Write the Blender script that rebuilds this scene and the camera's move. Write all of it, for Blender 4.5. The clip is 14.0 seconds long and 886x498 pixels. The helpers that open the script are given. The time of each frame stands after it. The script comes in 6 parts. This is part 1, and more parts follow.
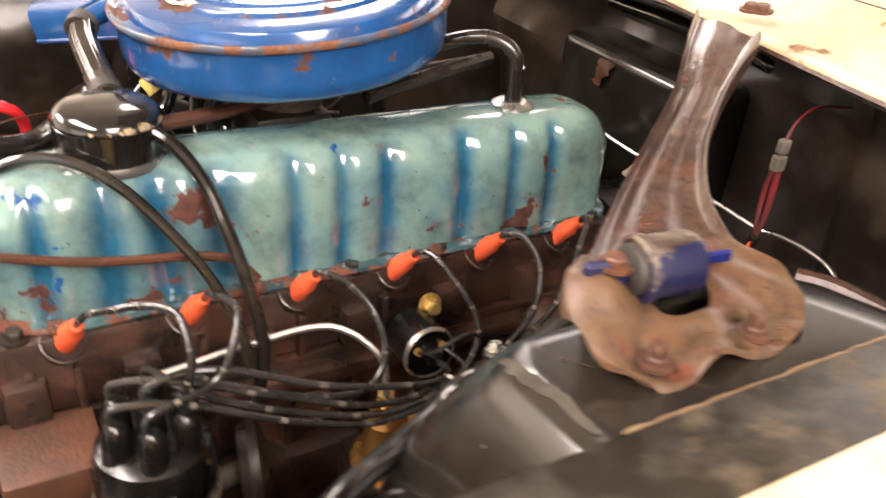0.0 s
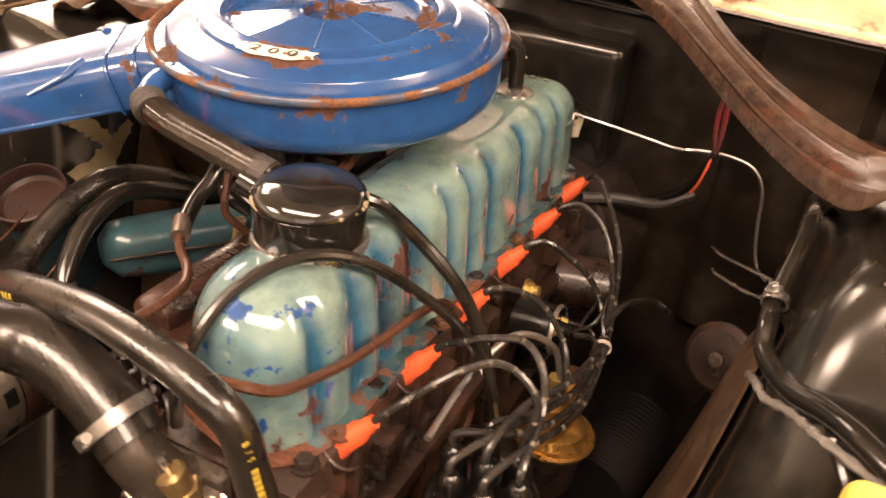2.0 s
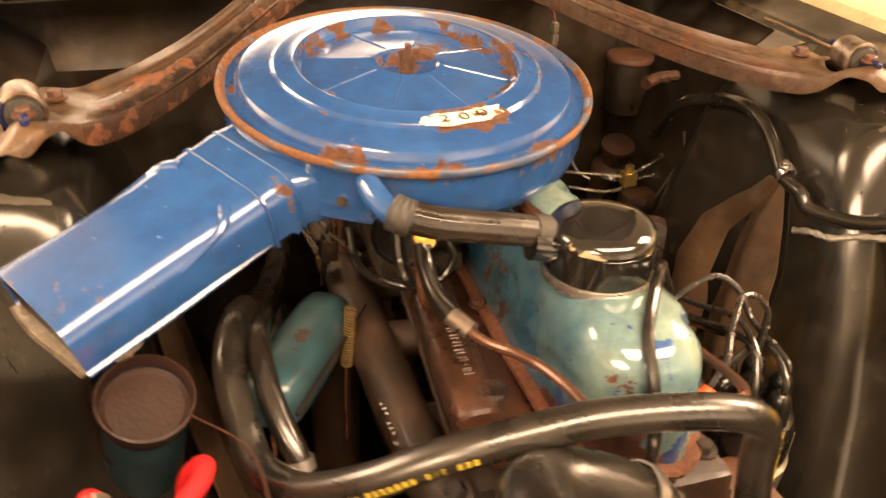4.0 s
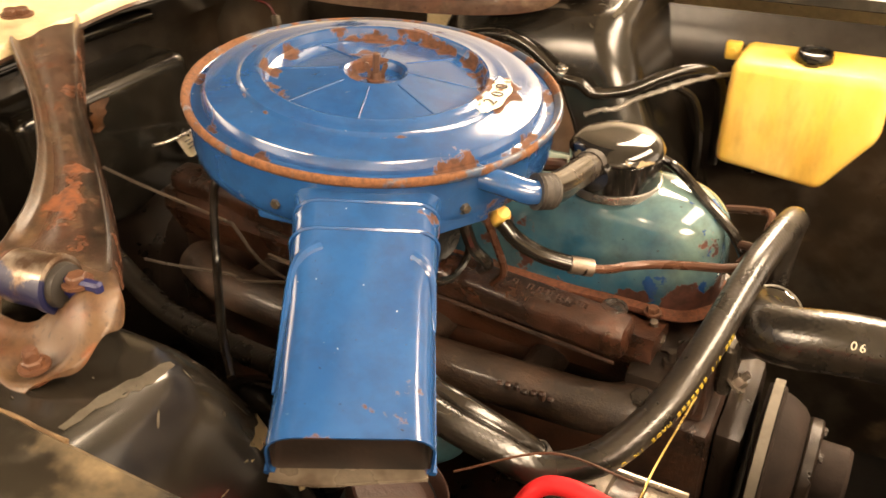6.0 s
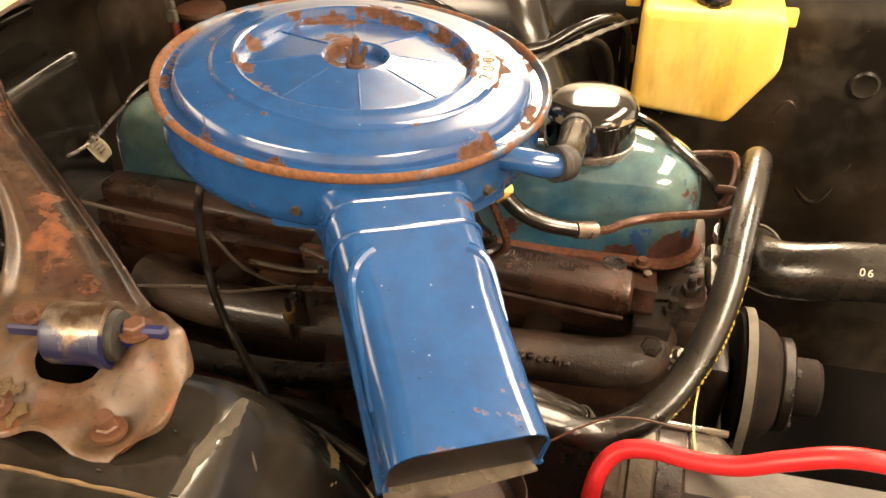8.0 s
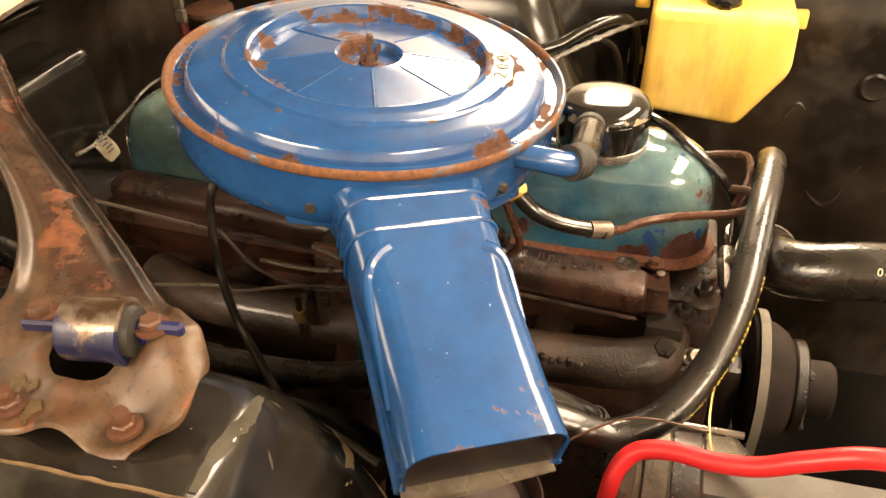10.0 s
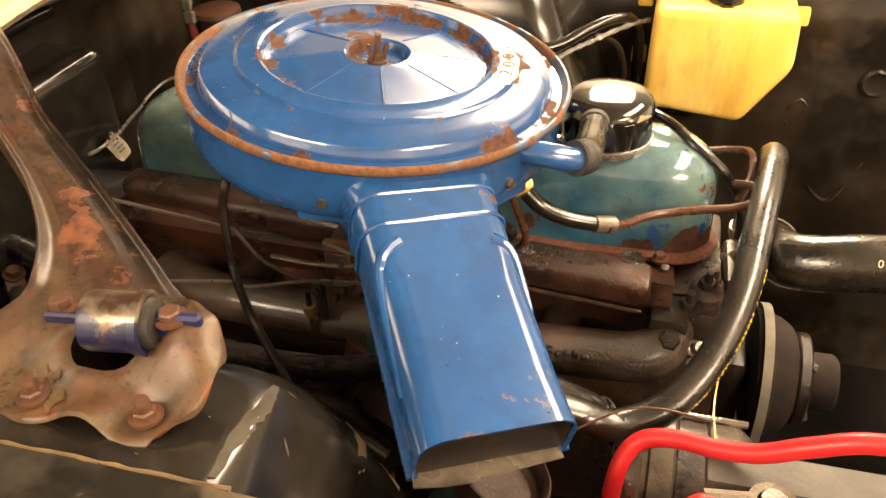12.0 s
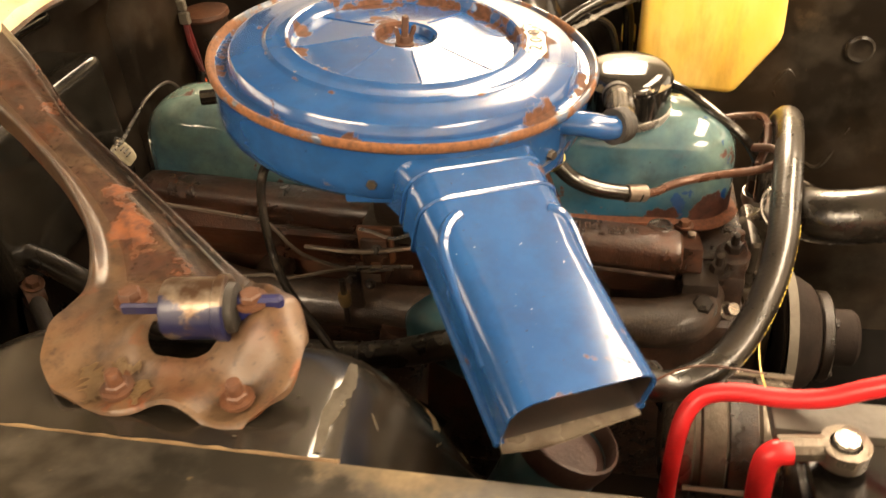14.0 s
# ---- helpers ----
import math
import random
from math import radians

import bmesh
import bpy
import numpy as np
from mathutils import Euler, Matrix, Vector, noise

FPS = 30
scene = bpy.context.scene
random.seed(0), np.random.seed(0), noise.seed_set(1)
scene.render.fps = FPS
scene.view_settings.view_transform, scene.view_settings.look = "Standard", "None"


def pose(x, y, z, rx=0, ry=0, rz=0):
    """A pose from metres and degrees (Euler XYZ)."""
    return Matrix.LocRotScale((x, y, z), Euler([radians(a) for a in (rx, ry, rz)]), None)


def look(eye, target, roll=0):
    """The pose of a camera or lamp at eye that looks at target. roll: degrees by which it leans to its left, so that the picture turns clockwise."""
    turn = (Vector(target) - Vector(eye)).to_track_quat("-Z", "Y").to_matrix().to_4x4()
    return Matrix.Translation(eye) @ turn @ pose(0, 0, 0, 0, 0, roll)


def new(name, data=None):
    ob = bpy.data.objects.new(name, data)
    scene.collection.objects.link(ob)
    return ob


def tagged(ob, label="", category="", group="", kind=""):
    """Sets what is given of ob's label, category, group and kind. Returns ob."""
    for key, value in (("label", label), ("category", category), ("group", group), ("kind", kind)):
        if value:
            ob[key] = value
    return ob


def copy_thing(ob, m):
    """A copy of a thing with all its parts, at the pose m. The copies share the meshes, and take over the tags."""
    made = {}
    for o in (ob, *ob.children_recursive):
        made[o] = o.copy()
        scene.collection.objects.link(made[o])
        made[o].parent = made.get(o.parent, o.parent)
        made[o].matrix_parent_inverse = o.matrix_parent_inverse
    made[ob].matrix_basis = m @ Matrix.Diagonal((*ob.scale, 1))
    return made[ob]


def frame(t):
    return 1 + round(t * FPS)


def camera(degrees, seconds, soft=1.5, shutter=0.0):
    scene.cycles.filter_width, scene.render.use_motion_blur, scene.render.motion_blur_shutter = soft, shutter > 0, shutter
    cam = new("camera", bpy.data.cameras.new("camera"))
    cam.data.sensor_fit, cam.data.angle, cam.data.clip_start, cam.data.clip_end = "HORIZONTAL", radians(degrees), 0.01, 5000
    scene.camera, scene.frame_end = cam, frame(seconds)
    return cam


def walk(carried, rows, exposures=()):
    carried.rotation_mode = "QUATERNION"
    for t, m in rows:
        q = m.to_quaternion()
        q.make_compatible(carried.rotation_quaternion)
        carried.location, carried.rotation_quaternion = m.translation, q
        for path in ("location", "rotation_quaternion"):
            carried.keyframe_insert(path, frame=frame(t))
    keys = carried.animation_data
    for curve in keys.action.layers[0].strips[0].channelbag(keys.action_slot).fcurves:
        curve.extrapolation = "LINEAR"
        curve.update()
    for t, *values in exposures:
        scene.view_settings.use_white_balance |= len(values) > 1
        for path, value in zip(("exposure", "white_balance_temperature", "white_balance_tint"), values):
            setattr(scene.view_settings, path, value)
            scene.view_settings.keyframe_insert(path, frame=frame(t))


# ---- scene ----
cam = camera(56.8, 14.0, 1.5, 0.5)
PATH = [
    (0, (-0.295, -0.735, 0.417), (0.625, 0.728, -0.59), 5.9),
    (0.5, (-0.409, -0.641, 0.419), (0.687, 0.702, -0.578), 5.2),
    (1, (-0.502, -0.558, 0.427), (0.778, 0.603, -0.579), 6.5),
    (1.5, (-0.619, -0.46, 0.433), (0.839, 0.491, -0.553), 6.5),
    (2, (-0.67, -0.354, 0.427), (0.913, 0.342, -0.578), 5.6),
    (2.5, (-0.686, -0.206, 0.433), (0.971, 0.226, -0.6), 4.6),
    (3, (-0.7, -0.043, 0.436), (1.001, 0.065, -0.61), 4.7),
    (3.5, (-0.737, 0.128, 0.452), (0.953, -0.117, -0.59), 3.5),
    (4, (-0.708, 0.271, 0.461), (0.917, -0.278, -0.567), 2.5),
    (4.1, (-0.698, 0.306, 0.469), (0.905, -0.3, -0.563), 2.3),
    (4.2, (-0.685, 0.341, 0.475), (0.894, -0.323, -0.557), 2.0),
    (6.3, (-0.366, 0.678, 0.489), (0.346, -0.832, -0.612), -2.0),
    (6.5, (-0.339, 0.683, 0.493), (0.301, -0.839, -0.637), -1.8),
    (7, (-0.27, 0.696, 0.494), (0.218, -0.851, -0.675), -1.8),
    (7.2, (-0.264, 0.698, 0.506), (0.193, -0.845, -0.681), -1.9),
    (9.5, (-0.25, 0.699, 0.496), (0.19, -0.858, -0.679), -2.2),
    (10, (-0.247, 0.7, 0.497), (0.201, -0.855, -0.678), -2.0),
    (10.5, (-0.249, 0.701, 0.496), (0.206, -0.853, -0.677), -2.1),
    (11, (-0.248, 0.707, 0.498), (0.212, -0.847, -0.674), -2.4),
    (11.5, (-0.249, 0.711, 0.501), (0.209, -0.842, -0.673), -2.4),
    (12, (-0.247, 0.714, 0.501), (0.21, -0.839, -0.673), -2.5),
    (12.5, (-0.245, 0.716, 0.501), (0.215, -0.839, -0.67), -2.6),
    (13, (-0.24, 0.721, 0.499), (0.224, -0.834, -0.67), -2.7),
    (13.5, (-0.228, 0.723, 0.502), (0.219, -0.837, -0.667), -3.1),
    (14, (-0.184, 0.744, 0.491), (0.185, -0.831, -0.685), -4.3),
]
walk(cam, [(t, look(eye, target, roll)) for t, eye, target, roll in PATH], [(0.0, 0.18, 5500, 17), (0.5, 0.20, 5850, 22), (1.2, -0.08, 6350, 28), (2.0, -0.10, 6900, 26), (3.0, -0.04, 7700, 23), (4.0, 0.20, 8200, 21), (7.0, 0.08, 6800, 11), (14.0, 0.10, 7150, 11)])

from mathutils.bvhtree import BVHTree

# ---- light: a garage with a pale ceiling, tube lamps, and stand-ins for unseen daylit openings ----
world = bpy.data.worlds.new("garage_air")
scene.world = world
world.use_nodes = True
world.node_tree.nodes["Background"].inputs[0].default_value = (1.0, 0.93, 0.82, 1)
world.node_tree.nodes["Background"].inputs[1].default_value = 0.12


def lamp(name, eye, target, sx, sy, watts, colour):
    data = bpy.data.lights.new(name, "AREA")
    data.shape, data.size, data.size_y, data.energy, data.color = "RECTANGLE", sx, sy, watts, colour
    ob = new(name, data)
    ob.matrix_basis = look(eye, target)
    return ob


WARM = (1.0, 0.81, 0.60)
DAY = (1.0, 0.86, 0.70)
lamp("ceiling_lamp", (-1.38, -0.35, 1.55), (-1.38, -0.35, 0), 0.60, 2.1, 130, WARM)
lamp("ceiling_lamp", (1.25, 2.15, 1.55), (1.25, 2.15, 0), 1.9, 0.9, 150, WARM)
lamp("ceiling_lamp", (-0.15, -2.45, 1.55), (-0.15, -2.45, 0), 0.80, 1.8, 190, WARM)
lamp("ceiling_lamp", (-2.45, 2.15, 1.55), (-2.45, 2.15, 0), 1.2, 1.5, 230, WARM)
# area lamps added in place of an unseen window and unseen doorways
lamp("window_standin_light", (1.7, 3.3, 0.8), (0, 0, 0.3), 2.2, 1.2, 30, DAY)
lamp("doorway_standin_light", (3.85, 0.5, 0.65), (0, 0.1, 0.4), 3.4, 1.7, 90, DAY)
lamp("doorway_standin_light", (-3.8, -1.3, 0.50), (0, -0.2, 0.3), 3.2, 1.9, 42, DAY)
scene.view_settings.exposure = 0.0


# ---- materials ----
def nodes_of(name):
    m = bpy.data.materials.new(name)
    m.use_nodes = True
    t = m.node_tree
    return m, t, t.nodes["Principled BSDF"]


def add(t, kind, **values):
    n = t.nodes.new(kind)
    for key, value in values.items():
        n.inputs[key].default_value = value
    return n


def spots(t, scale, detail, low, high, stretch=(1, 1, 1), rough=0.6, seed=0.0, attr=None):
    """A mask, 0 to 1, of uneven patches of the given size; attr: more of them where that attribute of the mesh is high."""
    co = t.nodes.new("ShaderNodeTexCoord")
    mp = add(t, "ShaderNodeMapping", Scale=stretch, Location=(seed, seed * 0.7, seed * 1.3))
    no = add(t, "ShaderNodeTexNoise", Scale=scale, Detail=detail, Roughness=rough)
    ra = add(t, "ShaderNodeMapRange", **{"From Min": low, "From Max": high})
    t.links.new(co.outputs["Object"], mp.inputs["Vector"])
    t.links.new(mp.outputs[0], no.inputs["Vector"])
    value = no.outputs["Fac"]
    if attr:
        at = t.nodes.new("ShaderNodeAttribute")
        at.attribute_name = attr
        more = t.nodes.new("ShaderNodeMath")
        more.operation = "MULTIPLY_ADD"
        t.links.new(at.outputs["Fac"], more.inputs[0])
        more.inputs[1].default_value = 0.2
        t.links.new(value, more.inputs[2])
        value = more.outputs[0]
    t.links.new(value, ra.inputs["Value"])
    return ra.outputs["Result"]


def mix(t, fac, a, b):
    n = t.nodes.new("ShaderNodeMix")
    n.data_type = "RGBA"
    if isinstance(fac, float):
        n.inputs[0].default_value = fac
    else:
        t.links.new(fac, n.inputs[0])
    for value, slot in ((a, n.inputs[6]), (b, n.inputs[7])):
        if isinstance(value, tuple):
            slot.default_value = (*value, 1)
        else:
            t.links.new(value, slot)
    return n.outputs[2]


def ramp(t, fac, a, b):
    n = add(t, "ShaderNodeMapRange", **{"To Min": a, "To Max": b})
    t.links.new(fac, n.inputs["Value"])
    return n.outputs["Result"]


def bump(t, bs, height, strength, distance):
    n = add(t, "ShaderNodeBump", Strength=strength, Distance=distance)
    t.links.new(height, n.inputs["Height"])
    t.links.new(n.outputs[0], bs.inputs["Normal"])


def simple(name, a, b, rough=0.5, metal=0.0, scale=60.0, relief=0.15, coat=0.0, low=0.35, high=0.65, spread=0.12, lumps=0.0):
    """Two close tones in patches and grain, with fine relief."""
    m, t, bs = nodes_of(name)
    big = spots(t, scale * 0.25, 4, low, high)
    fine = spots(t, scale * 4, 3, 0.3, 0.7, seed=3.0)
    c = mix(t, big, a, b)
    grime = mix(t, ramp(t, fine, 0.0, 0.35), c, tuple(v * 0.55 for v in a))
    t.links.new(grime, bs.inputs["Base Color"])
    t.links.new(ramp(t, big, max(rough - spread, 0.04), min(rough + spread, 1)), bs.inputs["Roughness"])
    bs.inputs["Metallic"].default_value = metal
    bs.inputs["Coat Weight"].default_value = coat
    if lumps:
        wide = t.nodes.new("ShaderNodeMath")
        wide.operation = "MULTIPLY_ADD"
        t.links.new(spots(t, scale, 6, 0.3, 0.7, seed=21.0, rough=0.65), wide.inputs[0])
        wide.inputs[1].default_value = lumps
        t.links.new(fine, wide.inputs[2])
        fine = wide.outputs[0]
    bump(t, bs, fine, relief, 0.001)
    return m


def chipped(name, paint, worn, rust, amount, rough=0.25, scale=18.0, coat=0.3, seed=0.0, attr=None, dirt=0.06, under=None, edge=0.02, grime=0.0, nicks=0.0, peel=0.0):
    """Paint with a second tone, rust where it has flaked, and dust."""
    m, t, bs = nodes_of(name)
    tone = spots(t, scale * 0.6, 4, 0.42, 0.62, seed=seed + 5)
    flake = spots(t, scale, 6, 0.66 - amount, 0.66 + edge - amount, rough=0.62, seed=seed, attr="wear")
    speck = spots(t, scale * 14, 2, 0.735, 0.75, seed=seed + 9)
    rusty = spots(t, scale * 6, 4, 0.35, 0.65, seed=seed + 2)
    dust = spots(t, scale * 2.5, 5, 0.45, 0.75, seed=seed + 7)
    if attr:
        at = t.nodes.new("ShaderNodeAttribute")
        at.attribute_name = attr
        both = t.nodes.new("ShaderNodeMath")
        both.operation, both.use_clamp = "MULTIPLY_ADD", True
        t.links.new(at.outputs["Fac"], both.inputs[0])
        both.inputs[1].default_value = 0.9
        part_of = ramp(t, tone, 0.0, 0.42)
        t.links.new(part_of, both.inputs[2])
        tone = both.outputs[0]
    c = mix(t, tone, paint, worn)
    if under:
        c = mix(t, spots(t, scale * 1.8, 6, under[1], under[1] + 0.015, seed=seed + 13, attr="nose"), c, under[0])
    c = mix(t, ramp(t, dust, 0.0, dirt), c, (0.45, 0.40, 0.33))
    if grime:
        c = mix(t, ramp(t, spots(t, scale * 1.7, 7, 0.44, 0.70, rough=0.7, seed=seed + 17), 0.0, grime), c, (0.018, 0.012, 0.008))
    c = mix(t, speck, c, tuple(v * 0.3 for v in rust))
    if nicks:
        c = mix(t, spots(t, scale * 11, 3, 0.775 - nicks, 0.785 - nicks, seed=seed + 23), c, (0.50, 0.52, 0.54))
    r = mix(t, rusty, rust, tuple(v * 0.45 for v in rust))
    c = mix(t, flake, c, r)
    t.links.new(c, bs.inputs["Base Color"])
    t.links.new(ramp(t, flake, rough, 0.85), bs.inputs["Roughness"])
    t.links.new(ramp(t, flake, coat, 0.0), bs.inputs["Coat Weight"])
    bs.inputs["Coat Roughness"].default_value = 0.12
    inv = ramp(t, flake, 1.0, 0.0)
    if peel:
        skin = t.nodes.new("ShaderNodeMath")
        skin.operation = "MULTIPLY_ADD"
        t.links.new(spots(t, scale * 22, 2, 0.25, 0.75, seed=seed + 29), skin.inputs[0])
        skin.inputs[1].default_value = peel
        t.links.new(inv, skin.inputs[2])
        inv = skin.outputs[0]
    bump(t, bs, inv, 0.35, 0.0006)
    return m


M = dict(
    blue=chipped("blue_enamel", (0.0135, 0.071, 0.220), (0.0105, 0.058, 0.190), (0.105, 0.040, 0.019), 0.008, 0.17, 26, 0.7, 1.0, None, 0.012, None, 0.03, 0.26, 0.03, 0.05),
    blue_rim=chipped("rusted_blue_rim", (0.034, 0.066, 0.130), (0.080, 0.062, 0.055), (0.175, 0.070, 0.027), 0.10, 0.30, 40, 0.3, 4.0, None, 0.05, None, 0.06, 0.5),
    # rust tones darkened to put the snorkel mouth's shade into the colour
    blue_in=simple("rusty_inside_with_shade", (0.014, 0.011, 0.009), (0.042, 0.021, 0.012), 0.6, 0.0, 60),
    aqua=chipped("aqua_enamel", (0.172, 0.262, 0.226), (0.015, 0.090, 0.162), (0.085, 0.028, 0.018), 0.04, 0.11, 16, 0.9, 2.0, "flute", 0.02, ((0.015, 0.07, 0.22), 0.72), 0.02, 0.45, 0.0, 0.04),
    teal=chipped("teal_enamel", (0.026, 0.080, 0.098), (0.018, 0.052, 0.066), (0.05, 0.03, 0.02), 0.05, 0.28, 18, 0.25, 6.0, None, 0.06, None, 0.03, 0.6),
    iron=None,
    log_iron=None,
    pulley=simple("dull_brown_pulley", (0.0190, 0.0098, 0.0058), (0.0080, 0.0048, 0.0032), 0.80, 0.0, 60, 0.25),
    manifold_iron=None,
    iron_dark=simple("dark_oily_iron", (0.010, 0.007, 0.0052), (0.024, 0.015, 0.010), 0.38, 0.0, 120, 0.3, 0.1, 0.35, 0.65, 0.12, 0.5),
    rust=simple("rusty_brown_steel", (0.125, 0.052, 0.026), (0.055, 0.026, 0.016), 0.5, 0.0, 60, 0.4),
    brace=None,
    black=chipped("chipped_gloss_black", (0.006, 0.0055, 0.005), (0.009, 0.008, 0.007), (0.42, 0.33, 0.20), -0.05, 0.10, 40, 0.6, 8.0, None, 0.02),
    apron=chipped("scuffed_black_panel", (0.0090, 0.0078, 0.0062), (0.0150, 0.0118, 0.0085), (0.09, 0.065, 0.04), -0.06, 0.20, 11, 0.25, 11.0, None, 0.03, None, 0.10),
    plenum=chipped("gloss_black_firewall_paint", (0.0060, 0.0055, 0.0045), (0.0095, 0.0080, 0.0060), (0.06, 0.045, 0.03), -0.06, 0.20, 9, 0.5, 41.0, None, 0.03, None, 0.10),
    firewall=chipped("dusty_black_firewall", (0.010, 0.0075, 0.0055), (0.030, 0.020, 0.012), (0.15, 0.105, 0.062), -0.05, 0.30, 7, 0.15, 13.0, None, 0.06, None, 0.22),
    cream=chipped("faded_cream_body_paint", (0.72, 0.60, 0.36), (0.55, 0.44, 0.26), (0.22, 0.12, 0.06), 0.02, 0.35, 14, 0.2, 15.0, None, 0.06, None, 0.06, 0.35),
    rubber=simple("black_rubber", (0.0085, 0.0072, 0.006), (0.020, 0.016, 0.012), 0.17, 0.0, 80, 0.08, 0.3),
    rubber_dull=simple("dull_black_rubber", (0.022, 0.020, 0.018), (0.045, 0.038, 0.032), 0.6, 0.0, 70, 0.2),
    plastic=simple("black_bakelite", (0.0042, 0.0038, 0.0035), (0.0080, 0.0070, 0.0060), 0.20, 0.0, 60, 0.06),
    wire=simple("grey_black_lead", (0.016, 0.0145, 0.013), (0.034, 0.030, 0.027), 0.24, 0.0, 90, 0.1),
    orange=simple("orange_silicone", (0.80, 0.12, 0.03), (0.62, 0.09, 0.025), 0.5, 0.0, 60, 0.1),
    red=simple("red_cable_jacket", (0.72, 0.025, 0.03), (0.60, 0.02, 0.025), 0.38, 0.0, 50, 0.06),
    red_dark=simple("grimy_red_wire", (0.16, 0.012, 0.014), (0.05, 0.008, 0.008), 0.5, 0.0, 80, 0.1),
    gold=simple("gold_zinc_plate", (0.62, 0.36, 0.10), (0.42, 0.22, 0.06), 0.28, 0.85, 50, 0.1),
    brass=simple("brass", (0.70, 0.52, 0.18), (0.55, 0.38, 0.12), 0.35, 0.8, 60, 0.1),
    steel=simple("bare_steel", (0.55, 0.53, 0.50), (0.38, 0.35, 0.31), 0.32, 0.9, 60, 0.15),
    alloy=simple("cast_alloy", (0.20, 0.17, 0.135), (0.075, 0.058, 0.042), 0.34, 0.55, 60, 0.25, 0.0, 0.38, 0.62, 0.12, 1.5),
    copper=simple("brown_copper_tube", (0.11, 0.048, 0.028), (0.06, 0.028, 0.018), 0.30, 0.3, 60, 0.1),
    blue_bush=simple("blue_bush_paint", (0.008, 0.014, 0.110), (0.020, 0.018, 0.040), 0.42, 0.0, 70, 0.15),
    zinc=simple("dirty_zinc_sleeve", (0.30, 0.26, 0.22), (0.15, 0.11, 0.085), 0.35, 0.75, 50, 0.2),
    sleeve=None,
    torn=None,
    white=simple("white_sticker", (0.62, 0.58, 0.48), (0.40, 0.35, 0.26), 0.5, 0.0, 90, 0.1),
    ink=simple("black_ink", (0.02, 0.02, 0.02), (0.03, 0.03, 0.03), 0.6, 0.0, 50, 0.0),
    yellow_ink=simple("yellow_ink", (0.48, 0.36, 0.04), (0.34, 0.25, 0.03), 0.5, 0.0, 50, 0.0),
    belt=simple("grey_belt", (0.190, 0.165, 0.130), (0.110, 0.095, 0.074), 0.7, 0.0, 60, 0.2),
    tan=chipped("dusty_tan_panel", (0.115, 0.066, 0.036), (0.05, 0.028, 0.016), (0.025, 0.015, 0.010), 0.09, 0.42, 12, 0.0, 31.0, None, 0.1, None, 0.15, 0.6),
    sealer=simple("cracked_tan_sealer", (0.24, 0.16, 0.08), (0.11, 0.065, 0.032), 0.6, 0.0, 90, 0.5),
    torn_tag=simple("dirty_cream_paper", (0.62, 0.57, 0.44), (0.36, 0.29, 0.18), 0.6, 0.0, 70, 0.2),
    tape=simple("brown_cloth_tape", (0.22, 0.085, 0.022), (0.05, 0.024, 0.012), 0.6, 0.0, 45, 0.4),
    ear_zinc=simple("dull_oily_zinc", (0.16, 0.14, 0.11), (0.05, 0.035, 0.025), 0.35, 0.7, 120, 0.2),
    scuff=simple("pale_scuffed_paint", (0.150, 0.130, 0.100), (0.075, 0.062, 0.047), 0.95, 0.0, 120, 0.2),
    flange=chipped("dusty_black_flange", (0.010, 0.0088, 0.0066), (0.024, 0.020, 0.014), (0.20, 0.150, 0.085), 0.095, 0.30, 9, 0.15, 17.0, None, 0.12, None, 0.16, 0.3),
    cup=simple("rusty_brown_cup", (0.040, 0.0140, 0.0080), (0.016, 0.0070, 0.0048), 0.55, 0.0, 60, 0.3),
    alloy_dark=simple("grimy_cast_alloy", (0.085, 0.070, 0.054), (0.035, 0.027, 0.020), 0.36, 0.5, 60, 0.25, 0.0, 0.38, 0.62, 0.12, 1.0),
    breather=simple("brown_fluted_rubber", (0.018, 0.014, 0.0105), (0.036, 0.028, 0.021), 0.24, 0.0, 80, 0.08),
    lip_metal=simple("worn_tan_metal", (0.20, 0.165, 0.125), (0.050, 0.030, 0.018), 0.38, 0.4, 70, 0.15, 0.0, 0.42, 0.58),
    hose=None,
    lip=chipped("rusty_aqua_lip", (0.050, 0.105, 0.115), (0.018, 0.050, 0.065), (0.16, 0.055, 0.026), 0.06, 0.2, 34, 0.4, 23.0, None, 0.06, None, 0.03, 0.4),
    sender=simple("dull_brass", (0.36, 0.25, 0.11), (0.16, 0.10, 0.05), 0.4, 0.7, 60, 0.2),
    silver=simple("silver_sealant", (0.42, 0.40, 0.37), (0.16, 0.14, 0.12), 0.32, 0.5, 90, 0.6),
    matt=simple("matt_black", (0.004, 0.0035, 0.003), (0.008, 0.0065, 0.0055), 0.6, 0.0, 60, 0.1),
    tube=simple("bright_steel_tube", (0.62, 0.58, 0.52), (0.45, 0.41, 0.36), 0.22, 0.85, 60, 0.05),
    grey=simple("grey_battery_case", (0.13, 0.118, 0.10), (0.075, 0.066, 0.056), 0.5, 0.0, 50, 0.15),
    plaster=simple("pale_plaster", (0.76, 0.71, 0.62), (0.70, 0.65, 0.56), 0.85, 0.0, 3, 0.1),
    concrete=simple("stained_concrete", (0.20, 0.18, 0.155), (0.12, 0.105, 0.09), 0.8, 0.0, 6, 0.3),
)
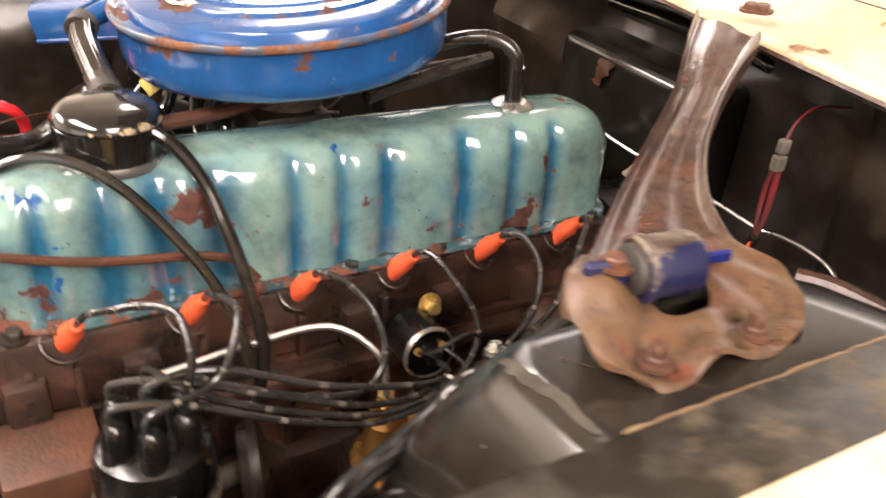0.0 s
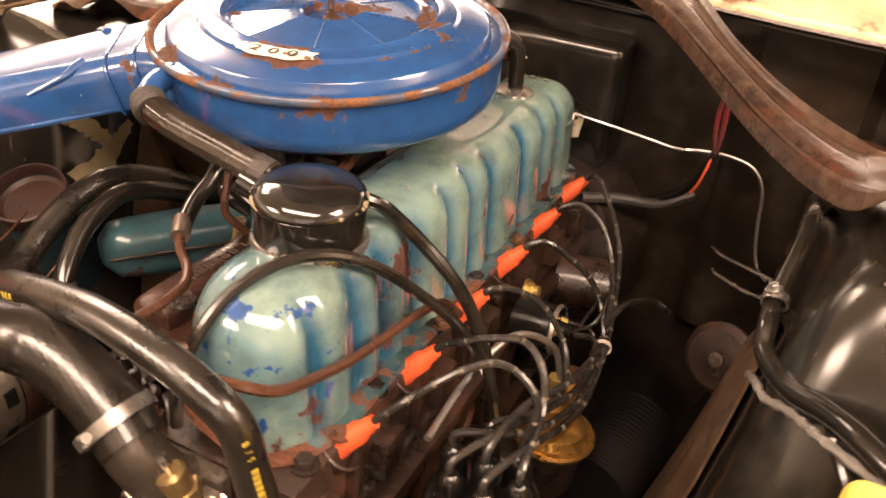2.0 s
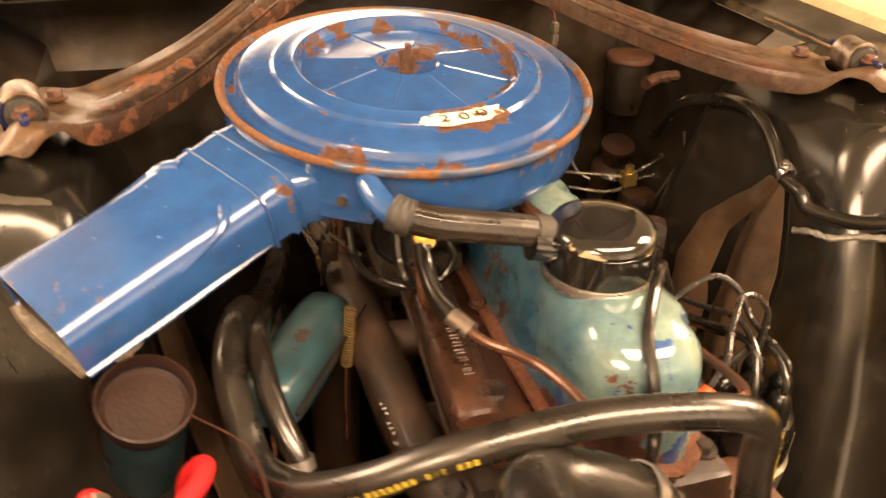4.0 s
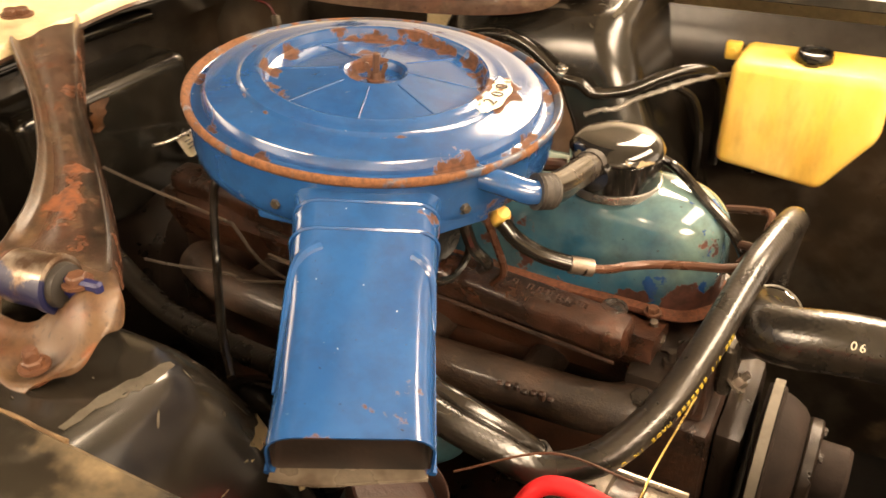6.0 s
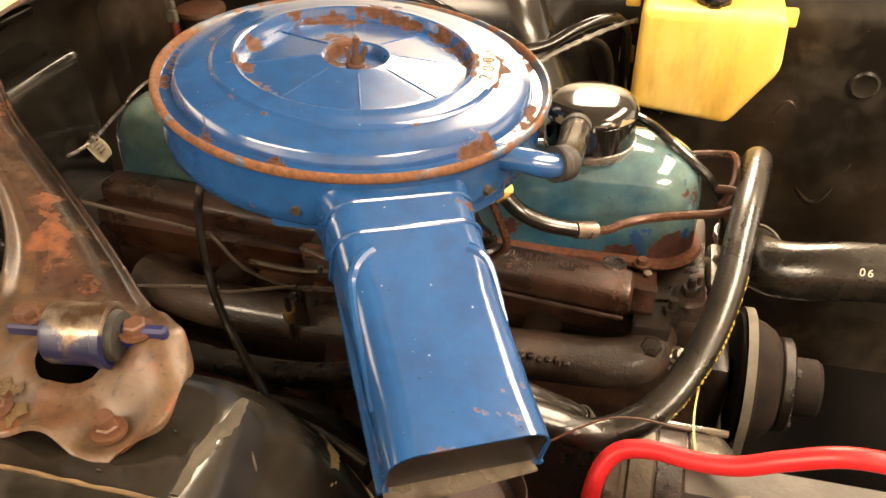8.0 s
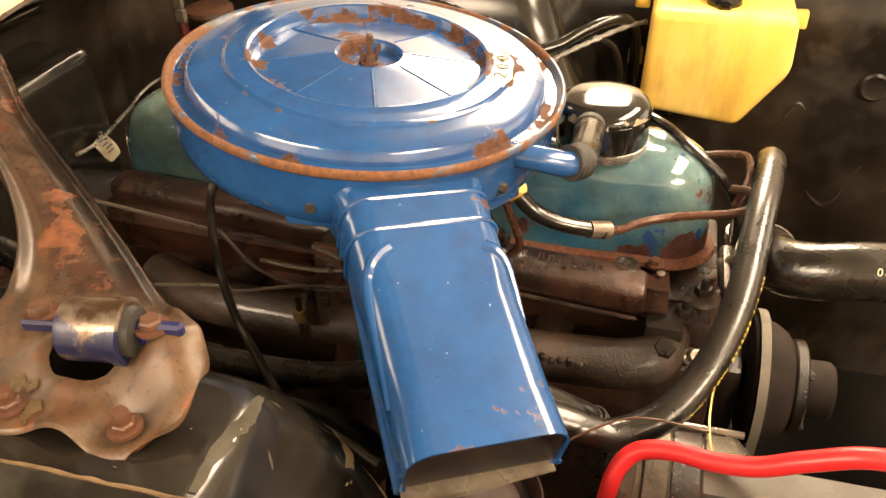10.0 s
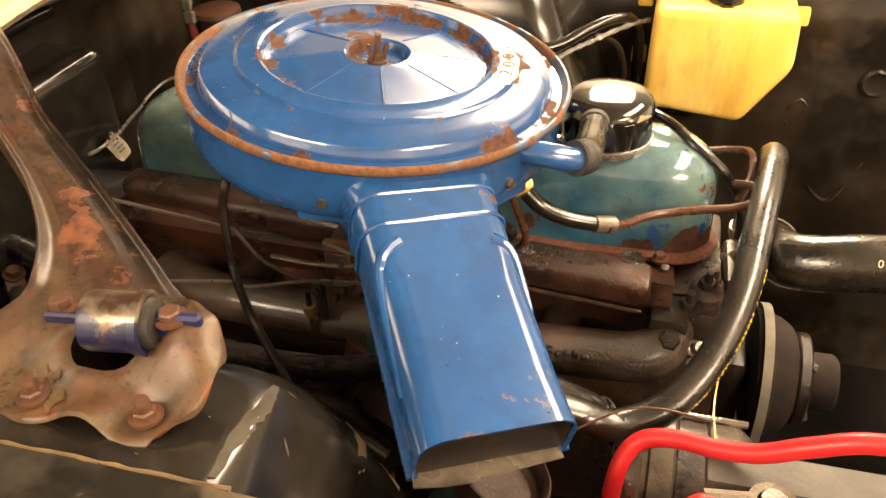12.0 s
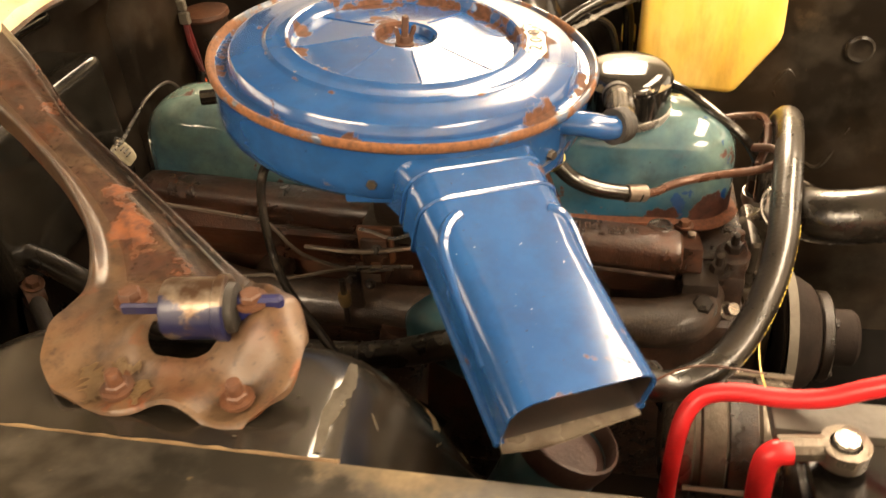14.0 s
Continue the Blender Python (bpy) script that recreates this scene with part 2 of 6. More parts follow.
# brace: red-brown paint with grey rub marks, worn to tan at the foot, with orange rust, black paint and grime
m, t, bs = nodes_of("stained_brace_steel")
at = t.nodes.new("ShaderNodeAttribute")
at.attribute_name = "flute"
dark = t.nodes.new("ShaderNodeAttribute")
dark.attribute_name = "black"
c = mix(t, at.outputs["Fac"], (0.048, 0.025, 0.018), (0.096, 0.053, 0.024))
c = mix(t, ramp(t, spots(t, 9, 5, 0.42, 0.66, stretch=(1, 1, 0.5), seed=2.0), 0.0, 0.50), c, (0.076, 0.052, 0.038))
c = mix(t, ramp(t, spots(t, 24, 6, 0.50, 0.68, seed=6.0), 0.0, 0.70), c, (0.090, 0.032, 0.015))
c = mix(t, ramp(t, spots(t, 17, 7, 0.52, 0.70, seed=11.0, rough=0.7), 0.0, 0.80), c, (0.022, 0.013, 0.009))
c = mix(t, ramp(t, spots(t, 34, 6, 0.52, 0.66, seed=37.0, rough=0.7), 0.0, 0.40), c, (0.125, 0.085, 0.050))
c = mix(t, ramp(t, spots(t, 75, 7, 0.49, 0.66, seed=43.0, rough=0.72), 0.0, 0.62), c, (0.026, 0.014, 0.009))
c = mix(t, ramp(t, spots(t, 190, 3, 0.60, 0.68, seed=25.0), 0.0, 0.7), c, (0.028, 0.014, 0.009))
edge_noise = t.nodes.new("ShaderNodeMath")
edge_noise.operation, edge_noise.use_clamp = "MULTIPLY", True
t.links.new(dark.outputs["Fac"], edge_noise.inputs[0])
t.links.new(ramp(t, spots(t, 60, 7, 0.36, 0.56, seed=31.0, rough=0.7), 0.15, 1.0), edge_noise.inputs[1])
c = mix(t, edge_noise.outputs[0], c, (0.010, 0.0080, 0.0065))
flake = spots(t, 30, 7, 0.620, 0.70, seed=19.0, attr="wear")
r = mix(t, spots(t, 130, 3, 0.35, 0.65, seed=4.0), (0.165, 0.054, 0.019), (0.070, 0.026, 0.013))
t.links.new(mix(t, flake, c, r), bs.inputs["Base Color"])
worn_gloss = ramp(t, at.outputs["Fac"], 0.20, 0.46)
top = t.nodes.new("ShaderNodeMath")
top.operation = "MAXIMUM"
t.links.new(worn_gloss, top.inputs[0])
t.links.new(ramp(t, flake, 0.0, 0.8), top.inputs[1])
t.links.new(top.outputs[0], bs.inputs["Roughness"])
t.links.new(ramp(t, at.outputs["Fac"], 0.24, 0.12), bs.inputs["Coat Weight"])
bs.inputs["Coat Roughness"].default_value = 0.25
bump(t, bs, spots(t, 45, 7, 0.3, 0.7, seed=8.0, rough=0.68), 0.34, 0.0012)
t.links.new(ramp(t, at.outputs["Fac"], 0.38, 0.40), bs.inputs["Specular IOR Level"])
M["brace"] = m
M["matt"].node_tree.nodes["Principled BSDF"].inputs["Specular IOR Level"].default_value = 0.1
for key in ("flange", "firewall", "pulley", "blue_bush"):
    M[key].node_tree.nodes["Principled BSDF"].inputs["Specular IOR Level"].default_value = 0.3
def greasy(name, iron, rust, grease, rough, seed):
    """Oily cast iron: brown metal, redder rust in patches, black grease in others, wet here and dry there."""
    m, t, bs = nodes_of(name)
    c = mix(t, spots(t, 38, 6, 0.34, 0.66, seed=seed), iron, tuple(v * 0.5 for v in iron))
    c = mix(t, ramp(t, spots(t, 15, 7, 0.46, 0.62, seed=seed + 3, rough=0.66), 0.0, 0.85), c, rust)
    wet = spots(t, 11, 7, 0.42, 0.60, seed=seed + 7, rough=0.68)
    c = mix(t, ramp(t, wet, 0.0, 0.88), c, grease)
    c = mix(t, ramp(t, spots(t, 160, 3, 0.56, 0.70, seed=seed + 11), 0.0, 0.6), c, tuple(v * 1.9 for v in iron))
    t.links.new(c, bs.inputs["Base Color"])
    t.links.new(ramp(t, wet, rough + 0.14, rough - 0.10), bs.inputs["Roughness"])
    t.links.new(ramp(t, wet, 0.1, 0.7), bs.inputs["Coat Weight"])
    bs.inputs["Coat Roughness"].default_value = 0.18
    rel = t.nodes.new("ShaderNodeMath")
    rel.operation = "MULTIPLY_ADD"
    t.links.new(spots(t, 70, 7, 0.25, 0.75, seed=seed + 13, rough=0.7), rel.inputs[0])
    rel.inputs[1].default_value = 2.2
    t.links.new(spots(t, 420, 3, 0.3, 0.7, seed=seed + 17), rel.inputs[2])
    bump(t, bs, rel.outputs[0], 0.46, 0.0009)
    return m


M["iron"] = greasy("oily_brown_cast_iron", (0.040, 0.0205, 0.0130), (0.085, 0.0330, 0.0170), (0.0085, 0.0058, 0.0042), 0.36, 51.0)
M["log_iron"] = greasy("red_brown_oily_casting", (0.046, 0.0182, 0.0096), (0.086, 0.0300, 0.0138), (0.0125, 0.0068, 0.0043), 0.29, 63.0)
M["manifold_iron"] = greasy("tan_brown_casting", (0.042, 0.0270, 0.0185), (0.072, 0.0400, 0.0250), (0.0125, 0.0085, 0.0062), 0.40, 77.0)
# dirty bare sleeve, with dark blue paint where the attribute is high
m, t, bs = nodes_of("metal_sleeve_with_blue_paint")
base = mix(t, spots(t, 55, 5, 0.40, 0.62, seed=2.0), (0.26, 0.215, 0.17), (0.095, 0.055, 0.034))
paint = spots(t, 34, 6, 0.54, 0.60, seed=12.0, attr="wear")
t.links.new(mix(t, paint, base, (0.0065, 0.0085, 0.038)), bs.inputs["Base Color"])
t.links.new(ramp(t, paint, 0.7, 0.0), bs.inputs["Metallic"])
bs.inputs["Roughness"].default_value = 0.34
bump(t, bs, spots(t, 150, 4, 0.3, 0.7, seed=5.0), 0.2, 0.0008)
M["sleeve"] = m
# torn paper with the rust showing through
m, t, bs = nodes_of("torn_paper_label")
hole = spots(t, 75, 6, 0.560, 0.585, seed=3.0)
paper = mix(t, spots(t, 120, 4, 0.40, 0.65, seed=1.0), (0.74, 0.70, 0.60), (0.58, 0.52, 0.40))
t.links.new(mix(t, hole, paper, (0.125, 0.055, 0.026)), bs.inputs["Base Color"])
bs.inputs["Roughness"].default_value = 0.45
bump(t, bs, ramp(t, hole, 1.0, 0.0), 0.4, 0.0005)
M["torn"] = m
# rubber with a fine crossed braid under its skin
m, t, bs = nodes_of("braided_rubber_hose")
age = spots(t, 22, 4, 0.35, 0.65)
t.links.new(mix(t, age, (0.0080, 0.0068, 0.0056), (0.019, 0.0150, 0.0110)), bs.inputs["Base Color"])
t.links.new(ramp(t, age, 0.22, 0.36), bs.inputs["Roughness"])
co = t.nodes.new("ShaderNodeTexCoord")
weave = None
for turn in (0.9, -0.9):
    mp = add(t, "ShaderNodeMapping", Rotation=(0.4, 0.5, turn))
    wv = add(t, "ShaderNodeTexWave", Scale=75.0)
    t.links.new(co.outputs["Object"], mp.inputs["Vector"])
    t.links.new(mp.outputs[0], wv.inputs["Vector"])
    if weave is None:
        weave = wv.outputs["Fac"]
    else:
        both = t.nodes.new("ShaderNodeMath")
        both.operation = "MULTIPLY"
        t.links.new(weave, both.inputs[0])
        t.links.new(wv.outputs["Fac"], both.inputs[1])
        weave = both.outputs[0]
bs.inputs["Coat Weight"].default_value = 0.6
bs.inputs["Coat Roughness"].default_value = 0.22
bump(t, bs, weave, 0.24, 0.0005)
M["hose"] = m
m, t, bs = nodes_of("aged_yellow_plastic")
fade = spots(t, 9, 5, 0.35, 0.68, stretch=(1, 1, 0.4))
stain = spots(t, 24, 6, 0.50, 0.75, stretch=(1, 1, 0.3), seed=4.0)
c = mix(t, fade, (0.86, 0.54, 0.075), (0.88, 0.66, 0.22))
t.links.new(mix(t, ramp(t, stain, 0.0, 0.65), c, (0.42, 0.22, 0.035)), bs.inputs["Base Color"])
bs.inputs["Roughness"].default_value = 0.42
bs.inputs["Subsurface Weight"].default_value = 0.25
bs.inputs["Subsurface Radius"].default_value = (0.02, 0.012, 0.004)
bs.inputs["Subsurface Scale"].default_value = 0.5
M["yellow"] = m


# ---- mesh helpers ----
def V(*a):
    return Vector(a)


def finish(me, sharp):
    me.polygons.foreach_set("use_smooth", [True] * len(me.polygons))
    me.set_sharp_from_angle(angle=radians(sharp))


def part(name, bm, material, parent=None, label="", sharp=35):
    me = bpy.data.meshes.new(name)
    bmesh.ops.recalc_face_normals(bm, faces=bm.faces)
    bm.to_mesh(me)
    bm.free()
    finish(me, sharp)
    me.materials.append(M[material])
    ob = new(name, me)
    if parent:
        ob.parent = parent
        ob.matrix_parent_inverse = parent.matrix_basis.inverted()
    return tagged(ob, label)


def thing(name, at, label, category, group="", kind=""):
    ob = new(name)
    ob.empty_display_size = 0.02
    ob.matrix_basis = Matrix.Translation(at)
    return tagged(ob, label, category, group, kind)


def single(name, bm, material, label, category, group="", kind="", sharp=35):
    return tagged(part(name, bm, material, None, "", sharp), label, category, group, kind)


def box(lo, hi, bevel=0.004, seg=2, m=None):
    bm = bmesh.new()
    lo, hi = Vector(lo), Vector(hi)
    bmesh.ops.create_cube(bm, size=1, matrix=Matrix.LocRotScale((lo + hi) / 2, None, hi - lo))
    if bevel:
        bmesh.ops.bevel(bm, geom=bm.edges[:], offset=bevel, segments=seg, profile=0.6, affect="EDGES")
    if m:
        bmesh.ops.transform(bm, matrix=m, verts=bm.verts)
    return bm


def join(*some):
    out = bmesh.new()
    for bm in some:
        me = bpy.data.meshes.new("tmp")
        bm.to_mesh(me)
        bm.free()
        out.from_mesh(me)
        bpy.data.meshes.remove(me)
    return out


def rings(sections, closed=False, caps=True, worn=()):
    """Skin a row of sections, each a closed loop of as many points; worn: the wear of each section."""
    bm = bmesh.new()
    wear = bm.verts.layers.float.new("wear")
    rows = [[bm.verts.new(p) for p in s] for s in sections]
    for row, value in zip(rows, worn):
        for v in row:
            v[wear] = value
    n = len(rows[0])
    for a, b in zip(rows, rows[1:] + (rows[:1] if closed else [])):
        for k in range(n):
            bm.faces.new((a[k], a[(k + 1) % n], b[(k + 1) % n], b[k]))
    if caps and not closed:
        bm.faces.new(rows[0])
        bm.faces.new(rows[-1])
    return bm


def spline(points, steps=6):
    """Points on a smooth curve through the given ones."""
    p = [Vector(q) for q in points]
    p = [p[0] * 2 - p[1], *p, p[-1] * 2 - p[-2]]
    out = []
    for a, b, c, d in zip(p, p[1:], p[2:], p[3:]):
        for k in range(steps):
            u = k / steps
            out.append(0.5 * (2 * b + (c - a) * u + (2 * a - 5 * b + 4 * c - d) * u * u + (3 * b - a - 3 * c + d) * u**3))
    return out + [p[-2]]


def tube(points, r, seg=10, steps=6, corrugate=0.0, lobes=0):
    line = spline(points, steps) if steps > 1 else [Vector(q) for q in points]
    up = V(0.13, 0.27, 1)
    out, run = [], 0.0
    n = len(line)
    for k, p in enumerate(line):
        ahead = (line[min(k + 1, n - 1)] - line[max(k - 1, 0)]).normalized()
        side = ahead.cross(up)
        side = side.normalized() if side.length > 1e-4 else V(1, 0, 0)
        up = side.cross(ahead).normalized()
        rr = r if not isinstance(r, (list, tuple)) else r[0] + (r[1] - r[0]) * k / (n - 1)
        if corrugate and k % 2:
            rr -= corrugate
        out.append([p + rr * (1 + 0.022 * math.cos(lobes * a) * (lobes > 0)) * (math.cos(a) * side + math.sin(a) * up) for a in (2 * math.pi * i / seg for i in range(seg))])
    return rings(out)


def frame_to(at, axis):
    return Matrix.Translation(at) @ Vector(axis).to_track_quat("Z", "Y").to_matrix().to_4x4()


def lathe(profile, seg=32, m=None):
    """Turn a profile of (radius, height, and wear if given) about z."""
    bm = bmesh.new()
    wear = bm.verts.layers.float.new("wear")
    worn = [(*q, 0.0)[2] for q in profile]
    profile = [q[:2] for q in profile]
    rows = []
    for r, z in profile:
        if r < 1e-6:
            rows.append([bm.verts.new((0, 0, z))])
        else:
            rows.append([bm.verts.new((r * math.cos(2 * math.pi * k / seg), r * math.sin(2 * math.pi * k / seg), z)) for k in range(seg)])
    for row, value in zip(rows, worn):
        for v in row:
            v[wear] = value
    for a, b in zip(rows, rows[1:]):
        for k in range(seg):
            j = (k + 1) % seg
            if len(a) == 1 and len(b) > 1:
                bm.faces.new((a[0], b[j], b[k]))
            elif len(b) == 1 and len(a) > 1:
                bm.faces.new((a[k], a[j], b[0]))
            elif len(a) > 1:
                bm.faces.new((a[k], a[j], b[j], b[k]))
    if m:
        bmesh.ops.transform(bm, matrix=m, verts=bm.verts)
    return bm


def plate(outline, thick, m=None, bevel=0.0, hole=None):
    """A flat plate from an outline in its own x and y."""
    bm = bmesh.new()
    f = bm.faces.new([bm.verts.new((x, y, 0)) for x, y in outline])
    g = bmesh.ops.extrude_face_region(bm, geom=[f])
    bmesh.ops.translate(bm, vec=(0, 0, thick), verts=[v for v in g["geom"] if isinstance(v, bmesh.types.BMVert)])
    if bevel:
        bmesh.ops.bevel(bm, geom=[e for e in bm.edges if abs(e.verts[0].co.z - e.verts[1].co.z) < 1e-6], offset=bevel, segments=2, affect="EDGES")
    if m:
        bmesh.ops.transform(bm, matrix=m, verts=bm.verts)
    return bm


def bolt(at, axis, r=0.007, h=0.006, washer=True):
    """A hexagon head on a washer."""
    hexa = lathe([(0, 0), (r, 0), (r, h * 0.8), (r * 0.85, h), (0, h)], 6)
    bits = [hexa]
    if washer:
        bits.append(lathe([(0, -0.0015), (r * 1.45, -0.0015), (r * 1.45, 0.001), (0, 0.001)], 16))
    bm = join(*bits)
    bmesh.ops.transform(bm, matrix=frame_to(at, axis), verts=bm.verts)
    return bm


def rounded(w, h, r, n=5):
    """A rounded rectangle round 0, as points of two coordinates."""
    out = []
    for cx, cy, a0 in ((w / 2 - r, h / 2 - r, 0), (-w / 2 + r, h / 2 - r, 90), (-w / 2 + r, -h / 2 + r, 180), (w / 2 - r, -h / 2 + r, 270)):
        for k in range(n + 1):
            a = radians(a0 + 90 * k / n)
            out.append((cx + r * math.cos(a), cy + r * math.sin(a)))
    return out


def drape(mesh_object, points, width, lift=0.0007, ragged=0.3, seed=1, sideways=False):
    """A thin streak laid on a mesh along a line of (x, y), or of (x, z) if sideways, with ragged edges."""
    tree = BVHTree.FromPolygons([v.co for v in mesh_object.data.vertices], [p.vertices for p in mesh_object.data.polygons])
    rnd = random.Random(seed)
    line = spline([(x, y, 0) for x, y in points], 6)
    bm = bmesh.new()
    rows = []
    for k, p in enumerate(line):
        d = line[min(k + 1, len(line) - 1)] - line[max(k - 1, 0)]
        side = V(-d.y, d.x, 0).normalized()
        w = width * (0.35 + 0.65 * math.sin(math.pi * (k + 0.7) / (len(line) + 0.4)))
        row = []
        for f in (-0.5, 0, 0.5):
            q = p + side * w * (f + rnd.uniform(-1, 1) * ragged * abs(f))
            if sideways:
                hit = tree.ray_cast(V(q.x, 0.2, q.y), V(0, 1, 0))[0]
                row.append(bm.verts.new((hit or V(q.x, 0.36, q.y)) - V(0, lift, 0)))
                continue
            hit = tree.ray_cast(V(q.x, q.y, 0.5), V(0, 0, -1))[0]
            row.append(bm.verts.new((hit or V(q.x, q.y, 0.13)) + V(0, 0, lift)))
        rows.append(row)
    for a, b in zip(rows, rows[1:]):
        for k in (0, 1):
            bm.faces.new((a[k], a[k + 1], b[k + 1], b[k]))
    bmesh.ops.solidify(bm, geom=bm.faces[:], thickness=0.0004)
    return bm


def clamp(at, axis, r, parent, name="hose_clamp"):
    """A worm-drive band round a hose, with its screw."""
    m = frame_to(at, axis)
    band = lathe([(r, -0.005), (r + 0.0015, -0.005), (r + 0.0015, 0.005), (r, 0.005), (r, -0.005)], 24, m)
    ob = part(name, band, "steel", parent)
    part("screw", join(box((r, -0.006, -0.005), (r + 0.006, 0.006, 0.005), 0.001, 1, m), lathe([(0, 0.006), (0.004, 0.006), (0.004, 0.011), (0, 0.011)], 8, m @ pose(r + 0.003, 0, 0, -90, 0, 0))), "steel", ob)
    return ob


# ---- structure: garage and engine bay ----
FLOOR = -0.85
single("floor", box((-4, -3.5, FLOOR - 0.1), (4, 3.5, FLOOR), 0), "concrete", "stained grey concrete garage floor", "floor", kind="structure")
single("ceiling", box((-4, -3.5, 1.6), (4, 3.5, 1.7), 0), "plaster", "plain pale garage ceiling", "ceiling", kind="structure")
single("wall_front", box((-4.1, -3.5, FLOOR), (-4, 3.5, 1.6), 0), "plaster", "plain pale garage wall", "wall", kind="structure")
single("wall_rear", box((4, -3.5, FLOOR), (4.1, 3.5, 1.6), 0), "plaster", "plain pale garage wall", "wall", kind="structure")
single("wall_left", box((-4, -3.6, FLOOR), (4, -3.5, 1.6), 0), "plaster", "plain pale garage wall", "wall", kind="structure")
single("wall_right", box((-4, 3.5, FLOOR), (4, 3.6, 1.6), 0), "plaster", "plain pale garage wall", "wall", kind="structure")

MID = -0.0255  # the car's centre line in y
BAY = thing("engine_bay", (0, MID, FLOOR), "black engine bay of an old car with cream outer panels", "car body", kind="structure")


def sheet(rows, thick=0.004, worn=None):
    """A bent sheet of metal through rows of points, of equal length."""
    bm = bmesh.new()
    wear = bm.verts.layers.float.new("wear")
    grid = [[bm.verts.new(p) for p in r] for r in rows]
    if worn:
        for v in bm.verts:
            v[wear] = worn(v.co)
    for a, b in zip(grid, grid[1:]):
        for k in range(len(a) - 1):
            bm.faces.new((a[k], a[k + 1], b[k + 1], b[k]))
    bmesh.ops.recalc_face_normals(bm, faces=bm.faces)
    bmesh.ops.solidify(bm, geom=bm.faces[:], thickness=thick)
    return bm


# firewall, with a swaged bead and a stepped centre
rows = []
for j in range(25):
    z = -0.62 + 0.87 * j / 24
    rows.append([V(0.515 - 0.018 * math.exp(-((z - 0.115 + 0.12 * y) / 0.018) ** 2) - 0.012 * math.exp(-((z - 0.17) / 0.012) ** 2)
                   + 0.05 * max(0, -0.1 - z), y, z) for y in (-0.62 + 1.2 * k / 30 for k in range(31))])
part("firewall", sheet(rows, 0.004, lambda p: 0.75 * max(0, min(1, (p.y - 0.12) / 0.1)) * max(0, min(1, (p.z + 0.02) / 0.08)) + 0.35 * max(0, min(1, (-p.y - 0.12) / 0.1))), "firewall", BAY, "dusty black firewall with swaged beads")
# cowl edge in body colour
cowl = [V(0.372, -0.62, 0.205), V(0.385, -0.345, 0.208), V(0.40, -0.17, 0.212), V(0.413, -0.06, 0.214), V(0.418, MID, 0.214), V(0.413, 0.02, 0.214), V(0.40, 0.13, 0.212), V(0.385, 0.30, 0.208), V(0.372, 0.57, 0.205)]
edge = spline(cowl, 6)
rows = []
for dx, dz in ((0.0, -0.006), (0.0, 0.0), (0.004, 0.006), (0.03, 0.010), (0.06, 0.016), (0.10, 0.034), (0.16, 0.050), (0.40, 0.060)):
    rows.append([p + V(dx, 0, dz + 0.0015 * math.sin(p.y * 90) * (dx < 0.02)) for p in edge])
part("cowl", sheet(rows, 0.006), "cream", BAY, "faded cream cowl panel with a rough seam")
part("cowl_lip", sheet([[p + V(dx, 0, dz) for p in edge] for dx, dz in ((0.012, -0.010), (0.006, -0.008), (-0.004, -0.003))], 0.004), "brace", BAY)
part("cowl_return", sheet([[p + V(dx, 0, dz) for p in edge] for dx, dz in ((0.012, -0.012), (0.06, -0.02), (0.12, -0.03))], 0.004), "firewall", BAY)


def side_y(y, s):
    """A place y metres outboard of the centre line, on the left (-1) or right (1)."""
    return MID + s * y


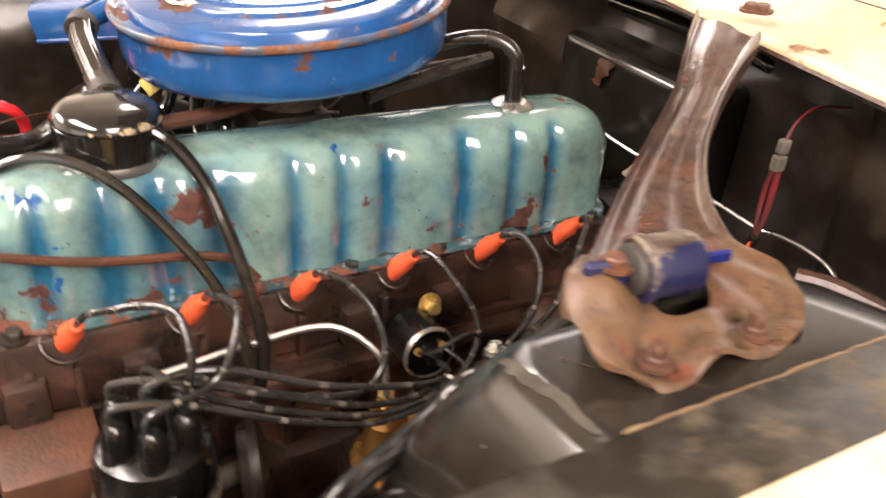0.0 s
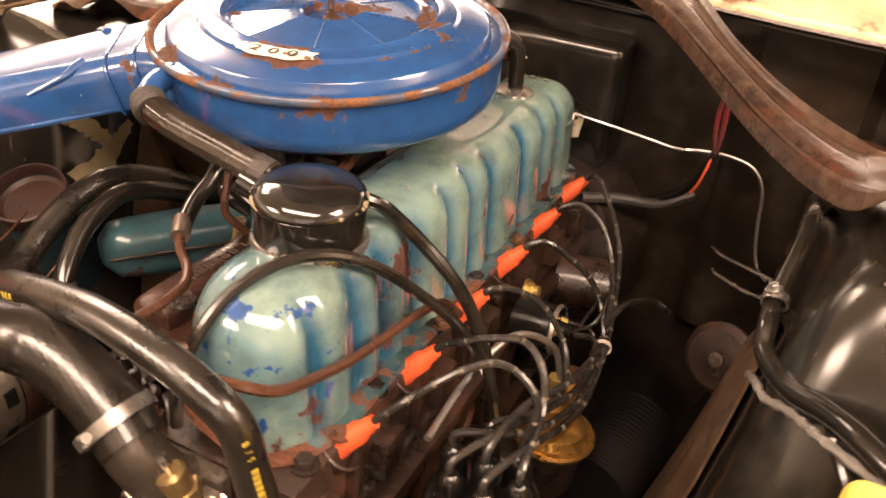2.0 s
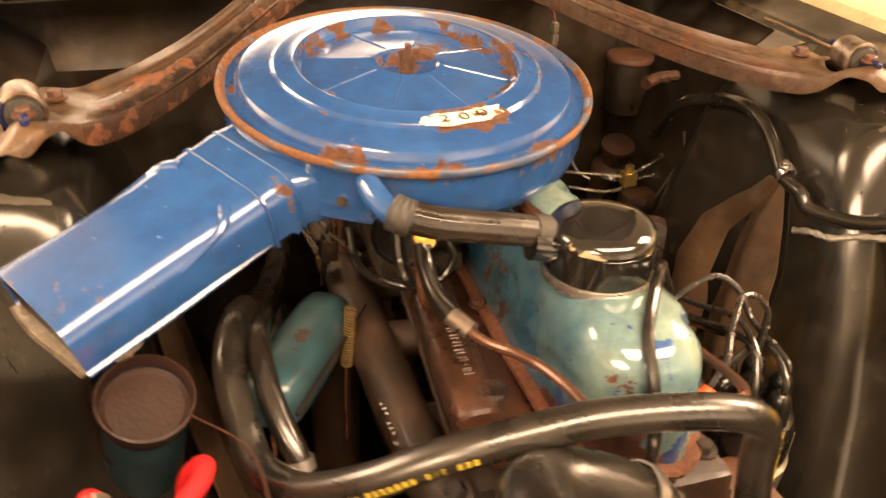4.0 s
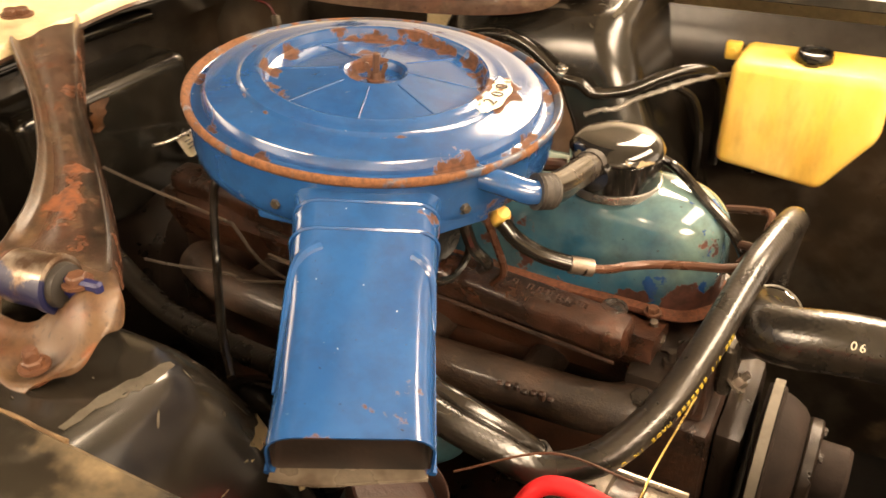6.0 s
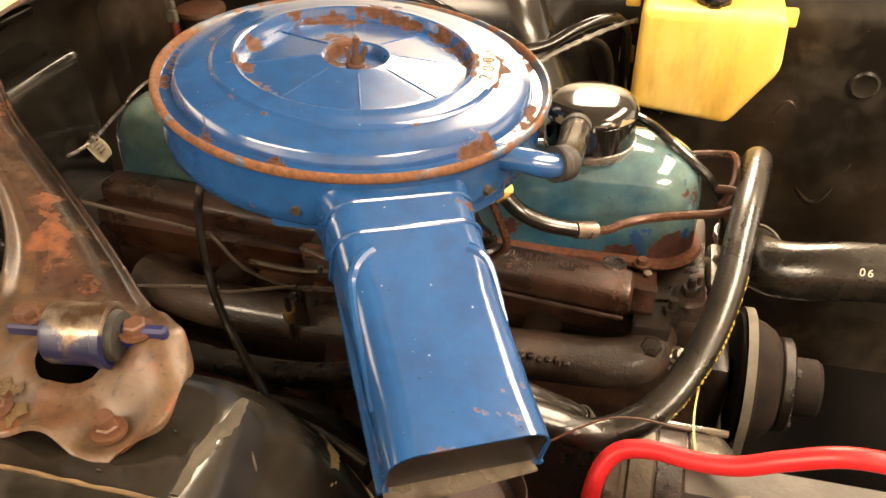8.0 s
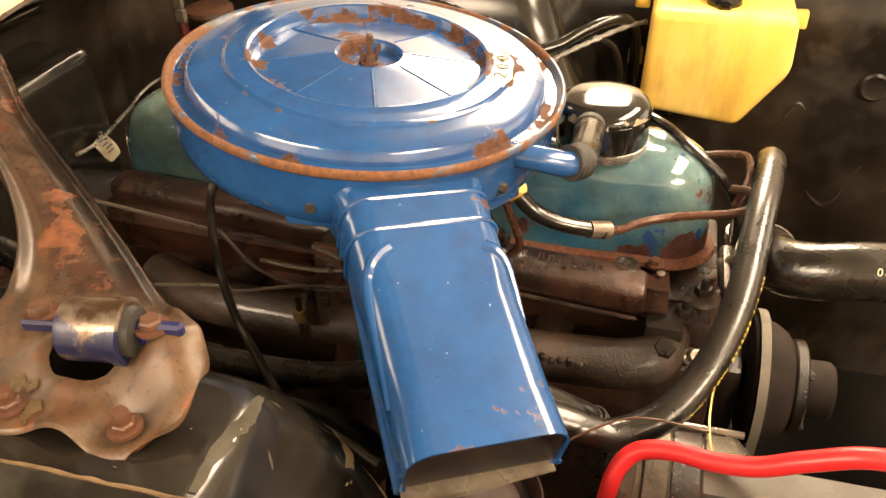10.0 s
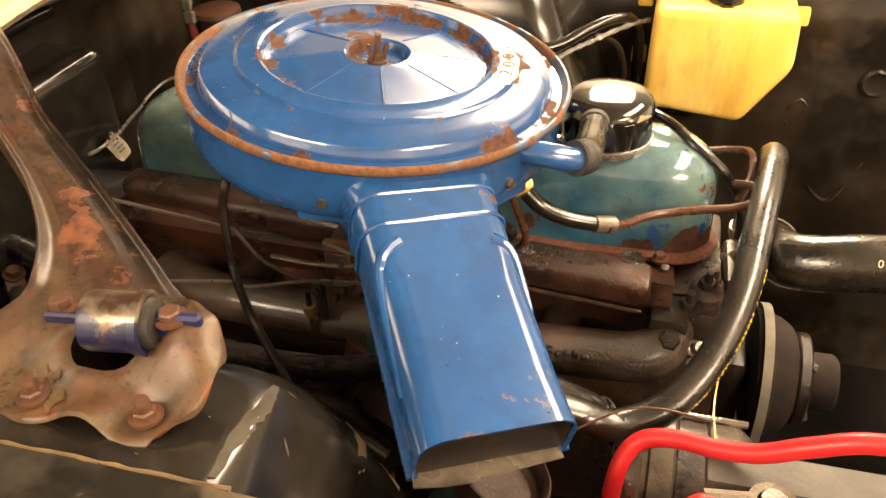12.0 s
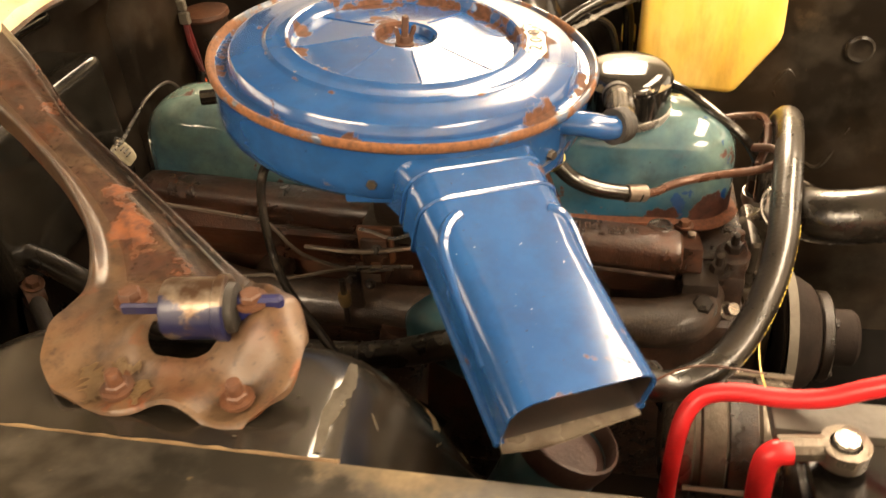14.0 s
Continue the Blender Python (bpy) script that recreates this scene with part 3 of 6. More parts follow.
def panels(s):
    tag = "left" if s < 0 else "right"
    out = 0.512
    # shock tower: level outlines from the top down, the top tilted up outboard
    levels = ((0.137, -0.034, 0.193, 0.419, 0.030), (0.1352, -0.043, 0.202, 0.409, 0.034), (0.129, -0.050, 0.208, 0.401, 0.038), (0.117, -0.058, 0.216, 0.392, 0.042), (0.098, -0.068, 0.226, 0.381, 0.046), (0.06, -0.088, 0.24, 0.368, 0.05), (-0.02, -0.120, 0.26, 0.355, 0.055), (-0.15, -0.17, 0.28, 0.335, 0.06), (-0.35, -0.25, 0.32, 0.28, 0.06), (-0.58, -0.32, 0.36, 0.20, 0.06))
    secs = []
    lean = -0.024 if s < 0 else 0.0
    for z, xa, xb, inn, r in levels:
        xa, xb = xa + lean, xb + lean
        w, d = xb - xa, 0.60 - inn
        secs.append([V(xa + w / 2 + p - 0.30 * max(0, q) * (p < 0) * 0.6, side_y((inn + 0.60) / 2 + q, s), z + 0.20 * max(0.0, (inn + 0.60) / 2 + q - 0.42) * (z > 0.08)) for p, q in rounded(w, d, r, 6)])
    tower = part("shock_tower", rings(secs), "apron", BAY, "scuffed black shock tower", 75)
    rows = []
    plan = ((0.366, 0.046, -0.012, 0.016), (0.364, 0.02, -0.022, 0.040), (0.360, 0.0, -0.030, 0.062), (0.352, -0.05, -0.046, 0.102), (0.342, -0.12, -0.062, 0.125), (0.322, -0.20, -0.080, 0.095), (0.30, -0.28, -0.10, 0.075), (0.268, -0.40, -0.14, 0.05))
    for k in range(19):
        u = k / 18
        fold = 0.010 * math.exp(-((u - 0.30) / 0.10) ** 2) - 0.008 * math.exp(-((u - 0.62) / 0.10) ** 2) + 0.004 * math.sin(9 * u)
        rows.append([V(x0 + (x1 - x0) * u + 0.004 * math.sin(40 * z + 5 * u), side_y(y + (-0.006 - fold * min(1, (0.05 - z) / 0.08)), s), z) for y, z, x0, x1 in plan])
    part("inner_apron", sheet(rows, 0.003), "tan", BAY, "dusty tan inner apron with folds")
    shift = lean
    part("scuff", drape(tower, [(-0.038 + shift, side_y(0.415, s)), (-0.042 + shift, side_y(0.44, s)), (-0.041 + shift, side_y(0.47, s)), (-0.045 + shift, side_y(0.504, s))], 0.0090, seed=5 + s), "scuff", tower, "pale scuffed streak")
    if s > 0:
        part("cream_patch", drape(tower, [(-0.100, 0.004), (-0.070, 0.016), (-0.045, 0.030), (-0.020, 0.048)], 0.022, sideways=True, seed=8), "cream", tower, "bare patch of cream paint")
        part("cream_patch", drape(tower, [(-0.090, 0.062), (-0.072, 0.056), (-0.060, 0.040), (-0.054, 0.030)], 0.018, sideways=True, seed=9), "cream", tower, "bare patch of cream paint")
    rnd = random.Random(20 + s)
    for k in range(16):
        x, y, a, r = rnd.uniform(-0.13, 0.03), rnd.uniform(0.385, 0.50), rnd.uniform(0, 6.3), rnd.choice((0.002, 0.003, 0.006, 0.010))
        part("scratch", drape(tower, [(x, side_y(y, s)), (x + r * math.cos(a) * 0.5, side_y(y, s) + r * math.sin(a) * 0.5), (x + r * math.cos(a), side_y(y, s) + r * math.sin(a))], 0.0012, seed=k), "scuff", tower)
    # apron from the tower to the fender, with a rusty seam
    rough_seam = random.Random(14)
    rows = []
    for x in (-1.0, -0.8, -0.6, -0.4, -0.25, -0.16, -0.08, 0.02, 0.12, 0.25, 0.42):
        rows.append([V(x, side_y(y, s), z) for y, z in ((out - 0.004, 0.150), (out + 0.004, 0.162), (0.535, 0.163), (0.56, 0.172), (0.60, 0.180))])
    part("apron_flange", sheet(rows, 0.003), "flange", BAY, "dusty black apron flange")
    part("seam", tube([(-0.06 + 0.0085 * k, side_y(out, s) + rough_seam.uniform(-0.0006, 0.0006), 0.1566 + rough_seam.uniform(-0.0009, 0.0006)) for k in range(41)], 0.0021, 6, 2), "sealer", BAY, "cracked tan seam sealer")
    part("fender", sheet([[V(x, side_y(y, s), z) for y, z in ((0.575, 0.150), (0.577, 0.180), (0.583, 0.190), (0.605, 0.196), (0.68, 0.195), (0.74, 0.17), (0.78, 0.08), (0.80, -0.3))] for x in (-1.0, -0.5, 0.0, 0.5)], 0.004), "cream", BAY, "cream painted fender edge")
    # inner fender ahead of the tower, with a pressed loop
    rows = []
    for j in range(37):
        x = -1.0 + 0.90 * j / 36
        row = []
        for k in range(28):
            z = -0.60 + 0.72 * k / 27
            d = 0.010 * math.exp(-(((x + 0.51) / 0.057) ** 4 + ((z + 0.155) / 0.066) ** 4))
            row.append(V(x, side_y(0.524 - d + 0.03 * max(0, min(1, (z - 0.06) / 0.05)), s), z))
        rows.append(row)
    part("inner_fender", sheet(rows, 0.003, lambda p: 0.35), "firewall", BAY, "black inner fender with a pressed panel")
    rows = [[V(x, side_y(y, s), z) for y, z in ((0.525, 0.14), (0.475, 0.10), (0.445, -0.05), (0.39, -0.3), (0.26, -0.6))] for x in (0.27, 0.34, 0.42, 0.52)]
    part("rear_apron", sheet(rows, 0.003), "firewall", BAY)
    part("frame_rail", box((-0.35, side_y(0.30, s) - 0.04, -0.60), (0.5, side_y(0.30, s) + 0.04, -0.52), 0.01), "matt", BAY)


panels(-1)
panels(1)
part("grommet_ring", lathe([(0.012, 0), (0.021, 0), (0.022, 0.004), (0.018, 0.007), (0.013, 0.005), (0, 0.005)], 24, frame_to((-0.561, -0.546, -0.040), (0, 1, 0))), "firewall", BAY)
part("pressed_bead", tube([(-0.446, -0.548, -0.099), (-0.463, -0.548, -0.077), (-0.484, -0.548, -0.099), (-0.511, -0.548, -0.127), (-0.559, -0.548, -0.131)], 0.005, 8), "firewall", BAY)
part("pressed_bead", tube([(-0.447, -0.548, -0.113), (-0.481, -0.548, -0.185), (-0.516, -0.548, -0.241), (-0.544, -0.548, -0.246), (-0.573, -0.548, -0.174)], 0.005, 8), "firewall", BAY)
part("heater_plenum", box((0.424, -0.112, -0.06), (0.520, 0.16, 0.126), 0.022, 6), "plenum", BAY, "glossy black box pressed out of the firewall")
part("plenum_ridge", tube([(0.500, 0.15, 0.160), (0.497, 0.0, 0.164), (0.500, -0.115, 0.160), (0.512, -0.13, 0.150)], 0.010, 12), "plenum", BAY)
part("firewall_step", sheet([[V(0.512, -0.262, z), V(0.500, -0.272, z), V(0.494, -0.288, z), V(0.494, -0.42, z), V(0.512, -0.44, z)] for z in (-0.30, -0.1, 0.1, 0.20)], 0.003), "firewall", BAY, "dusty brown step of the firewall")
part("radiator_support", box((-0.80, -0.60, 0.02), (-0.745, 0.55, 0.06), 0.008), "apron", BAY)
part("radiator_core", box((-0.79, -0.36, -0.45), (-0.755, 0.32, 0.02), 0.006), "matt", BAY)
part("splash_floor", box((-0.8, -0.62, -0.62), (0.60, 0.57, -0.60), 0.0), "matt", BAY)
part("crossmember", box((-0.30, -0.33, -0.60), (-0.12, 0.28, -0.47), 0.02), "matt", BAY)

# open hood, lifted on its hinges behind the cowl
HOOD = thing("hood", (0.52, MID, 0.42), "open cream hood with a dark ribbed underside over the engine", "car hood", kind="structure")
HM = Matrix.Translation((0.52, MID, 0.42)) @ Matrix.Rotation(radians(-65), 4, "Y").inverted()


def hood_place(u, v, lift):
    """A place on the hood: u along it from the hinge, v across, lift above its underside."""
    return HM @ V(-u, v, lift + 0.03 * math.sin(math.pi * min(1.0, u / 1.15)) - 0.02 * (v / 0.66) ** 2)


outer = [[hood_place(1.15 * i / 10, -0.66 + 1.32 * j / 12, 0.022) for j in range(13)] for i in range(11)]
part("outer_panel", sheet(outer, 0.003), "cream", HOOD, "cream outer panel")
inner = [[hood_place(0.02 + 1.11 * i / 10, -0.64 + 1.28 * j / 12, 0.0) for j in range(13)] for i in range(11)]
part("inner_panel", sheet(inner, 0.003), "firewall", HOOD, "dusty black inner panel")
for v0, v1 in ((-0.60, -0.12), (-0.25, 0.0), (0.25, 0.0), (0.60, 0.12)):
    part("inner_rib", tube([hood_place(0.05 + 1.05 * k / 6, v0 + (v1 - v0) * k / 6, -0.006) for k in range(7)], 0.020, 8, 2), "firewall", HOOD)

for side in (-1, 1):
    part("hinge", join(box((0.485, MID + side * 0.60 - 0.004, 0.20), (0.515, MID + side * 0.60 + 0.004, 0.34), 0.003), box((0.44, MID + side * 0.59 - 0.004, 0.32), (0.53, MID + side * 0.59 + 0.004, 0.45), 0.003)), "matt", HOOD)

# ---- engine ----
PLUG_X = [-0.259 + 0.1036 * k for k in range(6)]
ENG = thing("engine", (0, -0.04, -0.47), "oily brown cast-iron inline six engine", "engine")


def head_block():
    head = part("cylinder_head", box((-0.335, -0.112, -0.10), (0.33, 0.045, -0.022), 0.008), "iron", ENG)
    for x in (-0.305, -0.21, -0.105, 0.0, 0.105, 0.21, 0.30):
        part("boss", box((x - 0.018, -0.128, -0.098), (x + 0.018, -0.10, -0.055), 0.008), "iron", head)
    for x in (-0.30, -0.262, -0.155, -0.06, 0.03, 0.125, 0.22):
        part("head_rib", box((x - 0.004, -0.121, -0.100), (x + 0.004, -0.108, -0.050), 0.003), "iron", head)
    part("head_seam", box((-0.338, -0.119, -0.108), (0.332, -0.108, -0.099), 0.003), "iron", head)
    block = part("block", box((-0.345, -0.118, -0.36), (0.34, 0.06, -0.10), 0.012), "iron", ENG)
    part("skirt", box((-0.345, -0.15, -0.34), (0.33, -0.11, -0.20), 0.015), "iron", block)
    part("deck_ledge", box((-0.33, -0.135, -0.132), (0.33, -0.11, -0.112), 0.006), "iron", block)
    for k in range(9):
        part("casting_rib", box((-0.31 + 0.075 * k, -0.132, -0.205), (-0.30 + 0.075 * k, -0.112, -0.128), 0.004), "iron", block)
    part("oil_pan", box((-0.33, -0.11, -0.47), (0.34, 0.05, -0.36), 0.02), "iron_dark", ENG)
    for x in (-0.25, -0.05, 0.14, 0.26):
        part("core_plug", lathe([(0, 0.001), (0.016, 0.001), (0.019, 0.006), (0.023, 0.006), (0.023, -0.004)], 24, frame_to((x, -0.121, -0.165), (0, -1, 0))), "rust", ENG)
    for k in range(7):
        part("head_bolt", bolt((-0.305 + k * 0.1015, -0.1, -0.021), (0, 0, 1), 0.008, 0.008), "iron_dark", ENG)
    part("block_bolt", join(bolt((0.074, -0.134, -0.062), (0, -1, 0.2), 0.009, 0.008), lathe([(0.0, 0), (0.006, 0), (0.006, 0.014), (0, 0.014)], 12, frame_to((0.074, -0.134, -0.062), (0, -1, 0.2)))), "brass", ENG)
    # intake log cast with the head
    secs = []
    for x, k in ((-0.264, 0.72), (-0.2615, 0.90), (-0.256, 0.98), (-0.24, 1), (-0.10, 1), (0.05, 1), (0.20, 1), (0.290, 0.98), (0.305, 0.9), (0.310, 0.7)):
        u = (x + 0.262) / 0.572
        secs.append([V(x, 0.084 - 0.036 * u + k * p, 0.012 + 0.020 * u + k * q) for p, q in rounded(0.042, 0.035, 0.012)])
    log = part("intake_log", rings(secs), "log_iron", ENG, "brown cast intake log")
    part("log_edge", tube([(-0.258, 0.105, -0.0035), (0.0, 0.087, 0.0055), (0.29, 0.068, 0.0155)], 0.0022, 6, 3), "iron", log)
    part("log_web", rings([[V(x, y, z + 0.020 * (x + 0.262) / 0.572) for y, z in ((0.015, -0.024), (0.022, -0.006), (0.050, 0.004), (0.075, 0.010), (0.080, -0.012), (0.060, -0.060), (0.015, -0.060))] for x in (-0.285, -0.268, -0.1, 0.1, 0.295, 0.310)]), "log_iron", log, "oily brown casting between log and cover")
    for k in (0, 1.5, 2.4, 3.3, 4.2, 5.1, 6.0, 6.6):
        x = -0.147 - 0.011 * k
        y, z = 0.084 - 0.036 * (x + 0.262) / 0.572, 0.0295 + 0.020 * (x + 0.262) / 0.572
        part("casting_mark", join(box((x - 0.0030, y - 0.006, z - 0.001), (x - 0.0018, y + 0.003, z + 0.0009), 0.0004, 1), box((x - 0.0030, y - 0.006, z - 0.001), (x + 0.0022, y - 0.0045, z + 0.0009), 0.0004, 1), box((x + 0.0012, y - 0.006, z - 0.001), (x + 0.0024, y + (0.003 if k % 2 else -0.001), z + 0.0009), 0.0004, 1)), "iron", log)
    part("casting_boss", lathe([(0, 0.0015), (0.009, 0.0015), (0.0095, 0.003), (0.0115, 0.003), (0.0130, 0.0)], 24, frame_to((-0.243, 0.066, 0.0275), (0, -0.05, 1))), "iron", log)
    # exhaust manifold
    ex = part("exhaust_manifold", tube([(-0.288, 0.070, -0.048), (-0.282, 0.098, -0.050), (-0.255, 0.114, -0.052), (-0.20, 0.118, -0.053), (-0.10, 0.121, -0.054), (0.05, 0.124, -0.050), (0.18, 0.122, -0.045), (0.25, 0.10, -0.04)], 0.0245, 18), "manifold_iron", ENG)
    for x in (-0.18, -0.05, 0.06, 0.17):
        part("runner", tube([(x, 0.05, -0.06), (x, 0.10, -0.058), (x, 0.12, -0.056)], 0.020, 12), "manifold_iron", ex)
    part("downpipe", tube([(0.0, 0.138, -0.06), (0.01, 0.15, -0.13), (0.02, 0.15, -0.30)], 0.028, 12), "iron", ex)
    for k in range(7):
        part("casting_mark", box((-0.165 - 0.0085 * k, 0.1355, -0.041 - 0.002 * (k % 2)), (-0.1585 - 0.0085 * k, 0.1415, -0.037 + 0.002 * (k % 3)), 0.0015, 1), "iron", ex)
    lug = part("manifold_lug", box((-0.303, 0.052, -0.075), (-0.266, 0.098, -0.016), 0.008), "iron_dark", ENG)
    part("lug_bolt", join(bolt((-0.287, 0.106, -0.036), (0, 0.6, 1), 0.010, 0.012), lathe([(0, -0.02), (0.012, -0.02), (0.012, 0.0), (0, 0.0)], 16, frame_to((-0.287, 0.106, -0.036), (0, 0.6, 1)))), "iron_dark", lug)
    part("fitting", join(lathe([(0, 0), (0.009, 0), (0.009, 0.010), (0.006, 0.012), (0.006, 0.022), (0, 0.022)], 12, frame_to((-0.309, 0.092, -0.052), (-0.3, 0.5, 0.6)))), "zinc", lug)
    part("water_boss", join(box((-0.330, 0.02, -0.07), (-0.300, 0.075, -0.022), 0.008), lathe([(0, 0), (0.017, 0), (0.017, 0.014), (0.012, 0.017), (0, 0.017)], 18, frame_to((-0.318, 0.045, -0.026), (0, 0.15, 1)))), "iron", ENG)
    for at, r, h in (((-0.276, 0.040, -0.014), 0.008, 0.012), ((-0.302, 0.070, -0.018), 0.0085, 0.010), ((-0.318, 0.045, -0.010), 0.009, 0.010), ((-0.325, 0.028, -0.018), 0.007, 0.010)):
        part("stud", join(bolt(at, (0, 0.2, 1), r, h), lathe([(0, 0), (0.004, 0), (0.004, 0.022), (0, 0.023)], 10, frame_to(at, (0, 0.2, 1)))), "rust" if r < 0.008 else "zinc" if r == 0.008 else "iron_dark", ENG)
    for k, x in enumerate(PLUG_X):
        m = frame_to((x - 0.012, -0.1015, -0.036), (0.22, -0.62, 0.75))
        part("plug_well", lathe([(0.010, -0.004), (0.0175, -0.004), (0.0195, 0.004), (0.0205, 0.010), (0.0185, 0.011), (0.0165, 0.006)], 20, m), "iron", head)
    # timing cover, front casting and engine mount
    part("timing_cover", box((-0.375, -0.10, -0.40), (-0.345, 0.04, -0.11), 0.012), "iron_dark", ENG)
    part("engine_mount", join(box((-0.335, -0.195, -0.155), (-0.255, -0.115, -0.095), 0.006), box((-0.335, -0.21, -0.26), (-0.27, -0.13, -0.15), 0.008)), "rust", ENG, "orange rusty bracket")
    part("bellhousing", tube([(0.335, -0.035, -0.16), (0.40, -0.035, -0.18), (0.47, -0.035, -0.2)], [0.13, 0.16], 20), "iron_dark", ENG)


head_block()

# valve cover: a pressed shell with fluted sides
COVER = thing("valve_cover", (0, -0.04, -0.02), "chipped aqua valve cover with fluted sides over blue paint", "engine cover")
FLUTES = ((-0.275, 0.009), (-0.222, 0.013), (-0.176, 0.015), (-0.128, 0.020), (-0.055, 0.010), (-0.008, 0.009), (0.040, 0.011), (0.128, 0.012), (0.190, 0.009), (0.240, 0.009))


def foot_rise(x):
    """How much higher the cover's foot stands on the carburettor's side."""
    return 0.019 + 0.013 * max(0.0, min(1.0, (x + 0.3) / 0.6))


def valve_cover():
    bm = bmesh.new()
    layer = bm.verts.layers.float.new("flute")
    wear = bm.verts.layers.float.new("wear")
    nose = bm.verts.layers.float.new("nose")
    x0, x1, top, base = -0.318, 0.336, 0.106, -0.016
    rows, N = [], 150
    for i in range(N + 1):
        u = -math.cos(math.pi * i / N)
        x = (x0 + x1) / 2 + (x1 - x0) / 2 * (0.35 * u + 0.65 * (2 * i / N - 1))
        e = max(0.0, (-0.25 - x) / (-0.25 - x0), (x - 0.272) / (x1 - 0.272))
        end = math.sqrt(max(0.0, 1 - min(1, e) ** 2.4))
        wide = 0.0585 * (0.30 + 0.70 * end)
        g = sum(math.exp(-((x - c) / w) ** 2) for c, w in FLUTES)
        high = base + (top - base) * (0.62 + 0.38 * end)
        row = []
        for k in range(31):
            a = k / 30 * 2 - 1
            # side, shoulder, crown, shoulder, side
            s = abs(a)
            if s > 0.45:
                v = (1 - s) / 0.55
                foot = base + (foot_rise(x) if a > 0 else 0.0)
                y, z = wide * (1.0 - 0.10 * v), foot + (high - 0.034 - foot) * v
            else:
                th = (0.45 - s) / 0.45
                an = min(1.0, th / 0.72) * math.pi / 2
                r = 0.034 * min(1, wide / 0.05)
                y = wide * 0.90 - r + r * math.cos(an) if th < 0.72 else (wide * 0.90 - r) * (1 - (th - 0.72) / 0.28)
                z = high - 0.034 + 0.034 * math.sin(an)
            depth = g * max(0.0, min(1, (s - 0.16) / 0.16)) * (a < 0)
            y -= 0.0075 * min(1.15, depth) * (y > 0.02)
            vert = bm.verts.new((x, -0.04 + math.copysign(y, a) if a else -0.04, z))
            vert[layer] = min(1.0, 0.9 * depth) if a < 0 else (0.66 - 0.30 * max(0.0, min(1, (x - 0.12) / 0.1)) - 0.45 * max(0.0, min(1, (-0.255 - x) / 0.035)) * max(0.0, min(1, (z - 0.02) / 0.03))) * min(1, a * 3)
            vert[nose] = 0.70 * max(0.0, min(1, (-0.235 - x) / 0.03))
            vert[wear] = (0.80 if a > 0.1 else 0.0) * max(0.0, min(1, (0.045 - z) / 0.04)) * max(0.0, min(1, (-0.262 - x) / 0.03)) + 0.9 * max(0.0, min(1, (0.030 - z) / 0.03)) * max(0.0, min(1, (-0.300 - x) / 0.012)) * max(0.0, min(1, (a + 0.45) / 0.3)) + (0.5 if a > 0 else 0.12) * max(0.0, min(1, (0.02 - z) / 0.02))
            row.append(vert)
        rows.append(row)
    for a, b in zip(rows, rows[1:]):
        for k in range(30):
            bm.faces.new((a[k], a[k + 1], b[k + 1], b[k]))
    bm.faces.new(rows[0])
    bm.faces.new(rows[-1][::-1])
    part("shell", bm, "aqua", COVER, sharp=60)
    # rolled lip that follows the foot of the shell
    lip = []
    for k in range(96):
        a = 2 * math.pi * k / 96
        c, s = math.cos(a), math.sin(a)
        x = 0.009 + 0.3295 * math.copysign(abs(c) ** 0.55, c)
        e = min(1.0, max(0.0, (-0.25 - x) / 0.068, (x - 0.272) / 0.064))
        y = math.copysign(0.0585 * (0.30 + 0.70 * math.sqrt(max(0.0, 1 - e**2.4))) + 0.0045, s) * min(1, abs(s) / 0.06)
        rise = max(0.0, min(1.0, (y + 0.030) / 0.075))
        lip.append(V(x, -0.04 + y, -0.019 + foot_rise(x) * rise * rise * (3 - 2 * rise) + 0.0012 * math.sin(9 * a)))
    secs = []
    for k, p in enumerate(lip):
        d = (lip[(k + 1) % 96] - lip[k - 1]).normalized()
        o = d.cross(V(0, 0, 1))
        wide = 1.0 + 0.25 * max(0.0, min(1, (-0.27 - p.x) / 0.04))
        secs.append([p + o * q * (wide if q > 0 else 1) + V(0, 0, w) for q, w in ((0.0050, -0.0030), (0.0066, 0), (0.0050, 0.0034), (-0.004, 0.0046), (-0.012, 0.003), (-0.012, -0.003))])
    part("lip", rings(secs, closed=True, worn=[1.6 if p.y > -0.03 or p.x < -0.29 else 0.35 for p in lip]), "lip", COVER, "rusty red lip and gasket")
    for x in (-0.27, -0.10, 0.09, 0.27):
        for y in (-0.109, 0.028):
            part("cover_bolt", bolt((x, y, -0.014 + (foot_rise(x) if y > 0 else 0.0)), (0, 0, 1), 0.006, 0.006), "rust", COVER)


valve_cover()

# air cleaner
AC = Matrix.Translation((-0.0065, 0.0765, 0.2095)) @ V(0, 0, 1).rotation_difference(V(-0.105, 0.0, 1)).to_matrix().to_4x4()
AIR = thing("air_cleaner", (-0.0065, 0.0765, 0.14), "chipped blue round air cleaner with a rusty rim and long snorkel", "air cleaner")


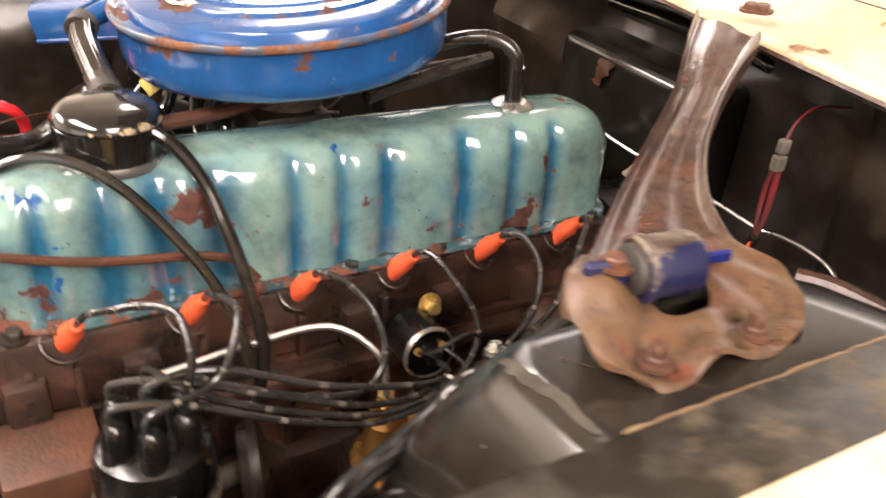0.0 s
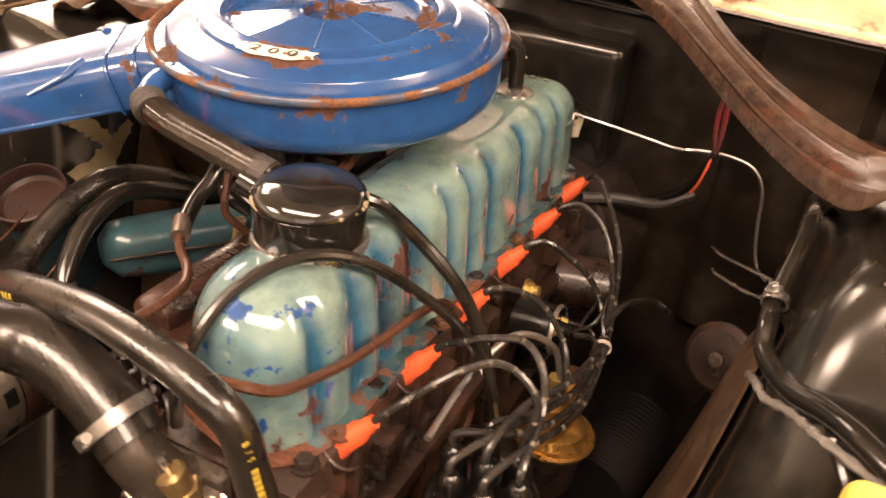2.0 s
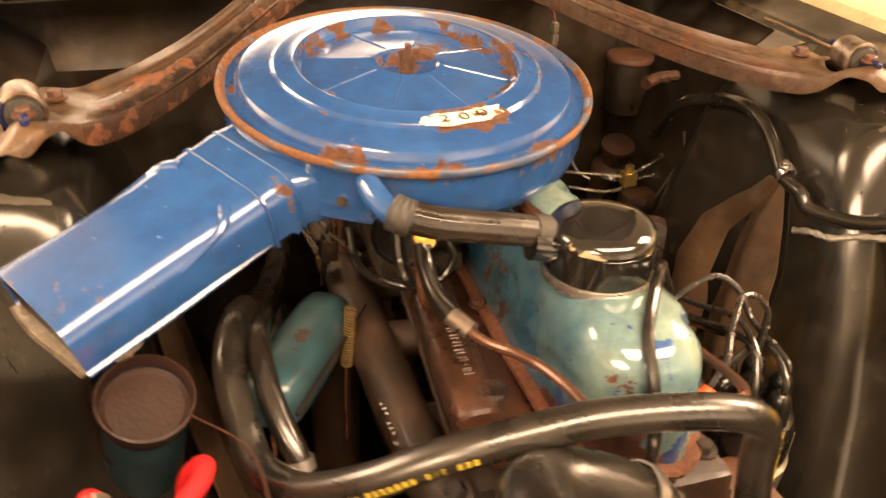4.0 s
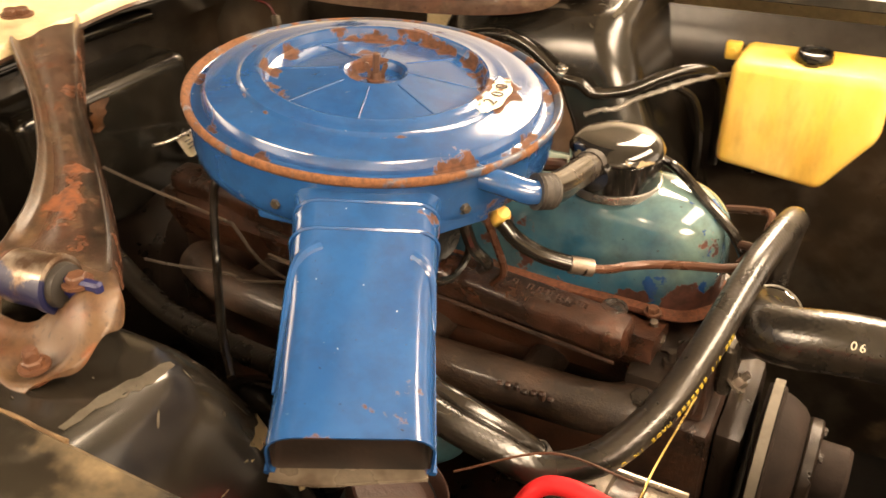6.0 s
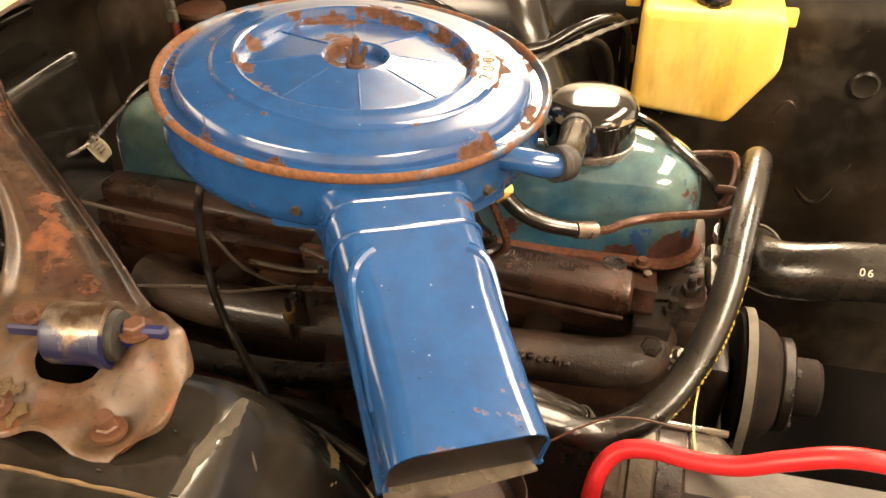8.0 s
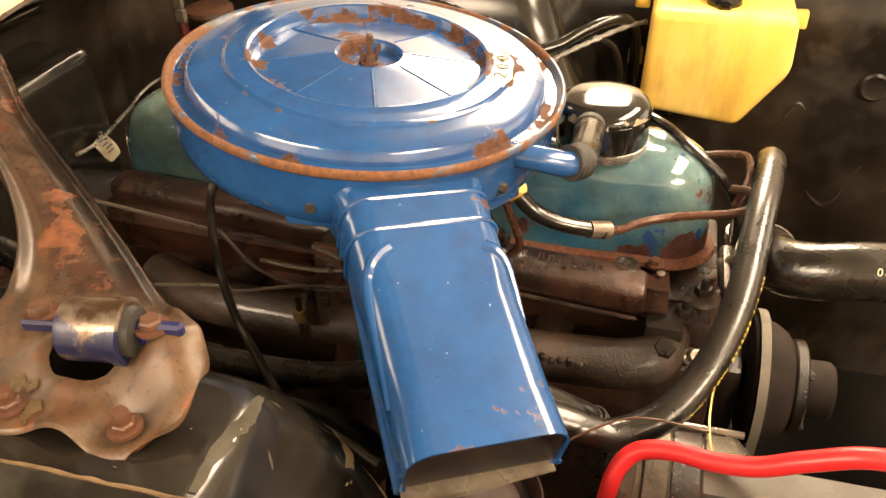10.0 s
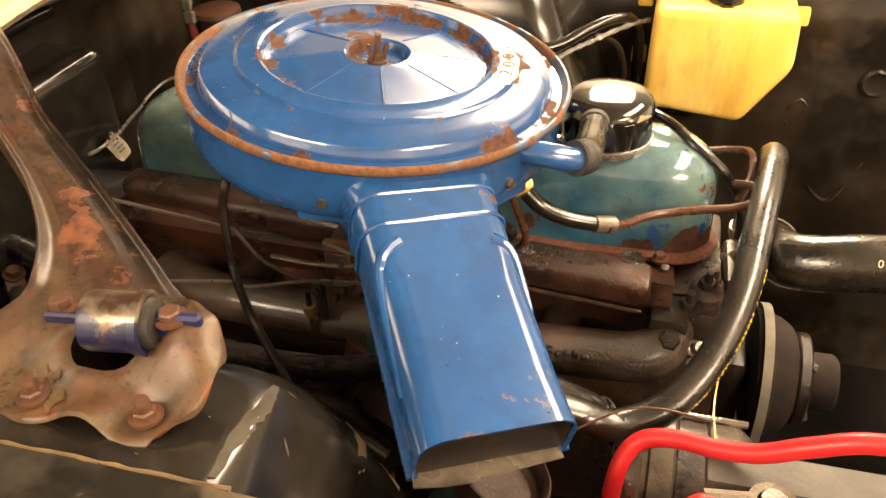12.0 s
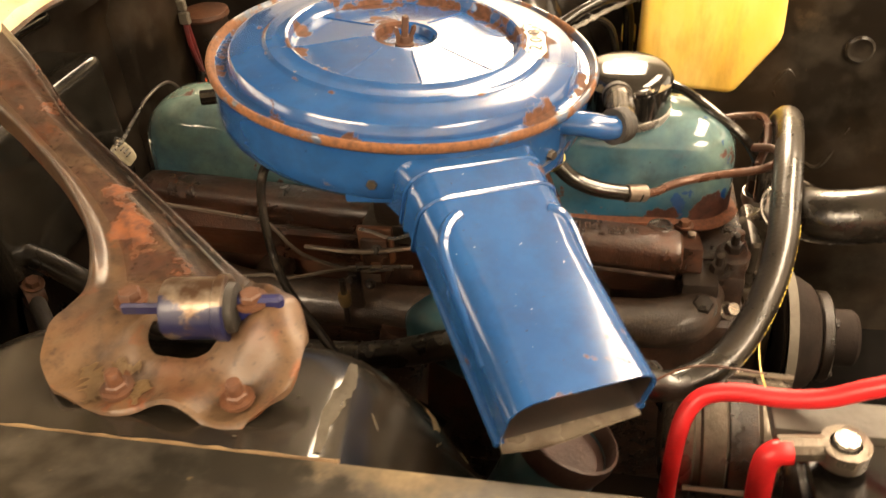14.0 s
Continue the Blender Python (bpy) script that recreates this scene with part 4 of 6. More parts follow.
def air_cleaner():
    bm = lathe([(0.04, -0.056), (0.153, -0.0562), (0.1595, -0.0540), (0.1635, -0.0490), (0.1655, -0.040, 0.2), (0.1657, -0.036, 0.2), (0.1658, -0.026, 0.5), (0.1663, -0.018, 0.7), (0.1665, -0.008, 0.8), (0.168, -0.004, 0.8)], 96)
    wear = bm.verts.layers.float["wear"]
    for v in bm.verts:
        v[wear] *= 0.6 * max(0.0, math.cos(math.atan2(v.co.y, v.co.x) - radians(-125))) ** 0.5
    bmesh.ops.transform(bm, matrix=AC, verts=bm.verts)
    part("bowl", bm, "blue", AIR)
    bm = lathe([(0.1655, -0.002, 0.6), (0.163, -0.0045, 0.6), (0.157, -0.0050, 0.9), (0.1540, -0.0042, 0.7), (0.1516, 0.0042, 0.2), (0.1502, 0.0062, 0.1), (0.148, 0.0070), (0.135, 0.0092), (0.1245, 0.0105, 0.1), (0.1232, 0.0108, 0.9), (0.122, 0.0114, 0.95), (0.1195, 0.0140, 0.4), (0.112, 0.0150), (0.1045, 0.0155, 0.0), (0.1025, 0.0168, 0.5), (0.1005, 0.0160, 0.8), (0.0985, 0.0085, 0.8), (0.0955, 0.0060, 0.95), (0.088, 0.0066, 0.7), (0.080, 0.0076, 0.1), (0.070, 0.0088), (0.040, 0.0128), (0.0315, 0.0140, 0.2), (0.029, 0.0143, 0.7), (0.0265, 0.0125, 0.8), (0.0245, 0.0060, 0.8), (0.010, 0.0050, 0.8), (0, 0.0050, 0.8)], 128)
    wear = bm.verts.layers.float["wear"]
    for v in bm.verts:
        a, r = math.atan2(v.co.y, v.co.x), v.co.xy.length
        if r > 0.035:
            v[wear] *= 0.55 + 0.60 * max(0.0, math.sin(2.0 * a + 0.6 + 20 * (r > 0.11)) * 0.6 + math.sin(3.0 * a + 1.7) * 0.4)
        label_side = math.exp(-((math.atan2(math.sin(a + 2.99), math.cos(a + 2.99))) / 0.34) ** 4) * (0.098 < r < 0.126)
        v[wear] = max(v[wear], 1.15 * label_side)
    for v in bm.verts:
        r, a = v.co.xy.length, math.degrees(math.atan2(v.co.y, v.co.x)) - 22
        if 0.031 < r < 0.094:
            off = radians(((a % 45) - 22.5))
            v.co.z -= 0.15 * r * (math.cos(off) / math.cos(radians(22.5)) - 1) * min(1, (0.094 - r) / 0.006, (r - 0.031) / 0.006)
    bmesh.ops.transform(bm, matrix=AC, verts=bm.verts)
    lid = part("lid", bm, "blue", AIR)
    bm = lathe([(0.1655, -0.0062), (0.1690, -0.0070), (0.1708, -0.0052), (0.1714, -0.0022), (0.1706, 0.0006), (0.1690, 0.0016), (0.1672, 0.0010), (0.1655, -0.0012), (0.1635, -0.0035)], 128)
    wear = bm.verts.layers.float["wear"]
    for v in bm.verts:
        a = math.atan2(v.co.y, v.co.x)
        v[wear] = 0.45 + 0.65 * max(0.0, math.sin(a + 0.25)) ** 0.5
    bmesh.ops.transform(bm, matrix=AC, verts=bm.verts)
    part("rim", bm, "blue_rim", AIR, "rusty rolled rim", 80)
    for k in range(8):
        a = radians(22 + 45 * k)
        d = V(math.cos(a), math.sin(a), 0)
        part("lid_rib", tube([AC @ (d * r + V(0, 0, z)) for r, z in ((0.034, 0.0133), (0.06, 0.0099), (0.078, 0.0076), (0.092, 0.0058))], 0.0011, 6, 2), "blue", lid)
    part("stud", lathe([(0, 0.004), (0.0032, 0.004), (0.0032, 0.030), (0.0022, 0.031), (0, 0.031)], 10, AC), "rust", AIR, "rusty threaded stud")
    wing = [(-0.0075, -0.0022), (0.0075, -0.0022), (0.0080, 0.004), (0.0105, 0.010), (0.0095, 0.0135), (0.0068, 0.0125), (0.0045, 0.005), (-0.0045, 0.005), (-0.0068, 0.0125), (-0.0095, 0.0135), (-0.0105, 0.010), (-0.0080, 0.004)]
    part("wing_nut", join(plate(wing, 0.0022, AC @ Matrix.Translation((0, 0, 0.0085)) @ Matrix.Rotation(radians(35), 4, "Z") @ Matrix.Rotation(radians(90), 4, "X") @ Matrix.Translation((0, 0, -0.0011))), lathe([(0, 0.005), (0.0085, 0.005), (0.0085, 0.0065), (0.0052, 0.007), (0.0046, 0.0125), (0, 0.013)], 14, AC)), "rust", AIR, "rusty wing nut")
    # worn paper label with the engine's size
    ang = math.atan2(0.059 - 0.0765, -0.123 + 0.0065)
    rnd = random.Random(4)
    outline = []
    for k in range(40):
        a = 2 * math.pi * k / 40
        outline.append(((0.115 + 0.0085 * math.copysign(abs(math.sin(a)) ** 0.6, math.sin(a)) * (1 + 0.2 * rnd.uniform(-1, 1))), 0.32 * math.copysign(abs(math.cos(a)) ** 0.6, math.cos(a)) * (1 + 0.08 * rnd.uniform(-1, 1))))
    bm = bmesh.new()
    bm.faces.new([bm.verts.new(AC @ V(r * math.cos(ang + b), r * math.sin(ang + b), 0.0152 + (0.0 if r > 0.112 else 0.0005) - max(0, r - 0.112) * 0.12)) for r, b in outline])
    bmesh.ops.triangulate(bm, faces=bm.faces)
    label = part("label", bm, "torn", AIR, "torn white paper label reading 200")
    for k, ch in enumerate("200"):
        cu = bpy.data.curves.new("numeral", "FONT")
        cu.body, cu.size, cu.align_x, cu.align_y, cu.extrude = ch, 0.016, "CENTER", "CENTER", 0.0002
        tmp = bpy.data.objects.new("tmp", cu)
        me = bpy.data.meshes.new_from_object(tmp)
        bpy.data.objects.remove(tmp)
        b = ang + 0.15 * (k - 1)
        me.transform(AC @ Matrix.Translation((0.115 * math.cos(b), 0.115 * math.sin(b), 0.0158)) @ Matrix.Rotation(b + math.pi / 2, 4, "Z") @ Matrix.Diagonal((1.25, 1, 1, 1)))
        me.materials.append(M["ink"])
        ob = new("numeral", me)
        ob.parent = label
    # snorkel
    seam, mouth = V(-0.0995, 0.2385, 0.184), V(-0.1855, 0.395, 0.134)
    d = (mouth - seam).normalized()
    u = V(0.087, 0.0535, 0.011).normalized()
    n = u.cross(d).normalized()
    if n.z < 0:
        n = -n

    def sec(at, w, h, r, grow=0.0):
        low = 0.005
        pts = [(p, q) if q >= 0 else (math.copysign(w / 2 - low + (abs(p) - w / 2 + r) * low / r, p), -h / 2 + low + (q + h / 2 - r) * low / r) for p, q in rounded(w, h, r, 5)]
        return [at + u * p + n * (q - h / 2 + (0.0009 * (1 - (2 * p / w) ** 2) if q > 0 else 0)) for p, q in pts]

    def on(k, p, q):
        """A place on the snorkel: k of its length, p across and q up from its top."""
        return seam.lerp(mouth, k) + u * p + n * q

    L = (mouth - seam).length
    inner = V(-0.064, 0.175, 0.186)
    shell = [sec(inner, 0.135, 0.052, 0.012), sec(inner.lerp(seam, 0.5) + n * 0.002, 0.118, 0.052, 0.015), sec(seam - d * 0.012, 0.108, 0.052, 0.018), sec(seam - d * 0.008, 0.108, 0.052, 0.018),
             sec(seam - d * 0.005, 0.111, 0.054, 0.019), sec(seam - d * 0.001, 0.111, 0.054, 0.019), sec(seam + d * 0.002, 0.107, 0.051, 0.018), sec(seam + d * L * 0.3, 0.105, 0.050, 0.018), sec(seam + d * L * 0.42, 0.103, 0.049, 0.020), sec(seam + d * L * 0.8, 0.102, 0.047, 0.020), sec(seam + d * L * 0.9, 0.1025, 0.0465, 0.019), sec(mouth, 0.103, 0.046, 0.018),
             sec(mouth - n * 0.0015, 0.100, 0.043, 0.0165), sec(seam + d * L * 0.97 - n * 0.0015, 0.099, 0.0425, 0.0165)]
    bm = rings(shell, caps=False, worn=[0.3, 0, 0.1, 0.1, 0.25, 0.25, 0, 0, 0, 0.0, 0.0, 0.0, 0.2, 0.4])
    wear = bm.verts.layers.float["wear"]
    for v in bm.verts:
        k, p = (v.co - seam).dot(d) / L, (v.co - seam).dot(u)
        if k > 0.75:
            v[wear] += 1.1 * max(0.0, (k - 0.86) / 0.14) * math.exp(-((p + 0.020) / 0.016) ** 2)
    sn = part("snorkel", bm, "blue", AIR, "long blue sheet-metal snorkel")
    part("lining", rings([sec(seam + d * 0.02 - n * 0.004, 0.094, 0.040, 0.016), sec(seam + d * L * 0.5 - n * 0.0035, 0.096, 0.040, 0.016), sec(seam + d * L * 0.985 - n * 0.0025, 0.098, 0.041, 0.016)], caps=False), "blue_in", sn, "rusty inside of the snorkel with its shade in the colour")
    for sgn in (-1, 1):
        e = u * sgn * 0.0515
        part("crimped_edge", tube([seam + e * 0.98 + d * 0.0 - n * 0.046, seam + e + d * L * 0.5 - n * 0.046, mouth + e - n * 0.044], 0.0026, 6, 3), "blue", sn)
    part("crease", tube([on(0.185, 0.0310, -0.0022), on(0.21, 0.0380, -0.0022), on(0.25, 0.0445, -0.0040), on(0.31, 0.0480, -0.0085), on(0.45, 0.0492, -0.0125), on(0.62, 0.0496, -0.0155), on(0.78, 0.0500, -0.0190)], [0.0058, 0.0026], 10, 6), "blue", sn, "pressed crease with a bright crest")
    part("crease", tube([on(0.22, -0.0350, -0.0022), on(0.25, -0.0420, -0.0024), on(0.30, -0.0475, -0.0060), on(0.40, -0.0492, -0.0110), on(0.52, -0.0498, -0.0165)], [0.0054, 0.0022], 10, 6), "blue", sn, "pressed crease with a bright crest")
    for k, grow in ((-0.010, 0.0016), (0.018, 0.0012)):
        bead = [on(k / L, 0, 0) + (q - on(0, 0, 0)) for q in sec(seam, 0.1075 + grow, 0.0515 + grow, 0.0185)]
        part("bead", tube([*bead, bead[0]], 0.0017, 6, 1), "blue", sn)
    lipc = mouth - n * 0.046
    lm = Matrix.Translation(lipc - d * 0.012) @ Matrix((u, d, n)).transposed().to_4x4()
    lip_plate = part("mouth_lip", plate([(-0.051, 0), (0.051, 0), (0.050, 0.016), (0.02, 0.0195), (-0.048, 0.015)], 0.0020, lm), "lip_metal", sn, "worn bare lower lip of the mouth")
    part("lip_edge", tube([lm @ V(-0.0485, 0.0150, 0.001), lm @ V(-0.02, 0.0168, 0.001), lm @ V(0.02, 0.0197, 0.001), lm @ V(0.0505, 0.0162, 0.001)], 0.0016, 6, 3), "lip_metal", lip_plate, "bare bent edge")
    # flange ears with their screws
    for at, sgn in ((V(-0.015, 0.236, 0.172), 1), (V(-0.139, 0.163, 0.160), -1)):
        o = (at - V(-0.0065, 0.0765, at.z)).normalized()
        part("ear", box((-0.024, -0.020, -0.010), (0.024, 0.020, 0.0012), 0.003, 2, frame_to(at, o)), "blue", AIR)
        part("screw", bolt(at + o * 0.0022, o, 0.0044, 0.006), "ear_zinc", AIR)
    # outlet for the breather
    part("breather_elbow", tube([(-0.118, 0.135, 0.178), (-0.145, 0.146, 0.180), (-0.168, 0.146, 0.178), (-0.186, 0.140, 0.172), (-0.194, 0.132, 0.170)], 0.0105, 14), "blue", AIR, "blue painted tube elbow")


air_cleaner()

# oil filler cap
CAP = thing("oil_filler_cap", (-0.203, -0.034, 0.10), "chipped gloss black oil filler cap on the valve cover", "filler cap")
cm = Matrix.Translation((-0.203, -0.034, 0.100))
part("neck", lathe([(0.046, 0.0), (0.047, 0.004), (0.046, 0.008), (0.040, 0.009)], 40, cm), "steel", CAP, "bright rolled ring under the cap")
part("drum", lathe([(0.040, 0.006), (0.0445, 0.008), (0.0445, 0.036), (0.0425, 0.038)], 40, cm), "black", CAP)
part("top", lathe([(0.0425, 0.0375, 0.8), (0.0455, 0.038, 0.9), (0.0455, 0.0405, 0.9), (0.041, 0.0475, 0.1), (0.033, 0.0515), (0.015, 0.0525), (0, 0.0525)], 40, cm), "black", CAP)
part("breather_outlet", tube([(-0.203, 0.002, 0.128), (-0.203, 0.02, 0.133), (-0.203, 0.028, 0.135)], 0.0125, 14), "black", CAP)
single("hose_sleeve", tube([(-0.190, 0.136, 0.171), (-0.194, 0.131, 0.1695), (-0.197, 0.124, 0.167)], 0.0150, 16, 4, 0.001), "rubber_dull", "ribbed rubber sleeve on the blue breather elbow", "hose")
breather = single("breather_hose", tube([(-0.194, 0.131, 0.170), (-0.197, 0.105, 0.162), (-0.197, 0.080, 0.156), (-0.196, 0.050, 0.149), (-0.194, 0.008, 0.138)], 0.0128, 72, 8, 0.0, 12), "breather", "fluted brown black rubber breather hose to the oil cap", "hose")

part("end_cuff", tube([(-0.1945, 0.024, 0.1420), (-0.194, 0.010, 0.1385)], 0.0145, 20, 2), "rubber_dull", breather, "plain rubber end cuff")

# spark plugs and their leads
BORE = 0.1036
AX = V(0.22, -0.62, 0.75).normalized()


def spark_plug():
    at = V(0, 0, 0)
    ob = thing("spark_plug", at, "spark plug with an orange silicone boot in the cylinder head", "spark plug", "spark plugs along the head")
    tip = V(0, 0, 0)
    part("hexagon", join(lathe([(0, -0.060), (0.008, -0.060), (0.0085, -0.055), (0.012, -0.055), (0.012, -0.045), (0.008, -0.043), (0, -0.043)], 6, frame_to(tip, AX)), lathe([(0, -0.062), (0.0125, -0.062), (0.0125, -0.056), (0, -0.056)], 18, frame_to(tip, AX))), "steel", ob, "steel plug body")
    part("boot", lathe([(0.0075, -0.046), (0.0105, -0.045), (0.0108, -0.038), (0.0098, -0.034), (0.0098, -0.016), (0.0085, -0.013), (0.0070, -0.009), (0.0072, -0.005), (0.0062, -0.003), (0.0060, 0.001), (0, 0.001)], 14, frame_to(tip, AX)), "orange", ob, "orange silicone boot")
    return ob


first = spark_plug()
PLUGS = [V(-2.5 * BORE + k * BORE, -0.130, 0.000) for k in range(6)]
first.matrix_basis = Matrix.Translation(PLUGS[0])
for p in PLUGS[1:]:
    copy_thing(first, Matrix.Translation(p))
DIST = V(-0.222, -0.212, -0.065)


def ignition_lead(points):
    ob = single("ignition_lead", tube(points, 0.0033, 8, 8), "wire", "grey black ignition lead from an orange boot to the distributor", "cable", "ignition leads")
    line = spline(points, 8)
    for k in range(10, len(line) - 12, 7):
        side = V(-0.0004, -0.0006, 0.0006)
        part("print_mark", tube([line[k] + side, line[k].lerp(line[k + 1], 0.6) + side], 0.0029, 8, 1), "scuff", ob)


RUNS = (
    [(-0.250, -0.149, 0.021), (-0.231, -0.163, 0.030), (-0.213, -0.180, 0.040), (-0.195, -0.198, 0.042), (-0.191, -0.219, 0.036), (-0.192, -0.236, 0.014)],
    [(-0.153, -0.152, 0.017), (-0.149, -0.178, 0.029), (-0.147, -0.205, 0.034), (-0.157, -0.226, 0.020), (-0.176, -0.236, -0.006)],
    [(-0.030, -0.155, 0.002), (-0.014, -0.180, -0.018), (-0.012, -0.205, -0.052), (-0.040, -0.220, -0.072), (-0.10, -0.224, -0.055), (-0.16, -0.222, -0.025)],
    [(0.062, -0.152, 0.010), (0.075, -0.178, -0.009), (0.085, -0.197, -0.030), (0.084, -0.213, -0.052), (0.066, -0.226, -0.070), (0.044, -0.234, -0.083), (-0.03, -0.238, -0.088), (-0.12, -0.235, -0.055), (-0.19, -0.225, -0.020)],
    [(0.168, -0.155, 0.010), (0.172, -0.182, -0.012), (0.152, -0.205, -0.045), (0.105, -0.222, -0.069), (0.046, -0.230, -0.080), (-0.03, -0.232, -0.082), (-0.12, -0.228, -0.045), (-0.20, -0.216, -0.012)],
    [(0.250, -0.152, 0.008), (0.230, -0.170, -0.005), (0.202, -0.192, -0.024), (0.174, -0.208, -0.047), (0.135, -0.219, -0.063), (0.094, -0.228, -0.076), (0.050, -0.236, -0.086), (-0.03, -0.242, -0.094), (-0.12, -0.242, -0.06), (-0.20, -0.238, -0.018)],
)
for p, run, slot in zip(PLUGS, RUNS, (5, 4, 0, 1, 2, 3)):
    a = radians(60 * slot + 20)
    end = DIST + V(0.030 * math.cos(a), 0.030 * math.sin(a), 0.022)
    ignition_lead([p - AX * 0.004, p + AX * 0.010, *run, end + V(0, 0, 0.024), end])
ignition_lead([(0.050, -0.195, -0.083), (0.048, -0.222, -0.078), (0.01, -0.232, -0.072), (-0.08, -0.230, -0.045), (-0.17, -0.222, -0.005), DIST + V(0, 0, 0.05), DIST + V(0, 0, 0.022)])
single("cable_tie", lathe([(0.0085, -0.002), (0.0100, -0.002), (0.0100, 0.002), (0.0085, 0.002), (0.0085, -0.002)], 14, frame_to((0.046, -0.233, -0.083), (1, 0.25, 0.15))), "white", "white cable tie round the ignition leads", "cable tie")
single("ground_wire", tube([(0.075, -0.225, -0.075), (0.12, -0.235, -0.07), (0.17, -0.255, -0.085), (0.20, -0.275, -0.11)], 0.0035, 8), "wire", "dark wire hanging beside the block", "wire")

# distributor
DIS = thing("distributor", DIST + V(0, 0, -0.14), "black distributor with a six-tower cap", "distributor")
dm = Matrix.Translation(DIST)
part("cap", lathe([(0.047, -0.055), (0.049, -0.050), (0.049, -0.020), (0.045, -0.004), (0.036, 0.002), (0, 0.004)], 32, dm), "plastic", DIS)
for k in range(7):
    a = radians(60 * k + 20)
    o = V(0.030 * math.cos(a), 0.030 * math.sin(a), 0) if k < 6 else V(0, 0, 0.004)
    part("tower", lathe([(0.013, -0.006), (0.0115, 0.010), (0.0115, 0.022), (0.0085, 0.030), (0.0045, 0.033), (0, 0.033)], 16, Matrix.Translation(DIST + o)), "plastic", DIS)
part("body", lathe([(0.030, -0.14), (0.032, -0.10), (0.050, -0.085), (0.052, -0.056), (0.047, -0.054)], 32, dm), "alloy", DIS)
part("vacuum_advance", lathe([(0, -0.012), (0.036, -0.012), (0.042, -0.002), (0.040, 0.006), (0.020, 0.014), (0.008, 0.03), (0, 0.03)], 28, frame_to(DIST + V(0.085, 0.010, -0.075), (1, -0.25, 0.1))), "iron_dark", DIS, "dark round vacuum advance can")
part("advance_arm", tube([DIST + V(0.03, 0, -0.075), DIST + V(0.08, 0.01, -0.075)], 0.010, 10, 1), "alloy", DIS)
part("clip", box((-0.005, -0.054, -0.075), (0.007, -0.049, -0.025), 0.001, 1, dm), "steel", DIS)
part("clip", box((-0.030, -0.042, -0.075), (-0.020, -0.037, -0.025), 0.001, 1, dm), "steel", DIS)

# ignition coil, fuel pump, oil filter
COIL = thing("ignition_coil", (0.050, -0.15, -0.10), "black round ignition coil with thin leads beside the block", "ignition coil")
part("can", tube([(0.052, -0.135, -0.088), (0.050, -0.180, -0.084)], 0.027, 24, 1), "plastic", COIL)
part("tower", lathe([(0.0, 0), (0.012, 0), (0.009, 0.018), (0.006, 0.020), (0, 0.02)], 16, frame_to((0.050, -0.180, -0.084), (0, -1, 0.1))), "plastic", COIL)
part("ring", lathe([(0.027, -0.002), (0.029, 0), (0.027, 0.004), (0.025, 0.003)], 24, frame_to((0.050, -0.180, -0.084), (0, -1, 0.1))), "steel", COIL)
for dx in (-0.014, 0.014):
    part("terminal", bolt((0.05 + dx, -0.182, -0.078), (0, -1, 0.1), 0.003, 0.006), "brass", COIL)
PUMP = thing("fuel_pump", (0.006, -0.207, -0.21), "gold zinc-plated fuel pump with a round flange", "fuel pump")
pm = Matrix.Translation((0.006, -0.208, -0.182))
part("flange", lathe([(0, -0.010), (0.036, -0.010), (0.045, -0.005), (0.0465, 0.000), (0.0445, 0.003), (0.038, 0.003), (0.036, 0.006), (0.034, 0.012), (0.026, 0.016), (0, 0.017)], 48, pm), "gold", PUMP)
part("inlet_tower", lathe([(0.022, 0.008), (0.020, 0.020), (0.019, 0.052), (0.015, 0.057), (0.010, 0.058), (0.010, 0.072), (0, 0.072)], 28, Matrix.Translation((-0.008, -0.204, -0.182))), "gold", PUMP)
part("outlet_tower", lathe([(0.019, 0.008), (0.0175, 0.018), (0.0175, 0.062), (0.015, 0.066), (0, 0.066)], 28, Matrix.Translation((0.025, -0.212, -0.182))), "gold", PUMP)
part("nut", lathe([(0, 0), (0.009, 0), (0.009, 0.012), (0, 0.012)], 6, Matrix.Translation((-0.008, -0.204, -0.110))), "brass", PUMP)
part("outlet_cap", lathe([(0.012, 0), (0.012, 0.005), (0, 0.006)], 18, Matrix.Translation((0.025, -0.212, -0.116))), "rust", PUMP)
body = part("body", lathe([(0, -0.07), (0.030, -0.07), (0.036, -0.012), (0.036, -0.008)], 28, pm), "iron_dark", PUMP)
part("mounting_arm", box((-0.03, -0.19, -0.25), (0.03, -0.14, -0.20), 0.01), "iron_dark", body)
single("oil_filter", tube([(0.235, -0.125, -0.135), (0.245, -0.20, -0.13)], 0.036, 24, 1), "iron", "brown round oil filter on the block", "filter")
single("fuel_line", tube([(-0.010, -0.209, -0.10), (-0.012, -0.195, -0.06), (-0.05, -0.165, -0.035), (-0.12, -0.15, -0.045), (-0.2, -0.15, -0.055)], 0.0035, 8), "steel", "thin steel fuel line along the block", "pipe")
for pts in ([(0.036, -0.184, -0.078), (0.03, -0.22, -0.05), (0.06, -0.225, -0.035), (0.09, -0.21, -0.06), (0.08, -0.19, -0.11), (0.05, -0.17, -0.13)], [(0.064, -0.184, -0.078), (0.075, -0.215, -0.09), (0.045, -0.22, -0.115), (0.02, -0.2, -0.12)]):
    single("coil_lead", tube(pts, 0.0022, 7), "wire", "thin dark lead to the ignition coil", "cable")
single("ribbed_hose", tube([(0.04, -0.25, -0.29), (0.11, -0.26, -0.295), (0.20, -0.27, -0.30)], 0.055, 20, 20, 0.0025), "matt", "ribbed black duct low beside the block", "hose")

